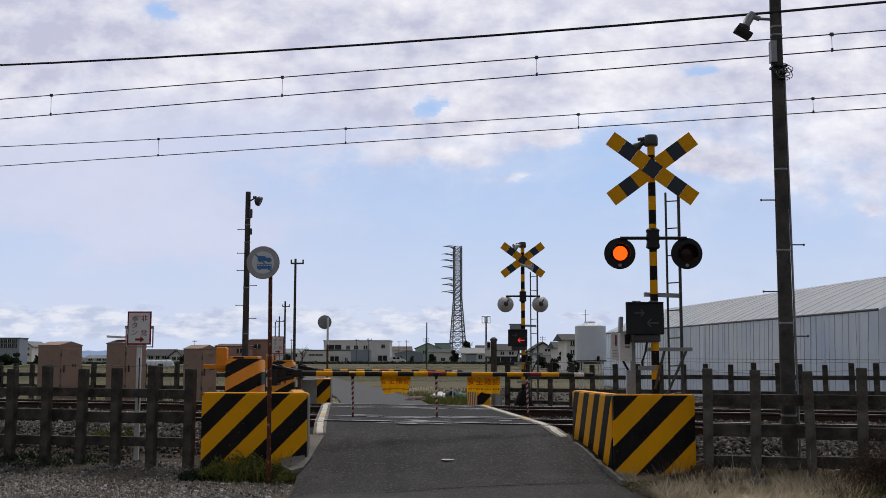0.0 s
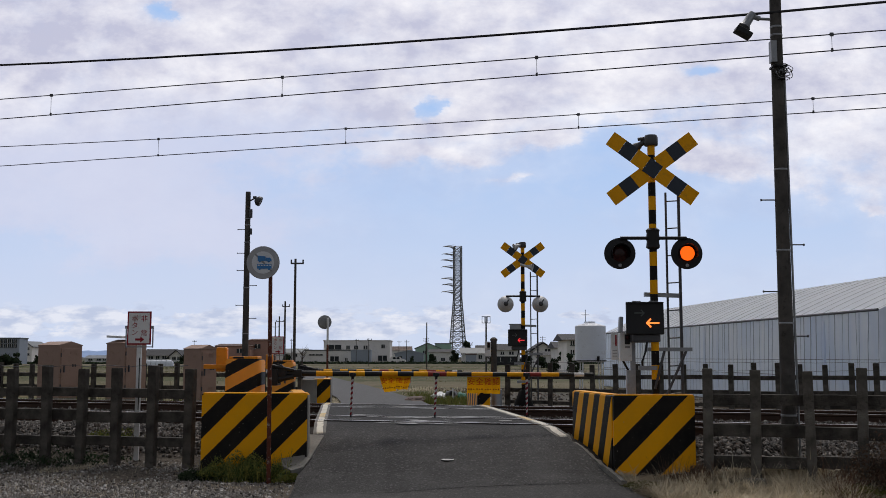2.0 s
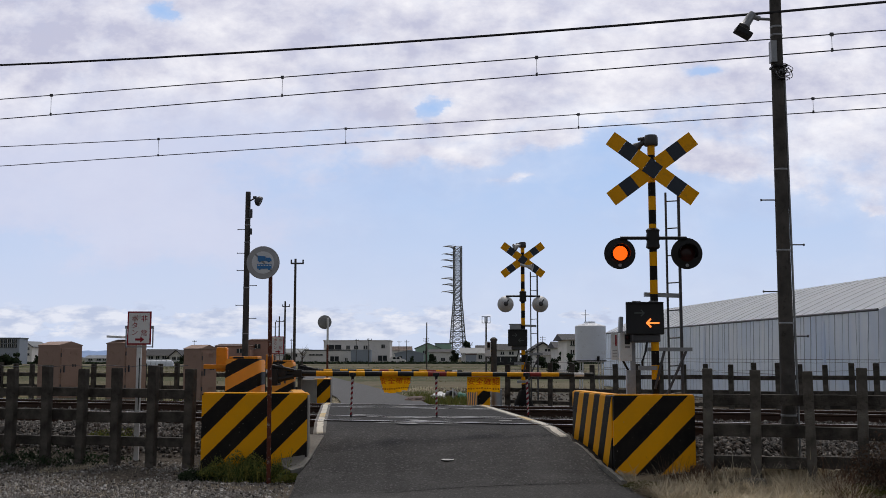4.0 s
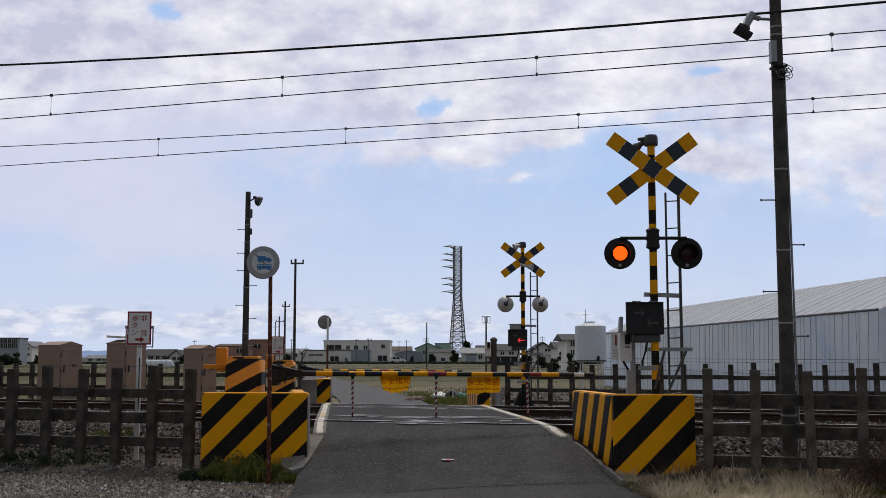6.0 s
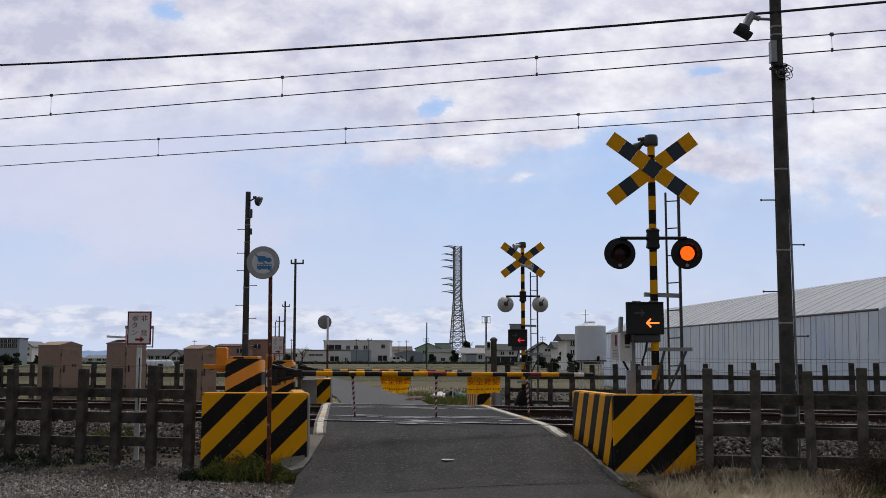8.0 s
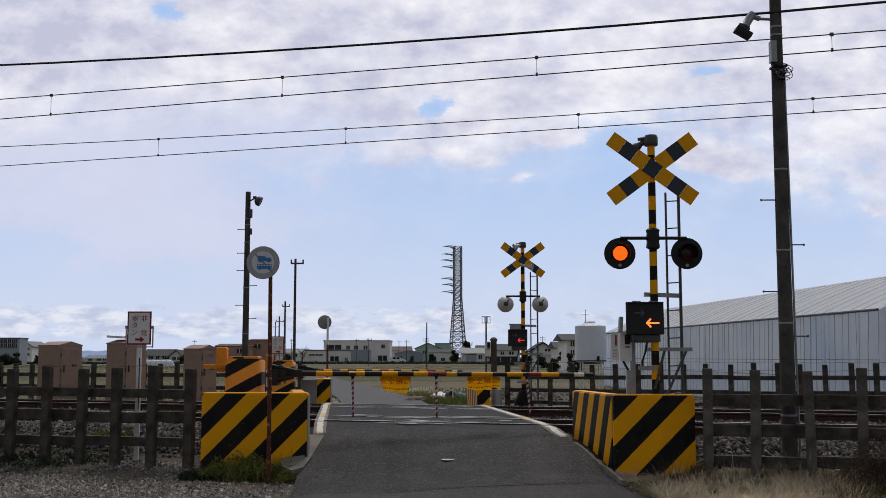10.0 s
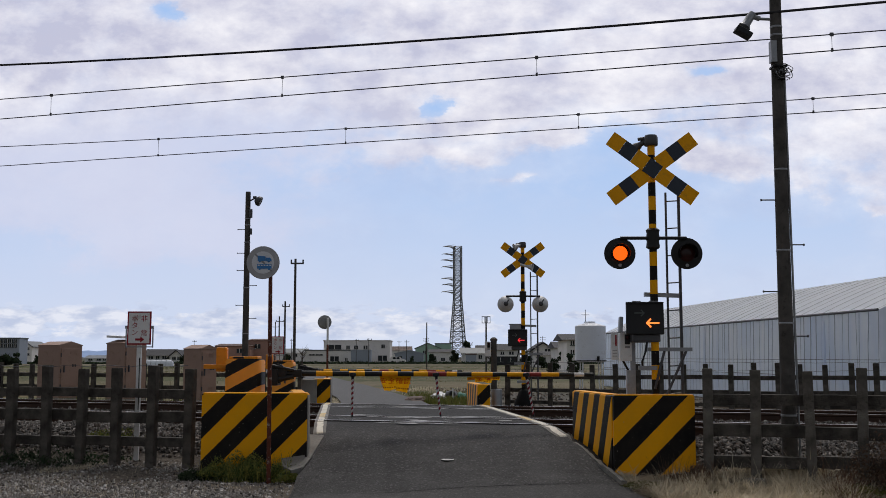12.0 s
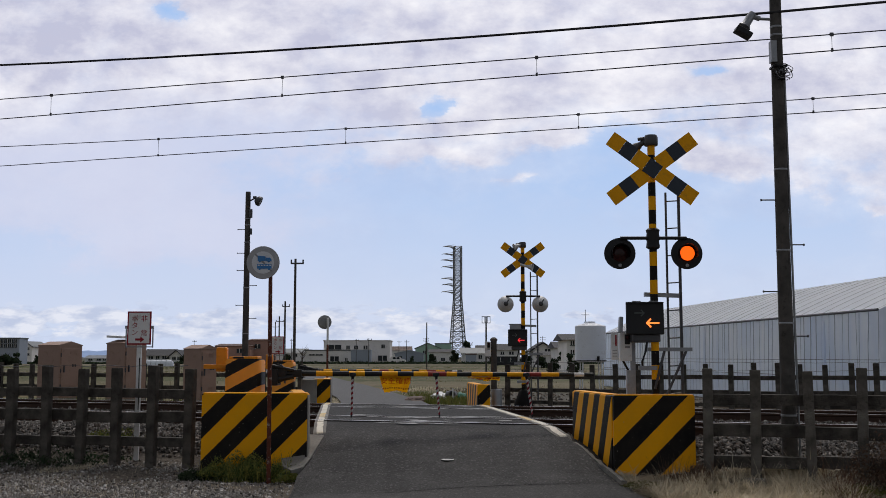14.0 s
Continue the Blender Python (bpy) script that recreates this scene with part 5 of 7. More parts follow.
M_tank = surface("tank_white", (0.84, 0.87, 0.93), (0.74, 0.77, 0.84), 0.45, 0, 1.5, 30, 0.05, (0.30, 0.27, 0.24), 0.3)
M_wall_grey = surface("pale_grey_cladding", (0.80, 0.78, 0.78), (0.72, 0.70, 0.70), 0.8, 0, 0.5, 6, 0.1, (0.25, 0.24, 0.24), 0.3)
M_wall_white = surface("off_white_render", (0.90, 0.88, 0.86), (0.80, 0.78, 0.76), 0.8, 0, 0.5, 6, 0.1, (0.3, 0.28, 0.26), 0.3)
M_wall_brown = surface("brown_siding", (0.44, 0.27, 0.22), (0.35, 0.21, 0.175), 0.8, 0, 0.5, 6, 0.1)
M_wall_green = surface("pale_green_cladding", (0.40, 0.58, 0.49), (0.34, 0.50, 0.42), 0.7, 0, 0.5, 6, 0.1)
M_roof_dark = surface("dark_tile_roof", (0.045, 0.045, 0.05), (0.03, 0.03, 0.034), 0.7, 0, 0.8, 10, 0.3)
M_roof_grey = surface("grey_sheet_roof", (0.12, 0.135, 0.14), (0.09, 0.10, 0.105), 0.5, 0.2, 0.5, 8, 0.2)
M_roof_brown = surface("brown_sheet_roof", (0.13, 0.085, 0.07), (0.10, 0.065, 0.055), 0.7, 0, 0.5, 8, 0.2)
M_blue_sheet = surface("blue_grey_sheet", (0.34, 0.38, 0.45), (0.29, 0.33, 0.40), 0.6, 0.1, 0.5, 8, 0.1)
M_far_glass = surface("dark_window_glass", (0.03, 0.035, 0.04), (0.05, 0.055, 0.06), 0.12, 0, 0.8, 10, 0.02)


def house(name, x0, x1, y, z_eave, z_ridge, depth, wall, roof, label, windows=(), gable="x", eave=0.4, base=-0.6):
    """gable 'x': ridge runs across the view; 'y': the gable end faces the lane; 'flat': low parapet roof."""
    t = thing(name, label, name.replace("_", " "), (x0 + x1) / 2, y, base, 0, "far buildings")
    w, h, rh = x1 - x0, z_eave - base, z_ridge - base
    bm = bm_()
    box(bm, (0, depth / 2, h / 2), (w, depth, h))
    part("wall", bm, wall, t)
    bm = bm_()
    if gable == "flat":
        box(bm, (0, depth / 2, h + 0.12), (w + eave, depth + eave, 0.25))
    elif gable == "y":
        prism(bm, [(-w / 2, h - 0.01), (w / 2, h - 0.01), (0, rh - 0.15)], depth - 0.02, Matrix.Translation((0, depth / 2, 0)))
        part("gable", bm, wall, t)
        bm = bm_()
        k = (rh - h) / (w / 2)
        for s in (-1, 1):
            prism(bm, [(0, rh), (s * (w / 2 + eave), h - k * eave), (s * (w / 2 + eave), h - k * eave - 0.22), (0, rh - 0.22)], depth + 2 * eave, Matrix.Translation((0, depth / 2, 0)))
    else:
        turn = Matrix.Translation((0, depth / 2, 0)) @ Matrix.Rotation(radians(90), 4, "Z")
        prism(bm, [(-depth / 2 - eave, h - 0.1), (depth / 2 + eave, h - 0.1), (0, rh)], w + 2 * eave, turn)
    part("roof", bm, roof, t)
    # dark panes serve for windows, and for shaded openings, a vent, lettering and lattice
    for wx, wz, ww, wh in windows:
        bm = bm_()
        box(bm, (wx - (x0 + x1) / 2, -0.02, wz - base), (ww, 0.10, wh))
        win = part("window", bm, M_far_glass, t)
        bm = bm_()
        box(bm, (wx - (x0 + x1) / 2, -0.05, wz - base - wh / 2 - 0.05), (ww + 0.15, 0.16, 0.09))
        part("sill", bm, M_roof_grey, win)
        bm = bm_()
        box(bm, (wx - (x0 + x1) / 2, -0.08, wz - base), (0.08, 0.04, wh))
        part("mullion", bm, M_wall_white, win)
    return t


build_greenhouse()
build_tank()
# dark panes one, five, six: shaded balcony, round vent and porch opening
house("office_building", -28.41, -12.66, 250, 4.67, 4.67, 12, M_wall_grey, M_wall_grey, "two-storey pale grey office building with flat roof", ((-25.83, 3.26, 3.23, 1.07), (-22.60, 3.20, 0.81, 0.80), (-20.72, 3.20, 0.94, 0.80), (-18.43, 3.20, 0.94, 0.80), (-14.26, 3.46, 0.81, 0.80), (-14.38, 0.65, 2.15, 1.20),), "flat", 0.3)
# the last two thin panes stand in for bars of lettering
house("office_annex", -31.51, -20.92, 240, 2.33, 2.33, 6, M_wall_white, M_roof_grey, "low white annex with dark windows", ((-24.77, 0.54, 1.94, 1.03), (-22.06, 0.28, 0.52, 0.77), (-29.94, 1.43, 1.29, 0.21), (-28.27, 1.43, 1.55, 0.21),), "flat", 0.3)
house("blue_shed", -20.61, -16.18, 235, 2.30, 2.43, 4, M_blue_sheet, M_blue_sheet, "small blue-grey sheet metal shed", (), "flat", 0.1)
house("grey_shed", -10.74, -4.42, 235, 1.80, 2.49, 8, M_blue_sheet, M_blue_sheet, "low grey metal shed with shallow gable", ((-9.60, 0.67, 0.76, 0.88),), "y", 0.2)
house("farmhouse", -15.50, -9.81, 320, 2.98, 4.18, 9, M_wall_grey, M_roof_brown, "distant house with brown roof", (), "x", 0.3)
house("farmhouse", -18.45, -15.66, 260, 0.64, 1.34, 5, M_wall_white, M_roof_dark, "small lean-to beside the office", ((-17.05, 0.23, 1.12, 0.56),), "x", 0.3)
house("green_hall", -7.91, -0.81, 300, 3.49, 5.02, 14, M_wall_green, M_roof_grey, "pale green hall with gabled roof", ((-5.33, 2.21, 0.81, 0.96), (-3.07, 2.21, 0.81, 0.96),), "y", 0.3)
house("green_hall", -2.31, 2.47, 306, 4.69, 4.85, 14, M_wall_green, M_roof_grey, "pale green rear wing of the hall", (), "flat", 0.3)
house("workshop", -3.00, 1.87, 232, 2.04, 2.66, 8, M_wall_white, M_roof_dark, "white workshop under the pylon", ((0.00, 0.42, 0.87, 0.62), (-1.75, 0.80, 0.50, 0.62),), "x", 0.4)
house("farmhouse", 4.32, 9.90, 236, 1.80, 3.01, 9, M_wall_grey, M_roof_grey, "house with greenish grey roof among trees", ((8.37, 0.92, 0.76, 0.76), (6.22, 1.05, 0.63, 0.63),), "x", 0.5)
house("grey_shed", 4.74, 6.82, 215, 1.38, 1.50, 5, M_blue_sheet, M_roof_brown, "rusty grey sheet shed before the houses", (), "flat", 0.2)
house("farmhouse", 8.34, 13.18, 250, 2.39, 3.73, 9, M_wall_grey, M_roof_dark, "grey house with dark tiled roof", ((11.02, 1.46, 1.08, 0.80),), "x", 0.5)
house("farmhouse", 9.36, 13.54, 185, 2.21, 3.25, 9, M_wall_grey, M_roof_dark, "long low house with dark tiled roof", ((10.45, 1.61, 0.60, 0.49), (12.04, 1.61, 0.80, 0.49),), "x", 0.5)
# solid dark walls and panes stand in for shade under the carport's roof
house("carport", 8.41, 12.07, 170, 1.01, 1.28, 4, M_roof_dark, M_wall_white, "carport with pale roof edge, the shade beneath put in as dark walls", ((9.32, 0.47, 0.91, 0.64), (10.97, 0.47, 0.91, 0.64),), "flat", 0.3)
house("farmhouse", 12.83, 15.74, 150, 2.12, 3.09, 7, M_wall_white, M_roof_dark, "white gabled house with dark roof edge", ((14.93, 1.80, 0.73, 0.48), (13.63, 0.76, 0.40, 0.48),), "y", 0.5)
house("farmhouse", 12.57, 15.51, 140, 1.22, 1.67, 5, M_wall_grey, M_roof_dark, "dark tiled porch wing of the gabled house", ((13.32, 0.62, 0.68, 0.45), (14.60, 0.62, 0.53, 0.45),), "x", 0.4)
house("farmhouse", 12.24, 13.80, 112, 2.00, 2.60, 7, M_wall_grey, M_roof_dark, "grey house with dark hip roof", ((12.65, 1.58, 0.30, 0.36), (13.26, 1.58, 0.30, 0.36),), "x", 0.4)
house("farmhouse", 11.21, 12.59, 95, 2.55, 3.06, 7, M_wall_white, M_roof_dark, "two-storey pale house with dark hip roof beside the tank", ((11.71, 2.19, 0.31, 0.36), (11.70, 1.38, 0.31, 0.36),), "x", 0.5)
house("warehouse", -48.28, -40.75, 222, 3.30, 3.77, 14, M_wall_brown, M_roof_brown, "long brown warehouse with shallow roof", ((-46.34, 2.23, 1.19, 0.83), (-43.00, 2.23, 1.19, 0.83),), "x", 0.3)
house("warehouse", -42.11, -37.25, 226, 4.55, 4.92, 14, M_wall_brown, M_roof_brown, "taller brown end of the warehouse", ((-39.90, 3.22, 1.22, 0.85),), "x", 0.3)
house("farmhouse", -73.69, -67.53, 260, 1.34, 2.87, 9, M_wall_white, M_roof_dark, "white house with wide dark tiled roof on the horizon", ((-72.27, 0.78, 1.12, 0.70), (-70.59, 0.78, 0.84, 0.70), (-68.92, 0.78, 0.98, 0.70),), "x", 0.8)
house("farmhouse", -65.07, -61.84, 250, 1.19, 2.66, 9, M_wall_white, M_roof_dark, "white house with dark roof beside the cabinets", ((-63.98, 0.65, 0.81, 0.67), (-62.77, 0.65, 0.81, 0.67),), "y", 0.6)
house("farmhouse", -102.26, -95.48, 300, 0.60, 1.40, 9, M_wall_white, M_roof_grey, "pale distant row of houses with grey roofs", ((-100.63, 0.20, 1.13, 0.48), (-98.21, 0.20, 1.13, 0.48), (-96.60, 0.20, 0.81, 0.48),), "x", 0.5)
# the two rows of panes stand in for the lattice
house("factory", -85.75, -80.69, 200, 4.35, 4.67, 4, M_blue_sheet, M_roof_grey, "grey factory hall of lattice sheet panels", ((-85.09, 3.92, 0.58, 0.68), (-84.37, 3.92, 0.58, 0.68), (-83.66, 3.92, 0.58, 0.68), (-82.95, 3.92, 0.58, 0.68), (-82.24, 3.92, 0.58, 0.68), (-81.53, 3.92, 0.58, 0.68), (-85.05, 3.06, 0.58, 0.68), (-84.34, 3.06, 0.58, 0.68), (-83.63, 3.06, 0.58, 0.68), (-82.92, 3.06, 0.58, 0.68), (-82.21, 3.06, 0.58, 0.68), (-81.49, 3.06, 0.58, 0.68),), "flat", 0.2)
house("factory", -95.00, -91.96, 235, 3.44, 4.45, 9, M_wall_white, M_roof_grey, "white factory wing with pale windows", ((-94.34, 2.81, 0.51, 0.50), (-93.58, 2.81, 0.51, 0.50), (-92.82, 2.81, 0.51, 0.50), (-94.29, 1.55, 0.51, 0.50), (-93.53, 1.55, 0.51, 0.50), (-92.77, 1.55, 0.51, 0.50),), "y", 0.3)
house("farmhouse", -49.36, -40.52, 310, 2.25, 3.41, 9, M_wall_grey, M_roof_grey, "distant row of pale low houses", ((-46.51, 1.42, 1.00, 0.83), (-43.51, 1.42, 1.00, 0.83),), "x", 0.3)


def car(x, y, label):
    t = thing("parked_car", label, "car", x, y, -0.47, 0, "far parked cars")
    bm = bm_()
    prism(bm, [(-1.7, 0.25), (1.7, 0.25), (1.7, 0.75), (1.55, 0.85), (0.95, 0.92), (0.5, 1.42), (-1.25, 1.45), (-1.65, 0.95), (-1.7, 0.6)], 1.5)
    bmesh.ops.bevel(bm, geom=list(bm.edges), offset=0.05, segments=2, affect="EDGES")
    part("body", bm, M_white, t, "", True)
    for a in (-0.62, 0.16):
        bm = bm_()
        prism(bm, [(a - 0.36, 0.95), (a + 0.34, 0.95), (a + 0.22, 1.34), (a - 0.34, 1.34)], 1.53)
        part("window", bm, M_far_glass, t)
    for a in (-1.05, 1.1):
        for b in (-0.68, 0.68):
            bm = bm_()
            lathe(bm, [(0.28, -0.09), (0.30, -0.05), (0.30, 0.05), (0.28, 0.09)], Matrix.Translation((a, b, 0.30)) @ Matrix.Rotation(radians(90), 4, "X"), 16)
            part("wheel", bm, M_black, t, "", True)




def plant_tunnel(x, y, length):
    t = thing("plant_tunnel", "low white film tunnel over a field row", "plant tunnel", x, y, -0.5, 0)
    bm = bm_()
    rings = []
    for i in range(25):
        f = i / 24
        k = 1 - 0.35 * max(0.0, abs(f - 0.5) - 0.42) / 0.08 + 0.03 * noise.noise((i * 0.8, 2, 2))
        rings.append([bm.verts.new(((f - 0.5) * length, 0.5 * k * math.cos(a * math.pi / 8), 0.98 * k * math.sin(a * math.pi / 8))) for a in range(9)])
    for a, b in zip(rings, rings[1:]):
        for j in range(8):
            bm.faces.new((a[j], a[j + 1], b[j + 1], b[j]))
    bm.faces.new(rings[0])
    bm.faces.new(rings[-1])
    part("film_cover", bm, M_tank, t, "", True)
    for i in range(6):
        bm = bm_()
        xh = (i / 5 - 0.5) * length * 0.88
        tube(bm, [(xh, 0.52 * math.cos(a * math.pi / 8), 1.0 * math.sin(a * math.pi / 8)) for a in range(9)], 0.02, 5)
        part("hoop", bm, M_galv, t)


plant_tunnel(-43.2, 160.0, 4.4)
car(-9.6, 222.0, "white van parked beside the grey shed")

# ---------- steel pylon ----------


def build_pylon(x, y, top, w0, w1):
    t = thing("pylon", "grey steel lattice transmission tower with arms to one side", "pylon", x, y, -0.6, 12)
    legs = [(-1, -1), (1, -1), (1, 1), (-1, 1)]

    def corner(i, z):
        f = min(1.0, z / (top * 0.55))
        w = (w0 + (w1 - w0) * f) / 2
        return Vector((legs[i][0] * w, legs[i][1] * w, z))

    n_l = 22
    zs = [top * (k / n_l) ** 0.92 for k in range(n_l + 1)]
    for i in range(4):
        bm = bm_()
        for a, b in zip(zs, zs[1:]):
            rod(bm, corner(i, a), corner(i, b), 0.21, None, 5)
        part("leg", bm, M_pylon, t)
        bm = bm_()
        j = (i + 1) % 4
        for k, (a, b) in enumerate(zip(zs, zs[1:])):
            rod(bm, corner(i, a), corner(j, b), 0.10, None, 4)
            rod(bm, corner(j, a), corner(i, b), 0.10, None, 4)
            rod(bm, corner(i, b), corner(j, b), 0.10, None, 4)
        part("bracing", bm, M_pylon, t)
    for k, f in enumerate((0.993, 0.926, 0.873, 0.814, 0.711, 0.658, 0.595)):
        bm = bm_()
        z = top * f
        ln = (4.0, 4.4, 4.8, 4.6, 4.8, 4.4, 4.6)[k]
        for s in (-1, 1):
            rod(bm, (-w1 / 2, s * w1 / 2, z), (-w1 / 2 - ln, 0, z + 0.25), 0.15, None, 5)
        rod(bm, (-w1 / 2, 0, z + 0.9), (-w1 / 2 - ln, 0, z + 0.25), 0.10, None, 4)
        rod(bm, (-w1 / 2, 0, z - 0.8), (-w1 / 2 - ln * 0.45, 0, z + 0.1), 0.12, None, 4)
        a = part("arm", bm, M_pylon, t)
        bm = bm_()
        rod(bm, (-w1 / 2 - ln, 0, z + 0.25), (-w1 / 2 - ln - 0.5, 0, z - 0.05), 0.08, None, 6)
        part("insulator", bm, M_pylon, a)
    return t


M_pylon = surface("weathered_steel", (0.24, 0.24, 0.25), (0.12, 0.12, 0.13), 0.55, 0.2, 0.4, 4, 0.0)
build_pylon(5.6, 400.0, 43.8, 6.0, 2.7)

# ---------- distant hills ----------
# the haze of distance is put into the hills' pale blue colour
M_hill = surface("haze_tinted_hills", (0.36, 0.44, 0.56), (0.40, 0.47, 0.58), 0.95, 0, 0.002, 0.02, 0.0)


def hills(x0, x1, y, h, seed):
    bm = bm_()
    n_s = 60
    ring = []
    for i in range(n_s + 1):
        x = x0 + (x1 - x0) * i / n_s
        f = math.sin(math.pi * i / n_s)
        z = h * f * (0.62 + 0.7 * noise.noise((i * 0.13, seed, 0)) + 0.15 * noise.noise((i * 0.5, seed, 3)))
        ring.append((bm.verts.new((x, y - 260, -12)), bm.verts.new((x, y - 80, max(z * 0.6, -5))), bm.verts.new((x, y, max(z, -4))), bm.verts.new((x, y + 200, -12))))
    for a, b in zip(ring, ring[1:]):
        for k in range(3):
            bm.faces.new((a[k], b[k], b[k + 1], a[k + 1]))
    ob = part("hills", bm, M_hill, smooth=True)
    tagged(ob, "low hazy blue hills on the horizon", "hills", kind="structure")


hills(-1900, -950, 3700, 46, 1.0)
hills(-1150, -200, 3750, 34, 4.0)

# ---------- earth bank between the far fence and the greenhouse ----------


def build_bank():
    bm = bm_()
    rings = []
    for i in range(90):
        x = 5.2 + 11.5 * i / 89
        rise = min(1.0, (x - 5.2) / 1.6, (16.7 - x) / 0.8 + 0.02)
        ring = []
        for off, z in ((25.75, -0.52), (26.05, -0.12), (26.35, 0.08), (26.7, 0.02), (27.1, -0.52)):
            lump = 0.07 * noise.noise((x * 1.7, off * 2, 3)) + 0.03 * noise.noise((x * 6, off * 5, 3))
            ring.append(bm.verts.new((*row(off, x), -0.52 + (z + 0.52) * rise + (lump * rise if z > -0.5 else 0))))
        rings.append(ring)
    for a, b in zip(rings, rings[1:]):
        for k in range(4):
            bm.faces.new((a[k], b[k], b[k + 1], a[k + 1]))
    tagged(part("earth_bank", bm, M_soil, smooth=True), "low brown bank of bare soil behind the far fence", "ground", kind="structure")


M_soil = surface("bare_soil", (0.11, 0.088, 0.066), (0.06, 0.048, 0.038), 0.95, 0, 3, 40, 0.8, (0.04, 0.033, 0.027), 0.6)
build_bank()

# ---------- crossing details on the lane ----------
M_line = surface("worn_white_line", (0.74, 0.70, 0.62), (0.60, 0.55, 0.46), 0.8, 0, 5, 60, 0.3, (0.16, 0.14, 0.12), 0.6)
M_line_yellow = surface("worn_yellow_line", (0.72, 0.52, 0.22), (0.60, 0.50, 0.34), 0.8, 0, 5, 60, 0.3, (0.16, 0.14, 0.12), 0.8)
M_slab = surface("edge_slab_concrete", (0.24, 0.23, 0.21), (0.17, 0.16, 0.15), 0.9, 0, 4, 60, 0.5, (0.08, 0.075, 0.07), 0.5)
M_gap = surface("dark_flangeway", (0.02, 0.02, 0.02), (0.03, 0.028, 0.026), 0.9, 0, 5, 60, 0.4)
M_plate = surface("worn_white_stud", (0.60, 0.60, 0.58), (0.45, 0.45, 0.44), 0.6, 0, 9, 80, 0.2)


def edge_x(y, side):
    return smooth_path(y, ROAD_C) + side * (smooth_path(y, ROAD_W) / 2)


def build_crossing():
    # concrete edge slabs, each with a worn painted line on it
    for side, y0, y1 in ((-1, 14.28, 22.6), (1, 13.43, 21.4)):
        n_sl = 8
        for k in range(n_sl):
            a, b = y0 + (y1 - y0) * k / n_sl + 0.03, y0 + (y1 - y0) * (k + 1) / n_sl - 0.03
            t = thing("edge_slab", "worn concrete edge slab with a faded white line", "edge slab", 0, 0, 0, 0, "crossing edge slabs")
            t["kind"] = "structure"
            for nm, w0, w1, up, mt in (("slab", -0.05, 0.125, 0.006, M_slab), ("line", -0.005, 0.082, 0.011, M_line_yellow if k in (2, 6, 7) else M_line)):
                bm = bm_()
                ring = []
                for i in range(7):
                    y = a + (b - a) * i / 6
                    xe = edge_x(y, side) + (0.10 * max(0.0, (21.0 - y) / 6.7) if side < 0 else smooth_path(y, [(13.4, -0.06), (13.85, -0.12), (15.1, -0.10), (16.75, -0.07), (19.0, -0.03), (21.0, 0.0)]))
                    xi, xo = xe + side * w0, xe + side * w1
                    sink = 0.10 if i == 0 and k == 0 else 0.0
                    zi, zo = smooth_path(y + S * xi, ROAD) + up - sink, smooth_path(y + S * xo, ROAD) + up - sink
                    jag = 0.012 * noise.noise((y * 9, side, up * 50)) if nm == "line" else 0
                    ring.append([bm.verts.new((xi + jag, y, zi)), bm.verts.new((xo + jag, y, zo)), bm.verts.new((xo + jag, y, zo - 0.12)), bm.verts.new((xi + jag, y, zi - 0.12))])
                for p, q in zip(ring, ring[1:]):
                    for i in range(4):
                        bm.faces.new((p[i], p[(i + 1) % 4], q[(i + 1) % 4], q[i]))
                bm.faces.new(ring[0])
                bm.faces.new(ring[-1][::-1])
                part(nm, bm, mt, t)
    t = thing("kerb_strip", "thin worn concrete strip along the lane edge", "kerb", 0, 0, 0, 0)
    t["kind"] = "structure"
    for a, b in ((11.75, 12.28), (12.30, 12.82), (12.84, 13.33)):
        bm = bm_()
        ring = []
        for i in range(9):
            y = a + (b - a) * i / 8
            xe = edge_x(y, 1)
            xe += 0.022 * noise.noise((y * 7, 4, 4))
            z = smooth_path(y + S * xe, ROAD) - 0.012 + 0.012 * noise.noise((y * 9, 1, 2))
            ring.append([bm.verts.new((xe - 0.01, y, z)), bm.verts.new((xe + 0.05, y, z - 0.01)), bm.verts.new((xe + 0.05, y, z - 0.15)), bm.verts.new((xe - 0.02, y, z - 0.15))])
        for p, q in zip(ring, ring[1:]):
            for i in range(4):
                bm.faces.new((p[i], p[(i + 1) % 4], q[(i + 1) % 4], q[i]))
        bm.faces.new(ring[0])
        bm.faces.new(ring[-1][::-1])
        part("strip", bm, M_slab, t)
    # flangeways beside the rails
    for d in TRACKS:
        for s in (-1, 1):
            for o, w in ((0.078 - 0.033, 0.05), (-0.10, 0.10)):
                dd = d + (s * (GAUGE / 2 + 0.033) + (o + w / 2 if s < 0 else -(o + w / 2))) * N
                xm = smooth_path(d, ROAD_C)
                bm = bm_()
                box(bm, (0, 0, 0), (3.1, w, 0.006), None)
                ob = part("flangeway", bm, M_gap, road)
                ob.matrix_basis = pose(*row(dd, xm + 0.0), -0.0045, 0, 0, TRACK_DEG)
    # patches of worn deck between the rails
    rnd = random.Random(12)
    for d in (14.75, 15.2, 15.64, 16.1, 16.6, 19.0, 19.74, 20.2):
        for k in range(5):
            bm = bm_()
            w, h = rnd.uniform(0.06, 0.30), rnd.uniform(0.015, 0.04)
            ol = [(w * (1 + 0.3 * rnd.random()) * math.cos(a), h * (1 + 0.5 * rnd.random()) * math.sin(a)) for a in [2 * math.pi * i / 9 for i in range(9)]]
            bm.faces.new([bm.verts.new((x, y, 0)) for x, y in ol])
            ob = part("worn_patch", bm, M_plate, road)
            x = smooth_path(d, ROAD_C) + rnd.uniform(-1.2, 1.2)
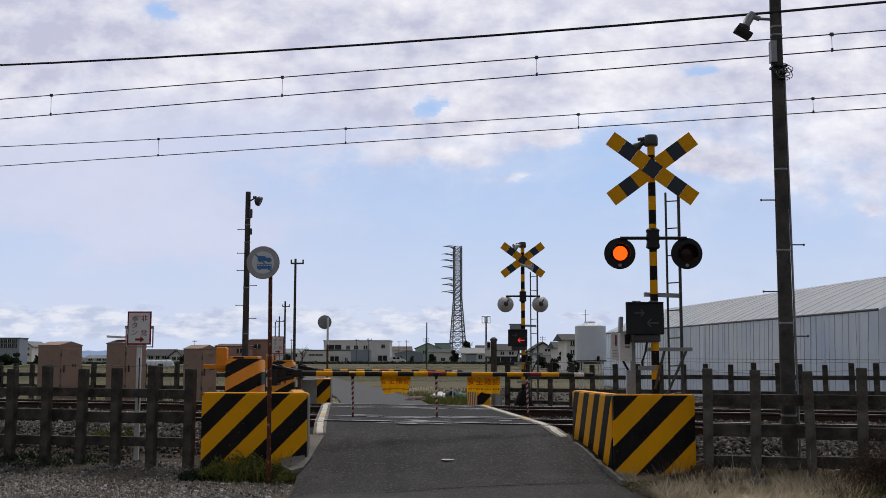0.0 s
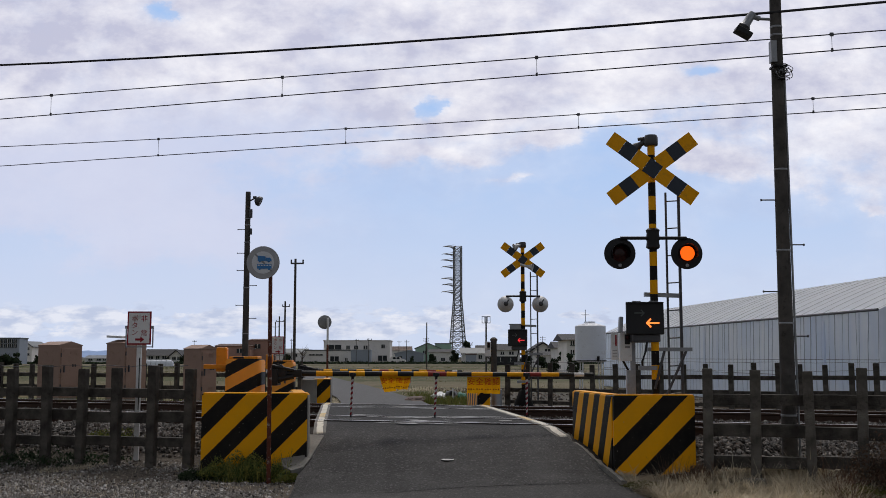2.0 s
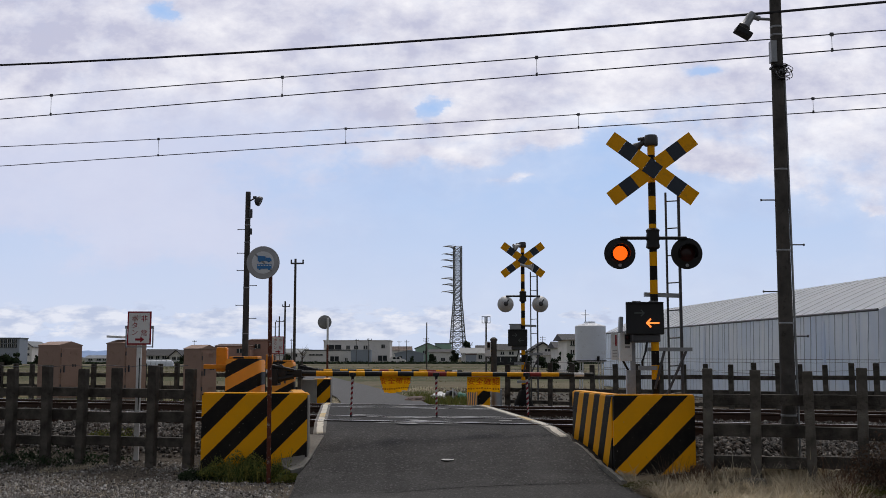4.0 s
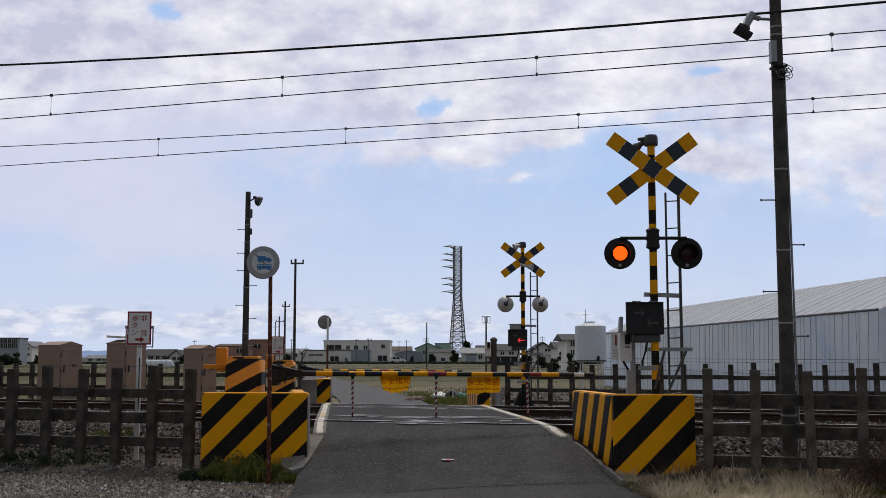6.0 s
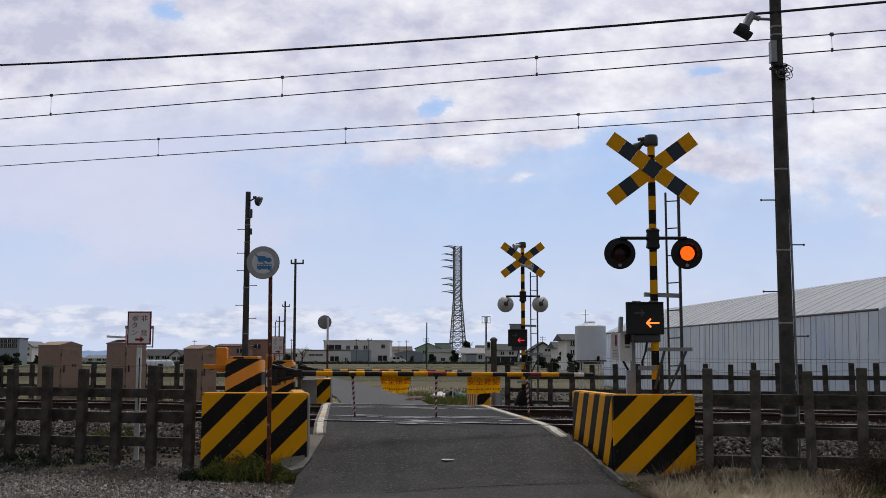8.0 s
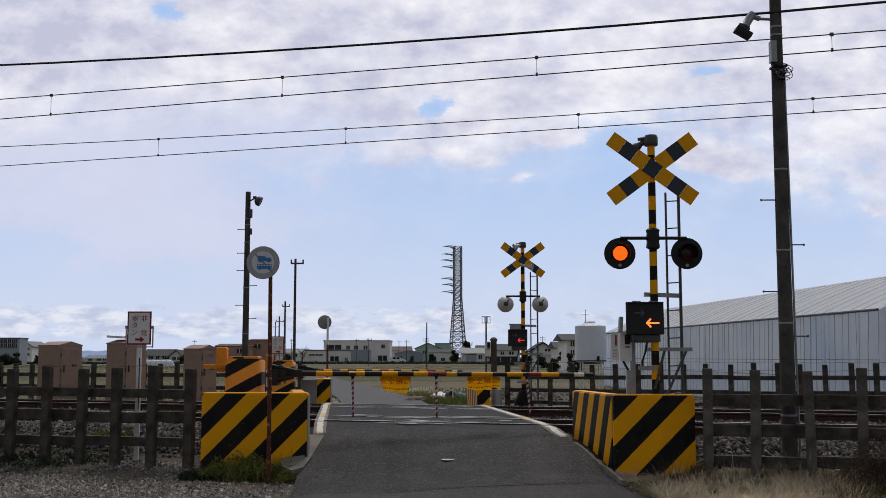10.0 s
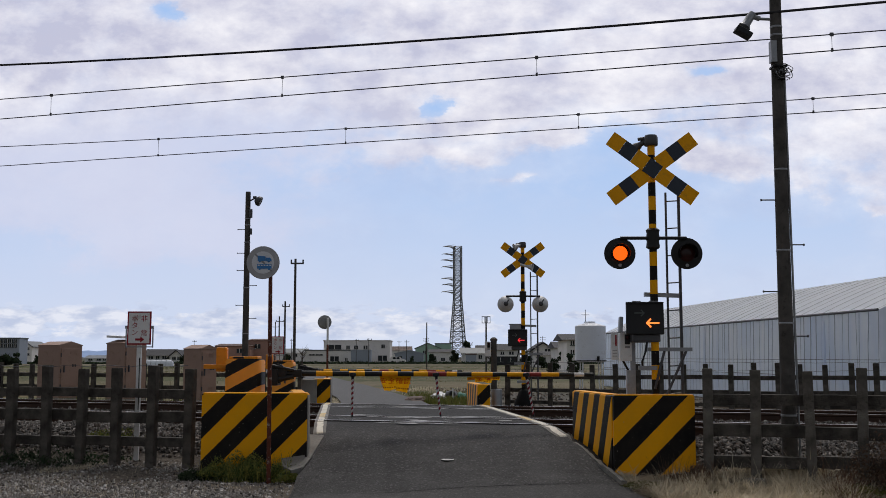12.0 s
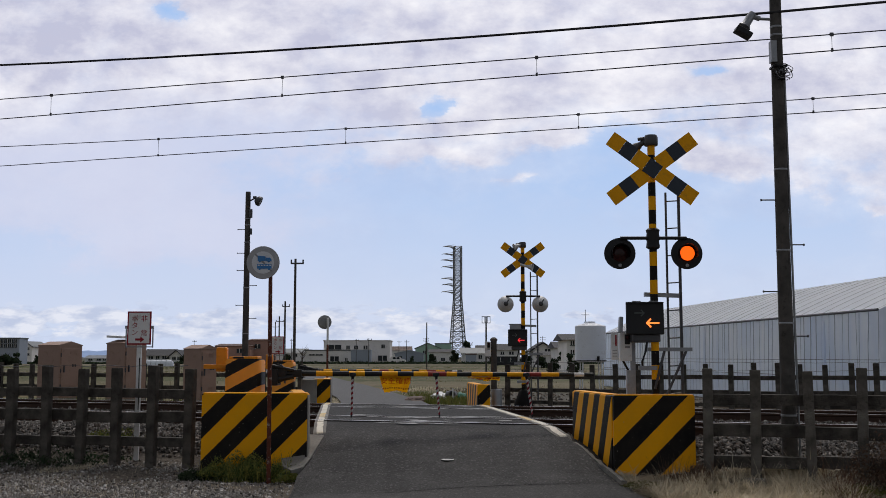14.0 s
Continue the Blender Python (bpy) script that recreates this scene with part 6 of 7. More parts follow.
            ob.matrix_basis = pose(*row(d + rnd.uniform(-0.15, 0.15), x), -0.0035, 0, 0, TRACK_DEG)
    t = thing("road_stud", "flat round whitish marker with a small red light in the asphalt", "road stud", 0.062, 12.86, smooth_path(12.86 + S * 0.062, ROAD) - 0.004, 0)
    bm = bm_()
    lathe(bm, [(0.080, -0.03), (0.080, 0.004), (0.072, 0.009), (0.02, 0.010)], None, 28)
    part("cap", bm, M_plate, t, "", True)
    bm = bm_()
    lathe(bm, [(0.092, -0.03), (0.092, 0.002), (0.085, 0.003)], None, 28)
    part("ring", bm, M_gap, t)
    bm = bm_()
    box(bm, (0, 0, 0), (0.034, 0.05, 0.012), None, 0.003)
    stud_light = part("light", bm, M_arrow_far, t, "small red marker light")
    stud_light.location = (0, -0.05, -0.02)
    # a crack across the lane
    bm = bm_()
    pts = []
    for i in range(41):
        x = -1.45 + 3.3 * i / 40
        y = 11.62 + 0.10 * math.exp(-((x - 0.3) / 0.9) ** 2) + 0.02 * noise.noise((x * 6, 0, 9)) + 0.03 * (x > 0.4) * (x - 0.4)
        pts.append((x, y, smooth_path(y + S * x, ROAD) + 0.012 * noise.noise((x * 0.8, y * 0.5, 2)) + 0.004))
    for a, b in zip(pts, pts[1:]):
        w = 0.007 + 0.006 * noise.noise((a[0] * 9, 1, 1))
        bm.faces.new([bm.verts.new(v) for v in ((a[0], a[1] - w, a[2]), (b[0], b[1] - w, b[2]), (b[0], b[1] + w, b[2]), (a[0], a[1] + w, a[2]))])
    bmesh.ops.remove_doubles(bm, verts=bm.verts, dist=0.0005)
    part("crack", bm, M_gap, road)
    return stud_light


stud_light = build_crossing()


def concrete_piece(name, label, outline, x, y, z, rz, h, rx=0):
    """A broken slab of old concrete lying on the ground."""
    bm = bm_()
    a = [bm.verts.new((px0, py0, 0)) for px0, py0 in outline]
    b = [bm.verts.new((px0 * 0.96, py0 * 0.96, h)) for px0, py0 in outline]
    bm.faces.new(a[::-1])
    bm.faces.new(b)
    k = len(a)
    for i in range(k):
        bm.faces.new((a[i], a[(i + 1) % k], b[(i + 1) % k], b[i]))
    bmesh.ops.bevel(bm, geom=list(bm.edges), offset=0.008, segments=1, affect="EDGES")
    ob = part(name, bm, M_slab, None)
    ob.matrix_basis = pose(x, y, z, rx, 0, rz)
    return tagged(ob, label, "concrete slab")




def build_apron():
    """Broken concrete wedge that ramps from the verge up round the guard wall's corner to the deck."""
    plan = [(-2.02, 13.2, 0.05), (-1.98, 12.92, 0.05), (-1.80, 12.70, 0.03), (-1.69, 12.90, 0.02), (-1.65, 13.3, 0.012), (-1.63, 13.75, 0.012), (-1.61, 14.26, 0.012), (-1.80, 14.26, 0.03), (-1.78, 13.6, 0.045), (-1.73, 13.26, 0.055)]
    rim = [(x, y, smooth_path(y + S * x, ROAD) + up) for x, y, up in plan]
    bm = bm_()
    top = [bm.verts.new((x + 0.02 * noise.noise((x * 9, y * 9, 1)), y + 0.02 * noise.noise((x * 9, y * 9, 5)), z)) for x, y, z in rim]
    low = [bm.verts.new((x, y, z - 0.22)) for x, y, z in rim]
    mid = bm.verts.new((-1.72, 13.1, smooth_path(13.1 - S * 1.72, ROAD) + 0.035))
    k = len(rim)
    for i in range(k):
        bm.faces.new((top[i], low[i], low[(i + 1) % k], top[(i + 1) % k]))
        bm.faces.new((top[i], top[(i + 1) % k], mid))
    bm.faces.new(low)
    tagged(part("concrete_apron", bm, M_slab, None), "broken concrete apron at the guard wall corner", "concrete slab")


build_apron()
concrete_piece("concrete_slab", "small weathered concrete slab lying under the fence", [(-0.24, -0.09), (0.22, -0.10), (0.25, 0.08), (-0.22, 0.10)], 3.35, 11.78, -0.52, -14, 0.10)

# ---------- loose stones ----------
M_clod = stone_mat("soil_clods", [(0.08, 0.058, 0.042), (0.13, 0.10, 0.075), (0.19, 0.155, 0.12), (0.26, 0.24, 0.22)])


def stones(name, label, material, spots, sizes, seed):
    """Many small angular stones joined in one mesh of kind stuff."""
    rng = np.random.default_rng(seed)
    bm = bm_()
    bmesh.ops.create_icosphere(bm, subdivisions=1, radius=1.0)
    base = np.array([v.co[:] for v in bm.verts])
    tri = np.array([[v.index for v in f.verts] for f in bm.faces])
    bm.free()
    k, nv = len(spots), len(base)
    v = np.repeat(base[None], k, 0) * (1 + rng.uniform(-0.42, 0.42, (k, nv, 1)))
    v *= rng.uniform(0.4, 1.35, (k, 1, 3)) * np.asarray(sizes)[:, None, None]
    a = rng.uniform(0, 6.28, (k, 2))
    c, s = np.cos(a[:, :1]), np.sin(a[:, :1])
    x, y, z = v[..., 0], v[..., 1], v[..., 2]
    x, y = x * c - y * s, x * s + y * c
    c, s = np.cos(a[:, 1:]), np.sin(a[:, 1:])
    y, z = y * c - z * s, y * s + z * c
    v = np.stack([x, y, z], -1) + np.asarray(spots)[:, None, :]
    f = tri[None] + (np.arange(k) * nv)[:, None, None]
    me = bpy.data.meshes.new(name)
    me.from_pydata(v.reshape(-1, 3).tolist(), [], f.reshape(-1, 3).tolist())
    me.materials.append(material)
    ob = new(name, me)
    return tagged(ob, label, "stones", kind="stuff")


def off_road(x, y, margin=0.22):
    return abs(x - smooth_path(y, ROAD_C)) > smooth_path(y, ROAD_W) / 2 + margin


def scatter(count, test, seed):
    rng, out = random.Random(seed), []
    while len(out) < count:
        p = test(rng)
        if p is not None:
            out.append(p)
    return out


def ballast_spot(rng):
    d, x = rng.uniform(13.1, 23.0), rng.uniform(-14, 11)
    y = d - S * x
    if abs(x) > 0.52 * y or not off_road(x, y) or (d > 17.5 and rng.random() < 0.35):
        return None
    q = min(abs(d - TRACKS[0]), abs(d - TRACKS[1])) / N
    z = max(smooth_path(d, GROUND), -0.15) if q < 1.4 else smooth_path(d, GROUND)
    for tr in TRACKS:
        if abs(abs(d - tr) / N - (GAUGE / 2 + 0.033)) < 0.07:
            return None
    return x, y, z + rng.uniform(-0.01, 0.035)


def gravel_spot(rng):
    x, y = rng.uniform(-6.2, -0.9), rng.uniform(10.2, 14.6)
    d = y + S * x
    if d > 13.0 or abs(x) > 0.48 * y or not off_road(x, y, 0.0 + 0.3 * rng.random()):
        return None
    if noise.noise((x * 1.1, y * 2.2, 4)) + 0.25 * (11.6 - d) < rng.uniform(-0.7, 0.2):
        return None
    return x, y, ground_z(x, y) + rng.uniform(-0.006, 0.012)


def gravel_right(rng):
    x, y = rng.uniform(1.9, 6.0), rng.uniform(10.2, 13.0)
    if abs(x) > 0.48 * y or not off_road(x, y, 0.1) or rng.random() < 0.5:
        return None
    return x, y, ground_z(x, y)


def shoulder_spot(rng):
    d, x = rng.uniform(13.3, 15.2), rng.uniform(-8, 8)
    y = d - S * x
    if abs(x) > 0.47 * y or not off_road(x, y, 0.3) or abs(abs(d - TRACKS[0]) / N - (GAUGE / 2 + 0.033)) < 0.08:
        return None
    return x, y, ground_z(x, y) + rng.uniform(0.0, 0.045)


r_ = random.Random(21)
sp = scatter(11000, shoulder_spot, 6)
stones("ballast", "coarse dark ballast heaped on the track shoulder", M_ballast, sp, [r_.uniform(0.018, 0.038) for _ in sp], 6)
sp = scatter(36000, ballast_spot, 1)
stones("ballast", "grey-brown angular track ballast between the rails and fences", M_ballast, sp, [r_.uniform(0.013, 0.031) for _ in sp], 1)
sp = scatter(20000, gravel_spot, 2)
stones("gravel", "loose pale grey gravel beside the lane", M_gravel, sp, [r_.uniform(0.005, 0.021) * (1.6 if r_.random() < 0.06 else 1) for _ in sp], 2)


def rubble_spot(rng):
    x, y = rng.uniform(-0.8, 11.0), rng.uniform(25.5, 46.0)
    if not off_road(x, y, 0.8) or noise.noise((x * 0.5, y * 0.35, 8)) < rng.uniform(-0.3, 0.3):
        return None
    return x, y, ground_z(x, y)


sp = scatter(2600, rubble_spot, 5)
stones("rubble", "brown clods and stones on the bare far lot", M_clod, sp, [r_.uniform(0.02, 0.07) for _ in sp], 5)
sp = scatter(1500, gravel_right, 3)
stones("gravel", "scattered gravel under the dry grass", M_gravel, sp, [r_.uniform(0.006, 0.02) for _ in sp], 3)

# ---------- grass, weeds, stalks ----------


def blades(name, label, material, roots, length, width, lean, seed, joints=3, category="grass", low=0.05):
    """Bent tapering blades joined in one mesh of kind stuff."""
    rng = random.Random(seed)
    vs, fs = [], []
    for x, y, z in roots:
        ln, a = length * rng.uniform(0.5, 1.3), rng.uniform(0, 6.28)
        dx, dy = math.cos(a), math.sin(a)
        tilt, bend = rng.uniform(low, lean), rng.uniform(0.1, 0.9)
        w = width * rng.uniform(0.6, 1.3)
        px0, pz0, ang = 0.0, 0.0, tilt
        i0 = len(vs)
        for k in range(joints + 1):
            ww = w * (1 - k / joints) + width * 0.12
            cx, cy, cz = x + dx * px0, y + dy * px0, z + pz0
            vs += [(cx - dy * ww / 2, cy + dx * ww / 2, cz), (cx + dy * ww / 2, cy - dx * ww / 2, cz)]
            px0 += math.sin(ang) * ln / joints
            pz0 += math.cos(ang) * ln / joints
            ang = min(ang + bend / joints, max(ang, 1.58))
        for k in range(joints):
            j = i0 + 2 * k
            fs.append((j, j + 1, j + 3, j + 2))
    me = bpy.data.meshes.new(name)
    me.from_pydata(vs, [], fs)
    me.materials.append(material)
    return tagged(new(name, me), label, category, kind="stuff")


def patch_roots(count, x0, x1, y0, y1, seed, clump=0.0, margin=0.12, dens=1.0):
    rng, out = random.Random(seed), []
    while len(out) < count:
        x, y = rng.uniform(x0, x1), rng.uniform(y0, y1)
        if not off_road(x, y, margin):
            continue
        if clump and noise.noise((x * clump, y * clump, seed)) < rng.uniform(-0.35, 0.35):
            continue
        out.append((x, y, ground_z(x, y) - 0.01))
    return out


def shrub(name, label, cx, cy, rx, ry, h, count, material, seed, leaf=0.03):
    """A low clump of many small leaves on short stems."""
    rng = random.Random(seed)
    vs, fs = [], []
    z0 = ground_z(cx, cy)
    for _ in range(count):
        a, r = rng.uniform(0, 6.28), math.sqrt(rng.random())
        x, y = cx + rx * r * math.cos(a), cy + ry * r * math.sin(a)
        hh = h * (1 - 0.6 * r * r) * (0.65 + 0.6 * noise.noise((x * 4, y * 4, seed)))
        z = z0 + max(0.01, hh) * rng.random() ** 0.6
        s = leaf * rng.uniform(0.5, 1.3)
        m = Euler((rng.uniform(-1.2, 1.2), rng.uniform(-1.2, 1.2), rng.uniform(0, 6.28))).to_matrix()
        i = len(vs)
        vs += [tuple(Vector((x, y, z)) + m @ Vector(q)) for q in ((-s, 0, 0), (0, -s * 0.45, 0.004), (s, 0, 0), (0, s * 0.45, 0.004))]
        fs.append((i, i + 1, i + 2, i + 3))
    me = bpy.data.meshes.new(name)
    me.from_pydata(vs, [], fs)
    me.materials.append(material)
    return tagged(new(name, me), label, "plants", kind="stuff")


M_weed = leaf_mat("weed_leaf", [(0.06, 0.095, 0.032), (0.15, 0.19, 0.06), (0.26, 0.27, 0.08), (0.44, 0.40, 0.10)])
for k_, (x_, y_, rx_, h_, c_) in enumerate(((-2.80, 13.04, 0.22, 0.34, 1500), (-2.55, 13.02, 0.24, 0.38, 1900), (-2.28, 12.99, 0.26, 0.40, 1800), (-2.04, 12.95, 0.20, 0.34, 1500), (-1.86, 12.80, 0.12, 0.18, 500))):
    shrub("weeds", "bushy green and yellowish weeds at the foot of the guard wall", x_, y_, rx_, 0.2, h_, c_, M_weed, 50 + k_, 0.019)
blades("weeds", "upright leafy stems with small yellow-green tips", M_weed, patch_roots(520, -2.95, -1.85, 12.8, 13.1, 41, 2.0), 0.30, 0.010, 0.8, 41, 4, "plants")
shrub("weeds", "dark low weeds beside the bushier clump", -2.95, 13.05, 0.30, 0.18, 0.24, 1300, M_dark_leaf, 7, 0.022)
shrub("weeds", "low green weeds beside the sign post", -1.80, 12.62, 0.24, 0.12, 0.11, 900, M_green, 2, 0.018)
shrub("weeds", "dark creeping weeds under the fence", -5.4, 14.35, 1.3, 0.35, 0.28, 1500, M_dark_leaf, 3, 0.03)
shrub("weeds", "small green weeds on the ballast", -4.7, 15.2, 0.5, 0.3, 0.20, 900, M_green, 4, 0.025)
shrub("weeds", "green leaves among the dry grass", 2.22, 11.75, 0.28, 0.2, 0.12, 800, M_green, 5, 0.022)
shrub("weeds", "small green rosette in the dry grass", 2.95, 11.35, 0.16, 0.14, 0.11, 420, M_green, 8, 0.024)
shrub("weeds", "dark dried weed clump before the guard wall", 2.80, 11.95, 0.28, 0.14, 0.32, 1300, M_twig, 9, 0.018)
shrub("weeds", "mossy green patch under the fence", 4.7, 11.2, 0.9, 0.3, 0.10, 1600, M_green, 6, 0.022)
shrub("weeds", "brown withered bush tangled in the fence", 4.95, 11.4, 0.72, 0.32, 0.66, 4600, M_twig, 10, 0.020)
r_ = random.Random(77)
mat_roots = [(x_, y_, z_ + 0.01 + 0.07 * r_.random() * max(0.1, 0.5 + noise.noise((x_ * 3, y_ * 3, 2.0)))) for x_, y_, z_ in patch_roots(32000, 1.85, 4.2, 10.4, 12.2, 11, 1.0)]
blades("dry_grass", "matted pale dry grass beside the guard wall", M_dry, mat_roots, 0.21, 0.012, 1.56, 1, 3, "grass", 1.15)
blades("dry_grass", "long bleached grass tufts below the fence", M_dry, patch_roots(7500, 2.0, 4.3, 10.7, 12.05, 19, 2.0), 0.26, 0.011, 1.3, 9, 4, "grass", 0.5)
blades("dry_grass", "dull dry grass along the fence", M_dry, patch_roots(3600, 3.6, 6.0, 10.3, 12.0, 12, 1.6), 0.15, 0.009, 1.5, 2, 3, "grass", 0.6)
blades("dry_stalks", "reddish brown dry stalks tangled against the fence", M_twig, patch_roots(2300, 4.0, 5.7, 10.7, 11.8, 13, 1.0), 0.56, 0.006, 1.2, 3, 5, "dry stalks")
blades("dry_stalks", "thin dry stalks near the guard wall", M_twig, patch_roots(300, 2.4, 3.3, 11.7, 12.05, 14), 0.36, 0.006, 1.1, 4, 4, "dry stalks")
blades("dry_stalks", "a few pale broken stalks leaning on the fence", M_dry, patch_roots(34, 2.6, 5.2, 11.2, 11.95, 23), 0.42, 0.009, 0.9, 10, 4, "dry stalks")
blades("dry_grass", "heap of pale cut grass at the fence foot", M_dry, patch_roots(1500, -5.35, -4.45, 13.85, 14.15, 45, 1.5), 0.12, 0.008, 1.5, 45, 3, "grass", 0.8)
blades("dry_grass", "sparse dry grass on the gravel", M_dry, patch_roots(900, -6.0, -1.7, 11.5, 13.6, 15, 1.4), 0.09, 0.005, 1.2, 5)
blades("grass", "green verge grass beside the far lane", M_green, patch_roots(12000, -9.0, 1.0, 23.6, 40.0, 16, 0.35, 0.25), 0.20, 0.020, 0.9, 6)
blades("dry_grass", "straw-coloured grass on the far verge", M_dry, patch_roots(7000, -10.0, 1.6, 23.6, 46.0, 17, 0.4, 0.2), 0.15, 0.020, 1.1, 7)
blades("grass", "lush green verge along the far lane", M_green, patch_roots(4500, -0.9, 1.1, 24.2, 33.0, 31, 0.7, 0.12), 0.24, 0.028, 0.9, 31)
blades("dry_grass", "bleached dry verge along the far lane", M_dry, patch_roots(3500, -5.2, -2.6, 23.4, 33.0, 32, 0.7, 0.1), 0.18, 0.024, 1.2, 32)
blades("grass", "green grass along the track edge", M_green, patch_roots(1600, -12.0, -2.4, 22.6, 26.5, 18, 0.8), 0.20, 0.014, 0.8, 8)


blades("field_stubble", "straw-coloured stubble in the far field", M_stubble, [(x_, y_, -0.50) for x_, y_, z_ in patch_roots(5000, -46.0, 14.0, 44.0, 125.0, 61, 0.09, 0.8)], 0.20, 0.05, 1.3, 61, 2)
blades("field_weeds", "green weeds in strips across the far field", M_green, [(x_, y_, -0.50) for x_, y_, z_ in patch_roots(16000, -60.0, 16.0, 74.0, 150.0, 62, 0.06, 0.8)], 0.13, 0.06, 1.3, 62, 2)

# ---------- far trees and clutter ----------


def tree(x, y, h, r, material, label, leaves, seed, bare=False):
    t = thing("tree", label, "tree", x, y, -0.55, 0, "far trees")
    rng = random.Random(seed)
    bm = bm_()
    rod(bm, (0, 0, -0.2), (0, 0, h * 0.55), 0.05 * h, 0.02 * h, 7)
    for k in range(14 if bare else 6):
        a, z = rng.uniform(0, 6.28), h * rng.uniform(0.25, 0.6)
        e = (r * 0.8 * math.cos(a), r * 0.8 * math.sin(a), z + h * rng.uniform(0.2, 0.4))
        rod(bm, (0, 0, z), e, 0.014 * h, 0.004 * h, 5)
    part("trunk", bm, M_trunk, t)
    if bare:
        return
    # an uneven crown: leaves gathered in lumps that reach down to the undergrowth
    vs, fs = [], []
    lumps = []
    for k in range(11):
        a, f = rng.uniform(0, 6.28), rng.uniform(0.12, 0.86)
        spread = r * (0.95 - 0.6 * f) * rng.uniform(0.3, 1.0)
        lumps.append((Vector((spread * math.cos(a), spread * math.sin(a), h * f)), r * rng.uniform(0.36, 0.62) * (1.1 - 0.5 * f)))
    for _ in range(leaves):
        c, lr = lumps[rng.randrange(len(lumps))]
        q = Vector((rng.gauss(0, 1), rng.gauss(0, 1), rng.gauss(0, 0.8)))
        p = c + q.normalized() * lr * rng.random() ** 0.4
        s = r * rng.uniform(0.08, 0.18)
        m = Euler((rng.uniform(-2, 2), rng.uniform(-2, 2), rng.uniform(0, 6))).to_matrix()
        i = len(vs)
        vs += [tuple(p + m @ Vector(v)) for v in ((-s, 0, 0), (0, -s * 0.6, 0), (s, 0, 0), (0, s * 0.6, 0))]
        fs.append((i, i + 1, i + 2, i + 3))
    me = bpy.data.meshes.new("crown")
    me.from_pydata(vs, [], fs)
    me.materials.append(material)
    o = new("crown", me)
    o.parent = t


M_trunk = surface("bark", (0.08, 0.06, 0.05), (0.05, 0.04, 0.035), 0.9, 0, 4, 30, 0.5)
tree(2.46, 228, 4.52, 1.10, M_dark_leaf, "dark evergreen tree at the pylon foot", 1500, 1)
tree(5.83, 246, 5.56, 1.59, M_dark_leaf, "dark round evergreen tree behind the houses", 1700, 2)
tree(-2.29, 224, 2.19, 0.96, M_dark_leaf, "low dark shrub before the workshop", 1100, 3)
tree(8.74, 262, 4.42, 0.85, M_dark_leaf, "dark evergreen tip behind the roofs", 700, 4)
tree(9.57, 200, 2.33, 0.97, M_dark_leaf, "dark shrub between the houses", 1000, 5)
tree(11.78, 150, 2.27, 1.13, M_dark_leaf, "dark garden hedge before the gabled house", 1500, 6)
tree(12.35, 132, 1.75, 0.85, M_dark_leaf, "dark clipped garden shrub", 1200, 7)
tree(11.30, 100, 2.22, 0.48, M_dark_leaf, "dark garden tree by the house", 1200, 8)
tree(11.19, 92, 1.96, 0.54, M_dark_leaf, "dark garden tree behind the tank", 1400, 9)
tree(10.01, 95, 1.57, 0.61, M_dark_leaf, "dark low garden shrub before the house", 1200, 10)
tree(11.52, 90, 1.66, 0.48, M_dark_leaf, "dark clipped shrub beside the tank", 1200, 11)
tree(-25.47, 190, 3.81, 1.33, M_dark_leaf, "bare leafless tree on the horizon", 0, 12, True)
tree(-40.59, 232, 3.96, 1.37, M_dark_leaf, "bare tree behind the warehouse", 0, 13, True)
tree(-75.16, 180, 2.72, 1.35, M_dark_leaf, "dark tree below the factory", 1200, 14)
tree(-72.39, 178, 2.23, 1.05, M_dark_leaf, "dark tree beside the factory", 1100, 15)
tree(-73.37, 190, 1.88, 0.92, M_dark_leaf, "dark shrub by the factory wing", 900, 16)
tree(-62.10, 215, 2.05, 1.04, M_dark_leaf, "dark tree among the white houses", 900, 17)
tree(-51.73, 210, 2.03, 1.13, M_dark_leaf, "dark shrub among the white houses", 900, 18)
tree(-6.81, 226, 1.95, 0.73, M_dark_leaf, "dark shrub beside the grey shed", 800, 19)
tree(-31.17, 210, 2.14, 1.02, M_dark_leaf, "low dark bushes by the pale houses", 900, 20)


def tarp_pile():
    t = thing("tarp_heap", "heap covered with white, black and green plastic sheets", "tarpaulin heap", 0.0, 33.0, -0.46, 0)
    for nm, cx, w, h, col, sd in (("white_sheet", -0.11, 0.27, 0.20, M_white, 1), ("black_sheet", 0.27, 0.22, 0.26, M_black, 2), ("green_sheet", 0.56, 0.20, 0.20, M_tarp_green, 3), ("brown_sheet", -0.75, 0.4, 0.12, M_roof_brown, 4)):
        bm = bm_()
        bmesh.ops.create_icosphere(bm, subdivisions=4, radius=1.0)
        for v in bm.verts:
            k = 1 + 0.35 * noise.noise(v.co * 1.6 + Vector((sd * 7, 0, 0))) + 0.12 * noise.noise(v.co * 5 + Vector((sd * 7, 0, 0)))
            v.co = Vector((cx + v.co.x * w * k, v.co.y * 0.6 * k, max(-0.05, v.co.z * h * k + h * 0.35)))
        part(nm, bm, col, t, "", True)
    for k in range(3):
        bm = bm_()
        rod(bm, (-0.2 + 0.5 * k, -0.7, 0), (-0.2 + 0.5 * k, -0.7, 0.42), 0.02, None, 8)
        part("stake", bm, M_white, t)


M_tarp_green = surface("green_tarp", (0.02, 0.16, 0.09), (0.015, 0.11, 0.065), 0.5, 0, 3, 30, 0.3)
tarp_pile()
shrub("hedge", "dark low bank of weeds and a field edge before the buildings", -20.0, 205.0, 110.0, 1.2, 0.62, 16000, M_dark_leaf, 9, 0.24)


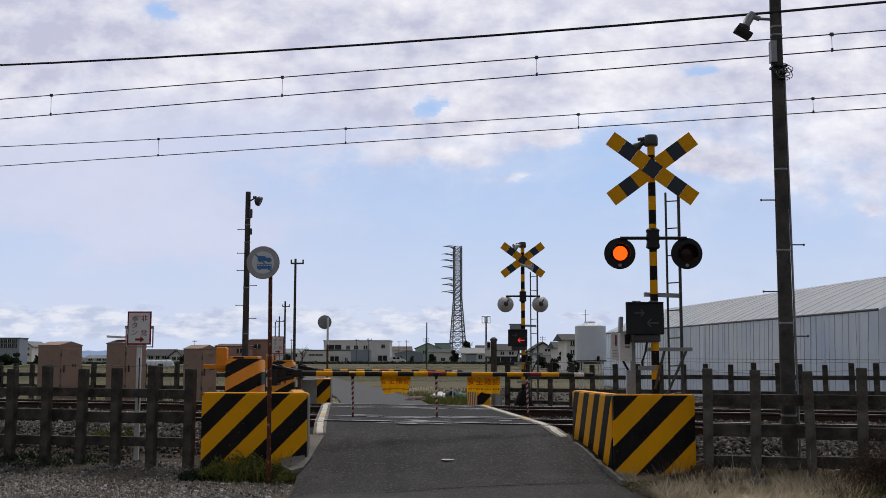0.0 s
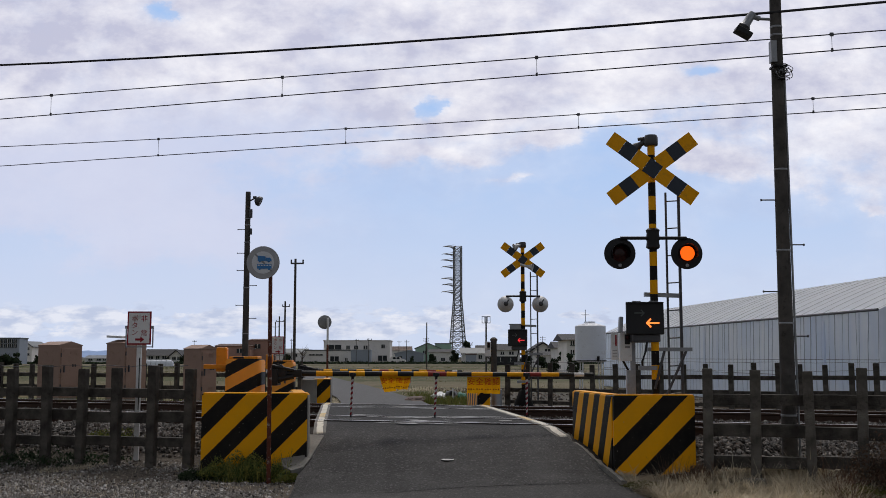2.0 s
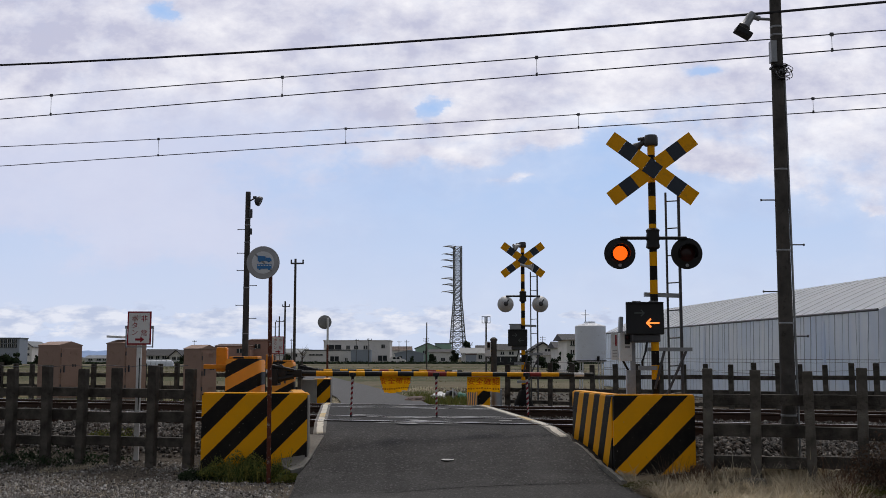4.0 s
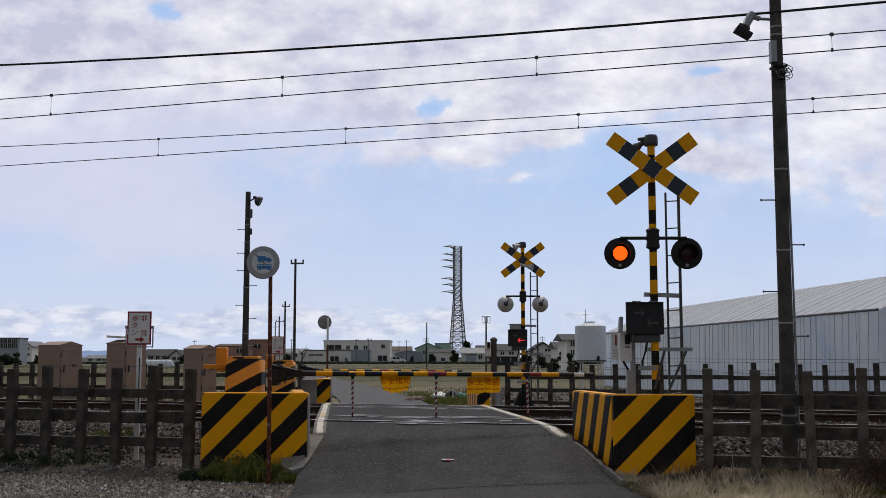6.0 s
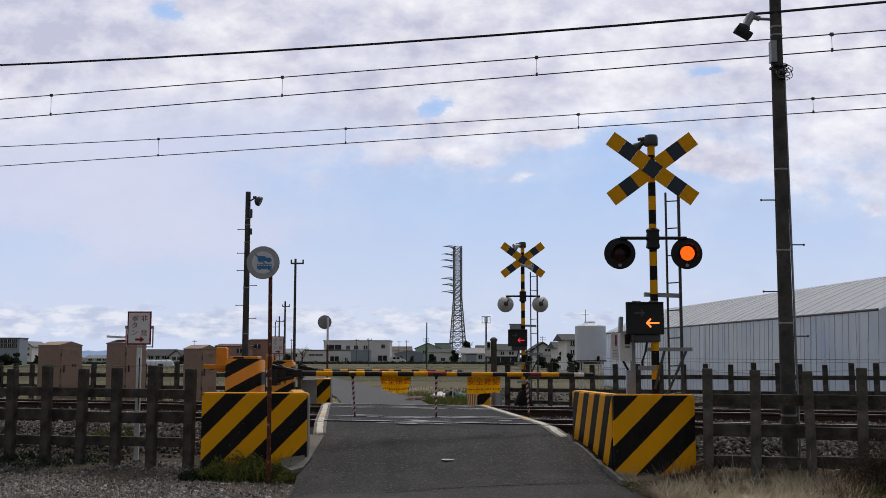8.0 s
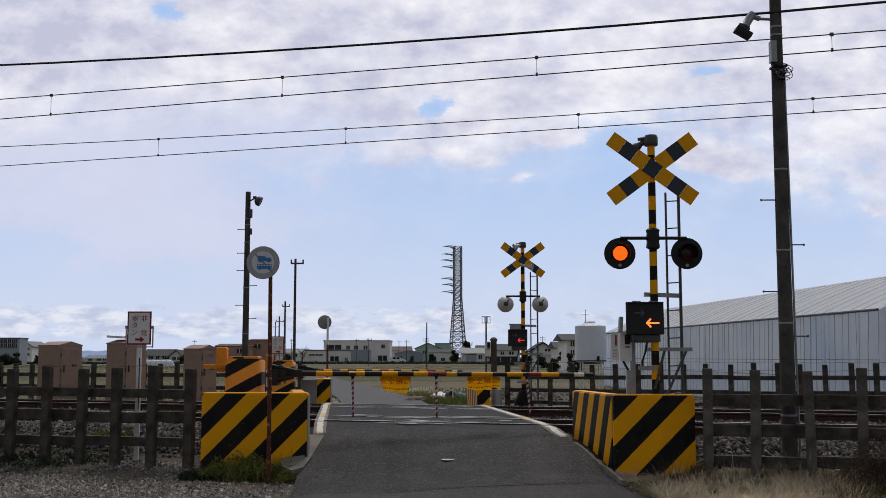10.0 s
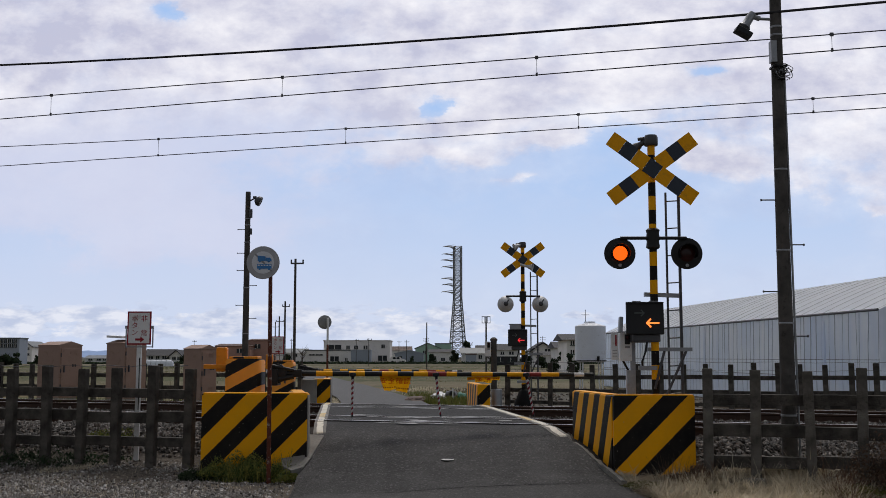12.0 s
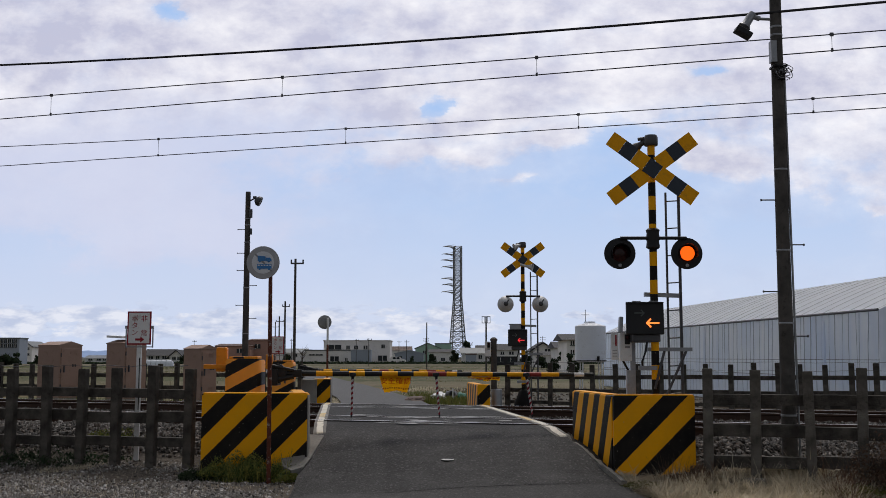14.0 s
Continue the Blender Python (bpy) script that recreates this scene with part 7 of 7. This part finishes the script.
def barbed_wire(d, x0, x1, z, label):
    bm = bm_()
    pts = [(*row(d, x0 + (x1 - x0) * i / 40), z + 0.012 * math.sin(i * 1.3)) for i in range(41)]
    tube(bm, pts, 0.0035, 5)
    t = part("barbed_wire", bm, M_dark_steel)
    tagged(t, label, "wire", "fence wires")


barbed_wire(25.4, 1.6, 16.0, 0.80, "thin barbed wire strung above the far fence")
barbed_wire(25.4, 1.6, 16.0, 0.62, "thin barbed wire strung along the far fence")
barbed_wire(12.58, -8.0, -3.3, 0.80, "thin slack wire over the near fence posts")

# ---------- things that move ----------


def flash_rows(side, home):
    """The two lamps take turns; the light stands proud of the lens while on."""
    to_right = [0.35 + 1.22 * k for k in range(12)]
    to_left = [0.915 + 1.214 * k for k in range(12)]
    return switch_rows(home, -0.042, side < 0, [t for t in sorted(to_right + to_left) if t < 13.95])


def switch_rows(home, reach, state, times):
    off, on = home, home + Vector((0, reach, 0))
    rows = [(0.0, Matrix.Translation(on if state else off))]
    for t in times:
        rows.append((t - 0.017, Matrix.Translation(on if state else off)))
        state = not state
        rows.append((t + 0.017, Matrix.Translation(on if state else off)))
    rows.append((14.0, Matrix.Translation(on if state else off)))
    return rows


def interp(t, keys):
    return float(np.interp(t, [a for a, _ in keys], [b for _, b in keys]))


# swing of the ropes, sideways, in degrees
ROPE_A = ((0, -1), (0.4, 0), (0.8, -1), (1.2, 1), (1.5, 4), (1.8, 2), (2.2, 4), (2.4, 9), (2.6, 3), (2.8, -4), (3.0, -6), (3.3, -2), (4.0, 2), (4.6, -1), (5.3, 0), (5.9, -1), (6.5, 5), (6.8, 0), (7.1, -4), (7.4, 2), (8.0, -4), (8.8, 1), (9.6, -2), (10.3, -1), (11, 0), (12, 0), (12.5, 1), (13.4, 0), (14, 1))
ROPE_B = ((0, -1), (0.4, -2), (0.8, 0), (1.4, -1), (1.8, 2), (2.0, 2), (2.4, -2), (2.8, 1), (3.0, 1), (3.6, -2), (4.5, 1), (5.3, -2), (5.6, -3), (6.2, 1), (6.5, -4), (6.8, -1), (7.1, 1), (7.4, -3), (7.7, 2), (8.0, 0), (8.8, -3), (9.6, 0), (10.3, -2), (10.9, -3), (11.5, -4), (11.8, -9), (12.2, -4), (12.5, -5), (12.8, -9), (13.0, -4), (13.3, -2), (13.6, -6), (13.8, -11), (14, -5))
ROPE_C = ((0, -2), (0.6, -3), (1.4, -1), (2.0, 0), (2.6, -1), (3.0, 3), (3.6, 0), (5.3, -4), (5.9, -2), (6.5, -4), (7.1, -2), (7.7, 1), (8.0, -3), (9.2, -2), (10.3, -6), (10.9, -5), (11.2, -9), (11.8, -11), (12.2, -8), (12.8, -6), (13.3, -7), (13.8, -10), (14, -8))
# lift of the banners away from the camera, in degrees
LIFT_A = ((0, 22), (0.4, 18), (0.8, 22), (1.2, 30), (1.6, 30), (2.0, 36), (2.4, 34), (2.8, 24), (3.0, 36), (3.5, 25), (4.4, 32), (5.3, 26), (5.6, 30), (6.2, 30), (6.5, 24), (6.8, 46), (7.0, 44), (7.4, 24), (7.7, 28), (8.0, 26), (9, 34), (10.3, 24), (10.9, 22), (11.2, 40), (11.8, 34), (12.4, 26), (13, 24), (13.5, 30), (14, 28))
LIFT_B = ((0, 14), (0.6, 20), (0.8, 8), (1.0, 12), (1.4, 26), (1.6, 28), (1.8, 6), (2.2, 8), (2.4, 24), (2.6, 30), (2.8, 32), (3.0, 66), (3.4, 40), (4.0, 20), (4.7, 34), (5.3, 36), (5.6, 8), (6.2, 16), (6.5, 14), (6.8, 22), (7.0, 42), (7.2, 36), (7.4, 6), (8.0, 10), (8.6, 30), (9.4, 24), (10.3, 48), (10.9, 40), (11.2, 34), (11.5, 58), (11.8, 74), (12.2, 72), (12.6, 70), (13.0, 66), (13.4, 70), (14, 80))


def cloth_rows(pieces, keys, phase):
    for p, r, c, x, h1 in pieces:
        rows = []
        for i in range(71):
            t = min(14.0, i * 0.2)
            lift = radians(interp(t, keys) + 6 * math.sin(9.0 * t + 1.3 * c + phase))
            lag = radians(interp(max(0, t - 0.12), keys) + 12 * math.sin(9.0 * t - 1.2 + 1.3 * c + phase) + 6)
            yaw = 8 * math.sin(7.3 * t + 1.9 * c + phase)
            if r == 0:
                rows.append((t, Matrix.Translation((x, 0, 0)) @ Matrix.Rotation(lift, 4, "X") @ Matrix.Rotation(radians(yaw), 4, "Z")))
            else:
                h = h1
                rows.append((t, Matrix.Translation((x, math.sin(lift) * h, -math.cos(lift) * h)) @ Matrix.Rotation(lag, 4, "X") @ Matrix.Rotation(radians(yaw), 4, "Z")))
        walk(p, rows)


def motions():
    for sx in (-1, 1):
        cx = sx * 0.405
        walk(near_lit[sx], flash_rows(sx, Vector((cx, 0.0, 2.475))))
    walk(near_lit["arrow"], switch_rows(Vector((0.09, 0.0, -0.06)), -0.033, False, (0.35, 4.9, 7.05)))
    walk(far_lit["arrow"], switch_rows(Vector((0.09, 0.0, -0.06)), -0.033, True, (2.15, 5.75)))
    walk(stud_light, [(t, Matrix.Translation((0, -0.05, z))) for t, z in ((0.0, -0.02), (4.80, -0.02), (4.84, 0.007), (6.03, 0.007), (6.07, -0.02), (14.0, -0.02))])
    for ob, keys in zip(ropes, (ROPE_A, ROPE_B, ROPE_C)):
        base = ob.matrix_basis.copy()
        walk(ob, [(t, base @ pose(0, 0, 0, 2 * math.sin(3 * t), a, 0)) for t, a in keys])
    cloth_rows(cloth_a, LIFT_A, 0.0)
    cloth_rows(cloth_b, LIFT_B, 2.1)
    base = backdrop.matrix_basis.copy()
    walk(backdrop, [(0.0, base), (7.0, Matrix.Translation((7.5, 0, 0)) @ base), (14.0, Matrix.Translation((15.0, 0, 0)) @ base)])


motions()
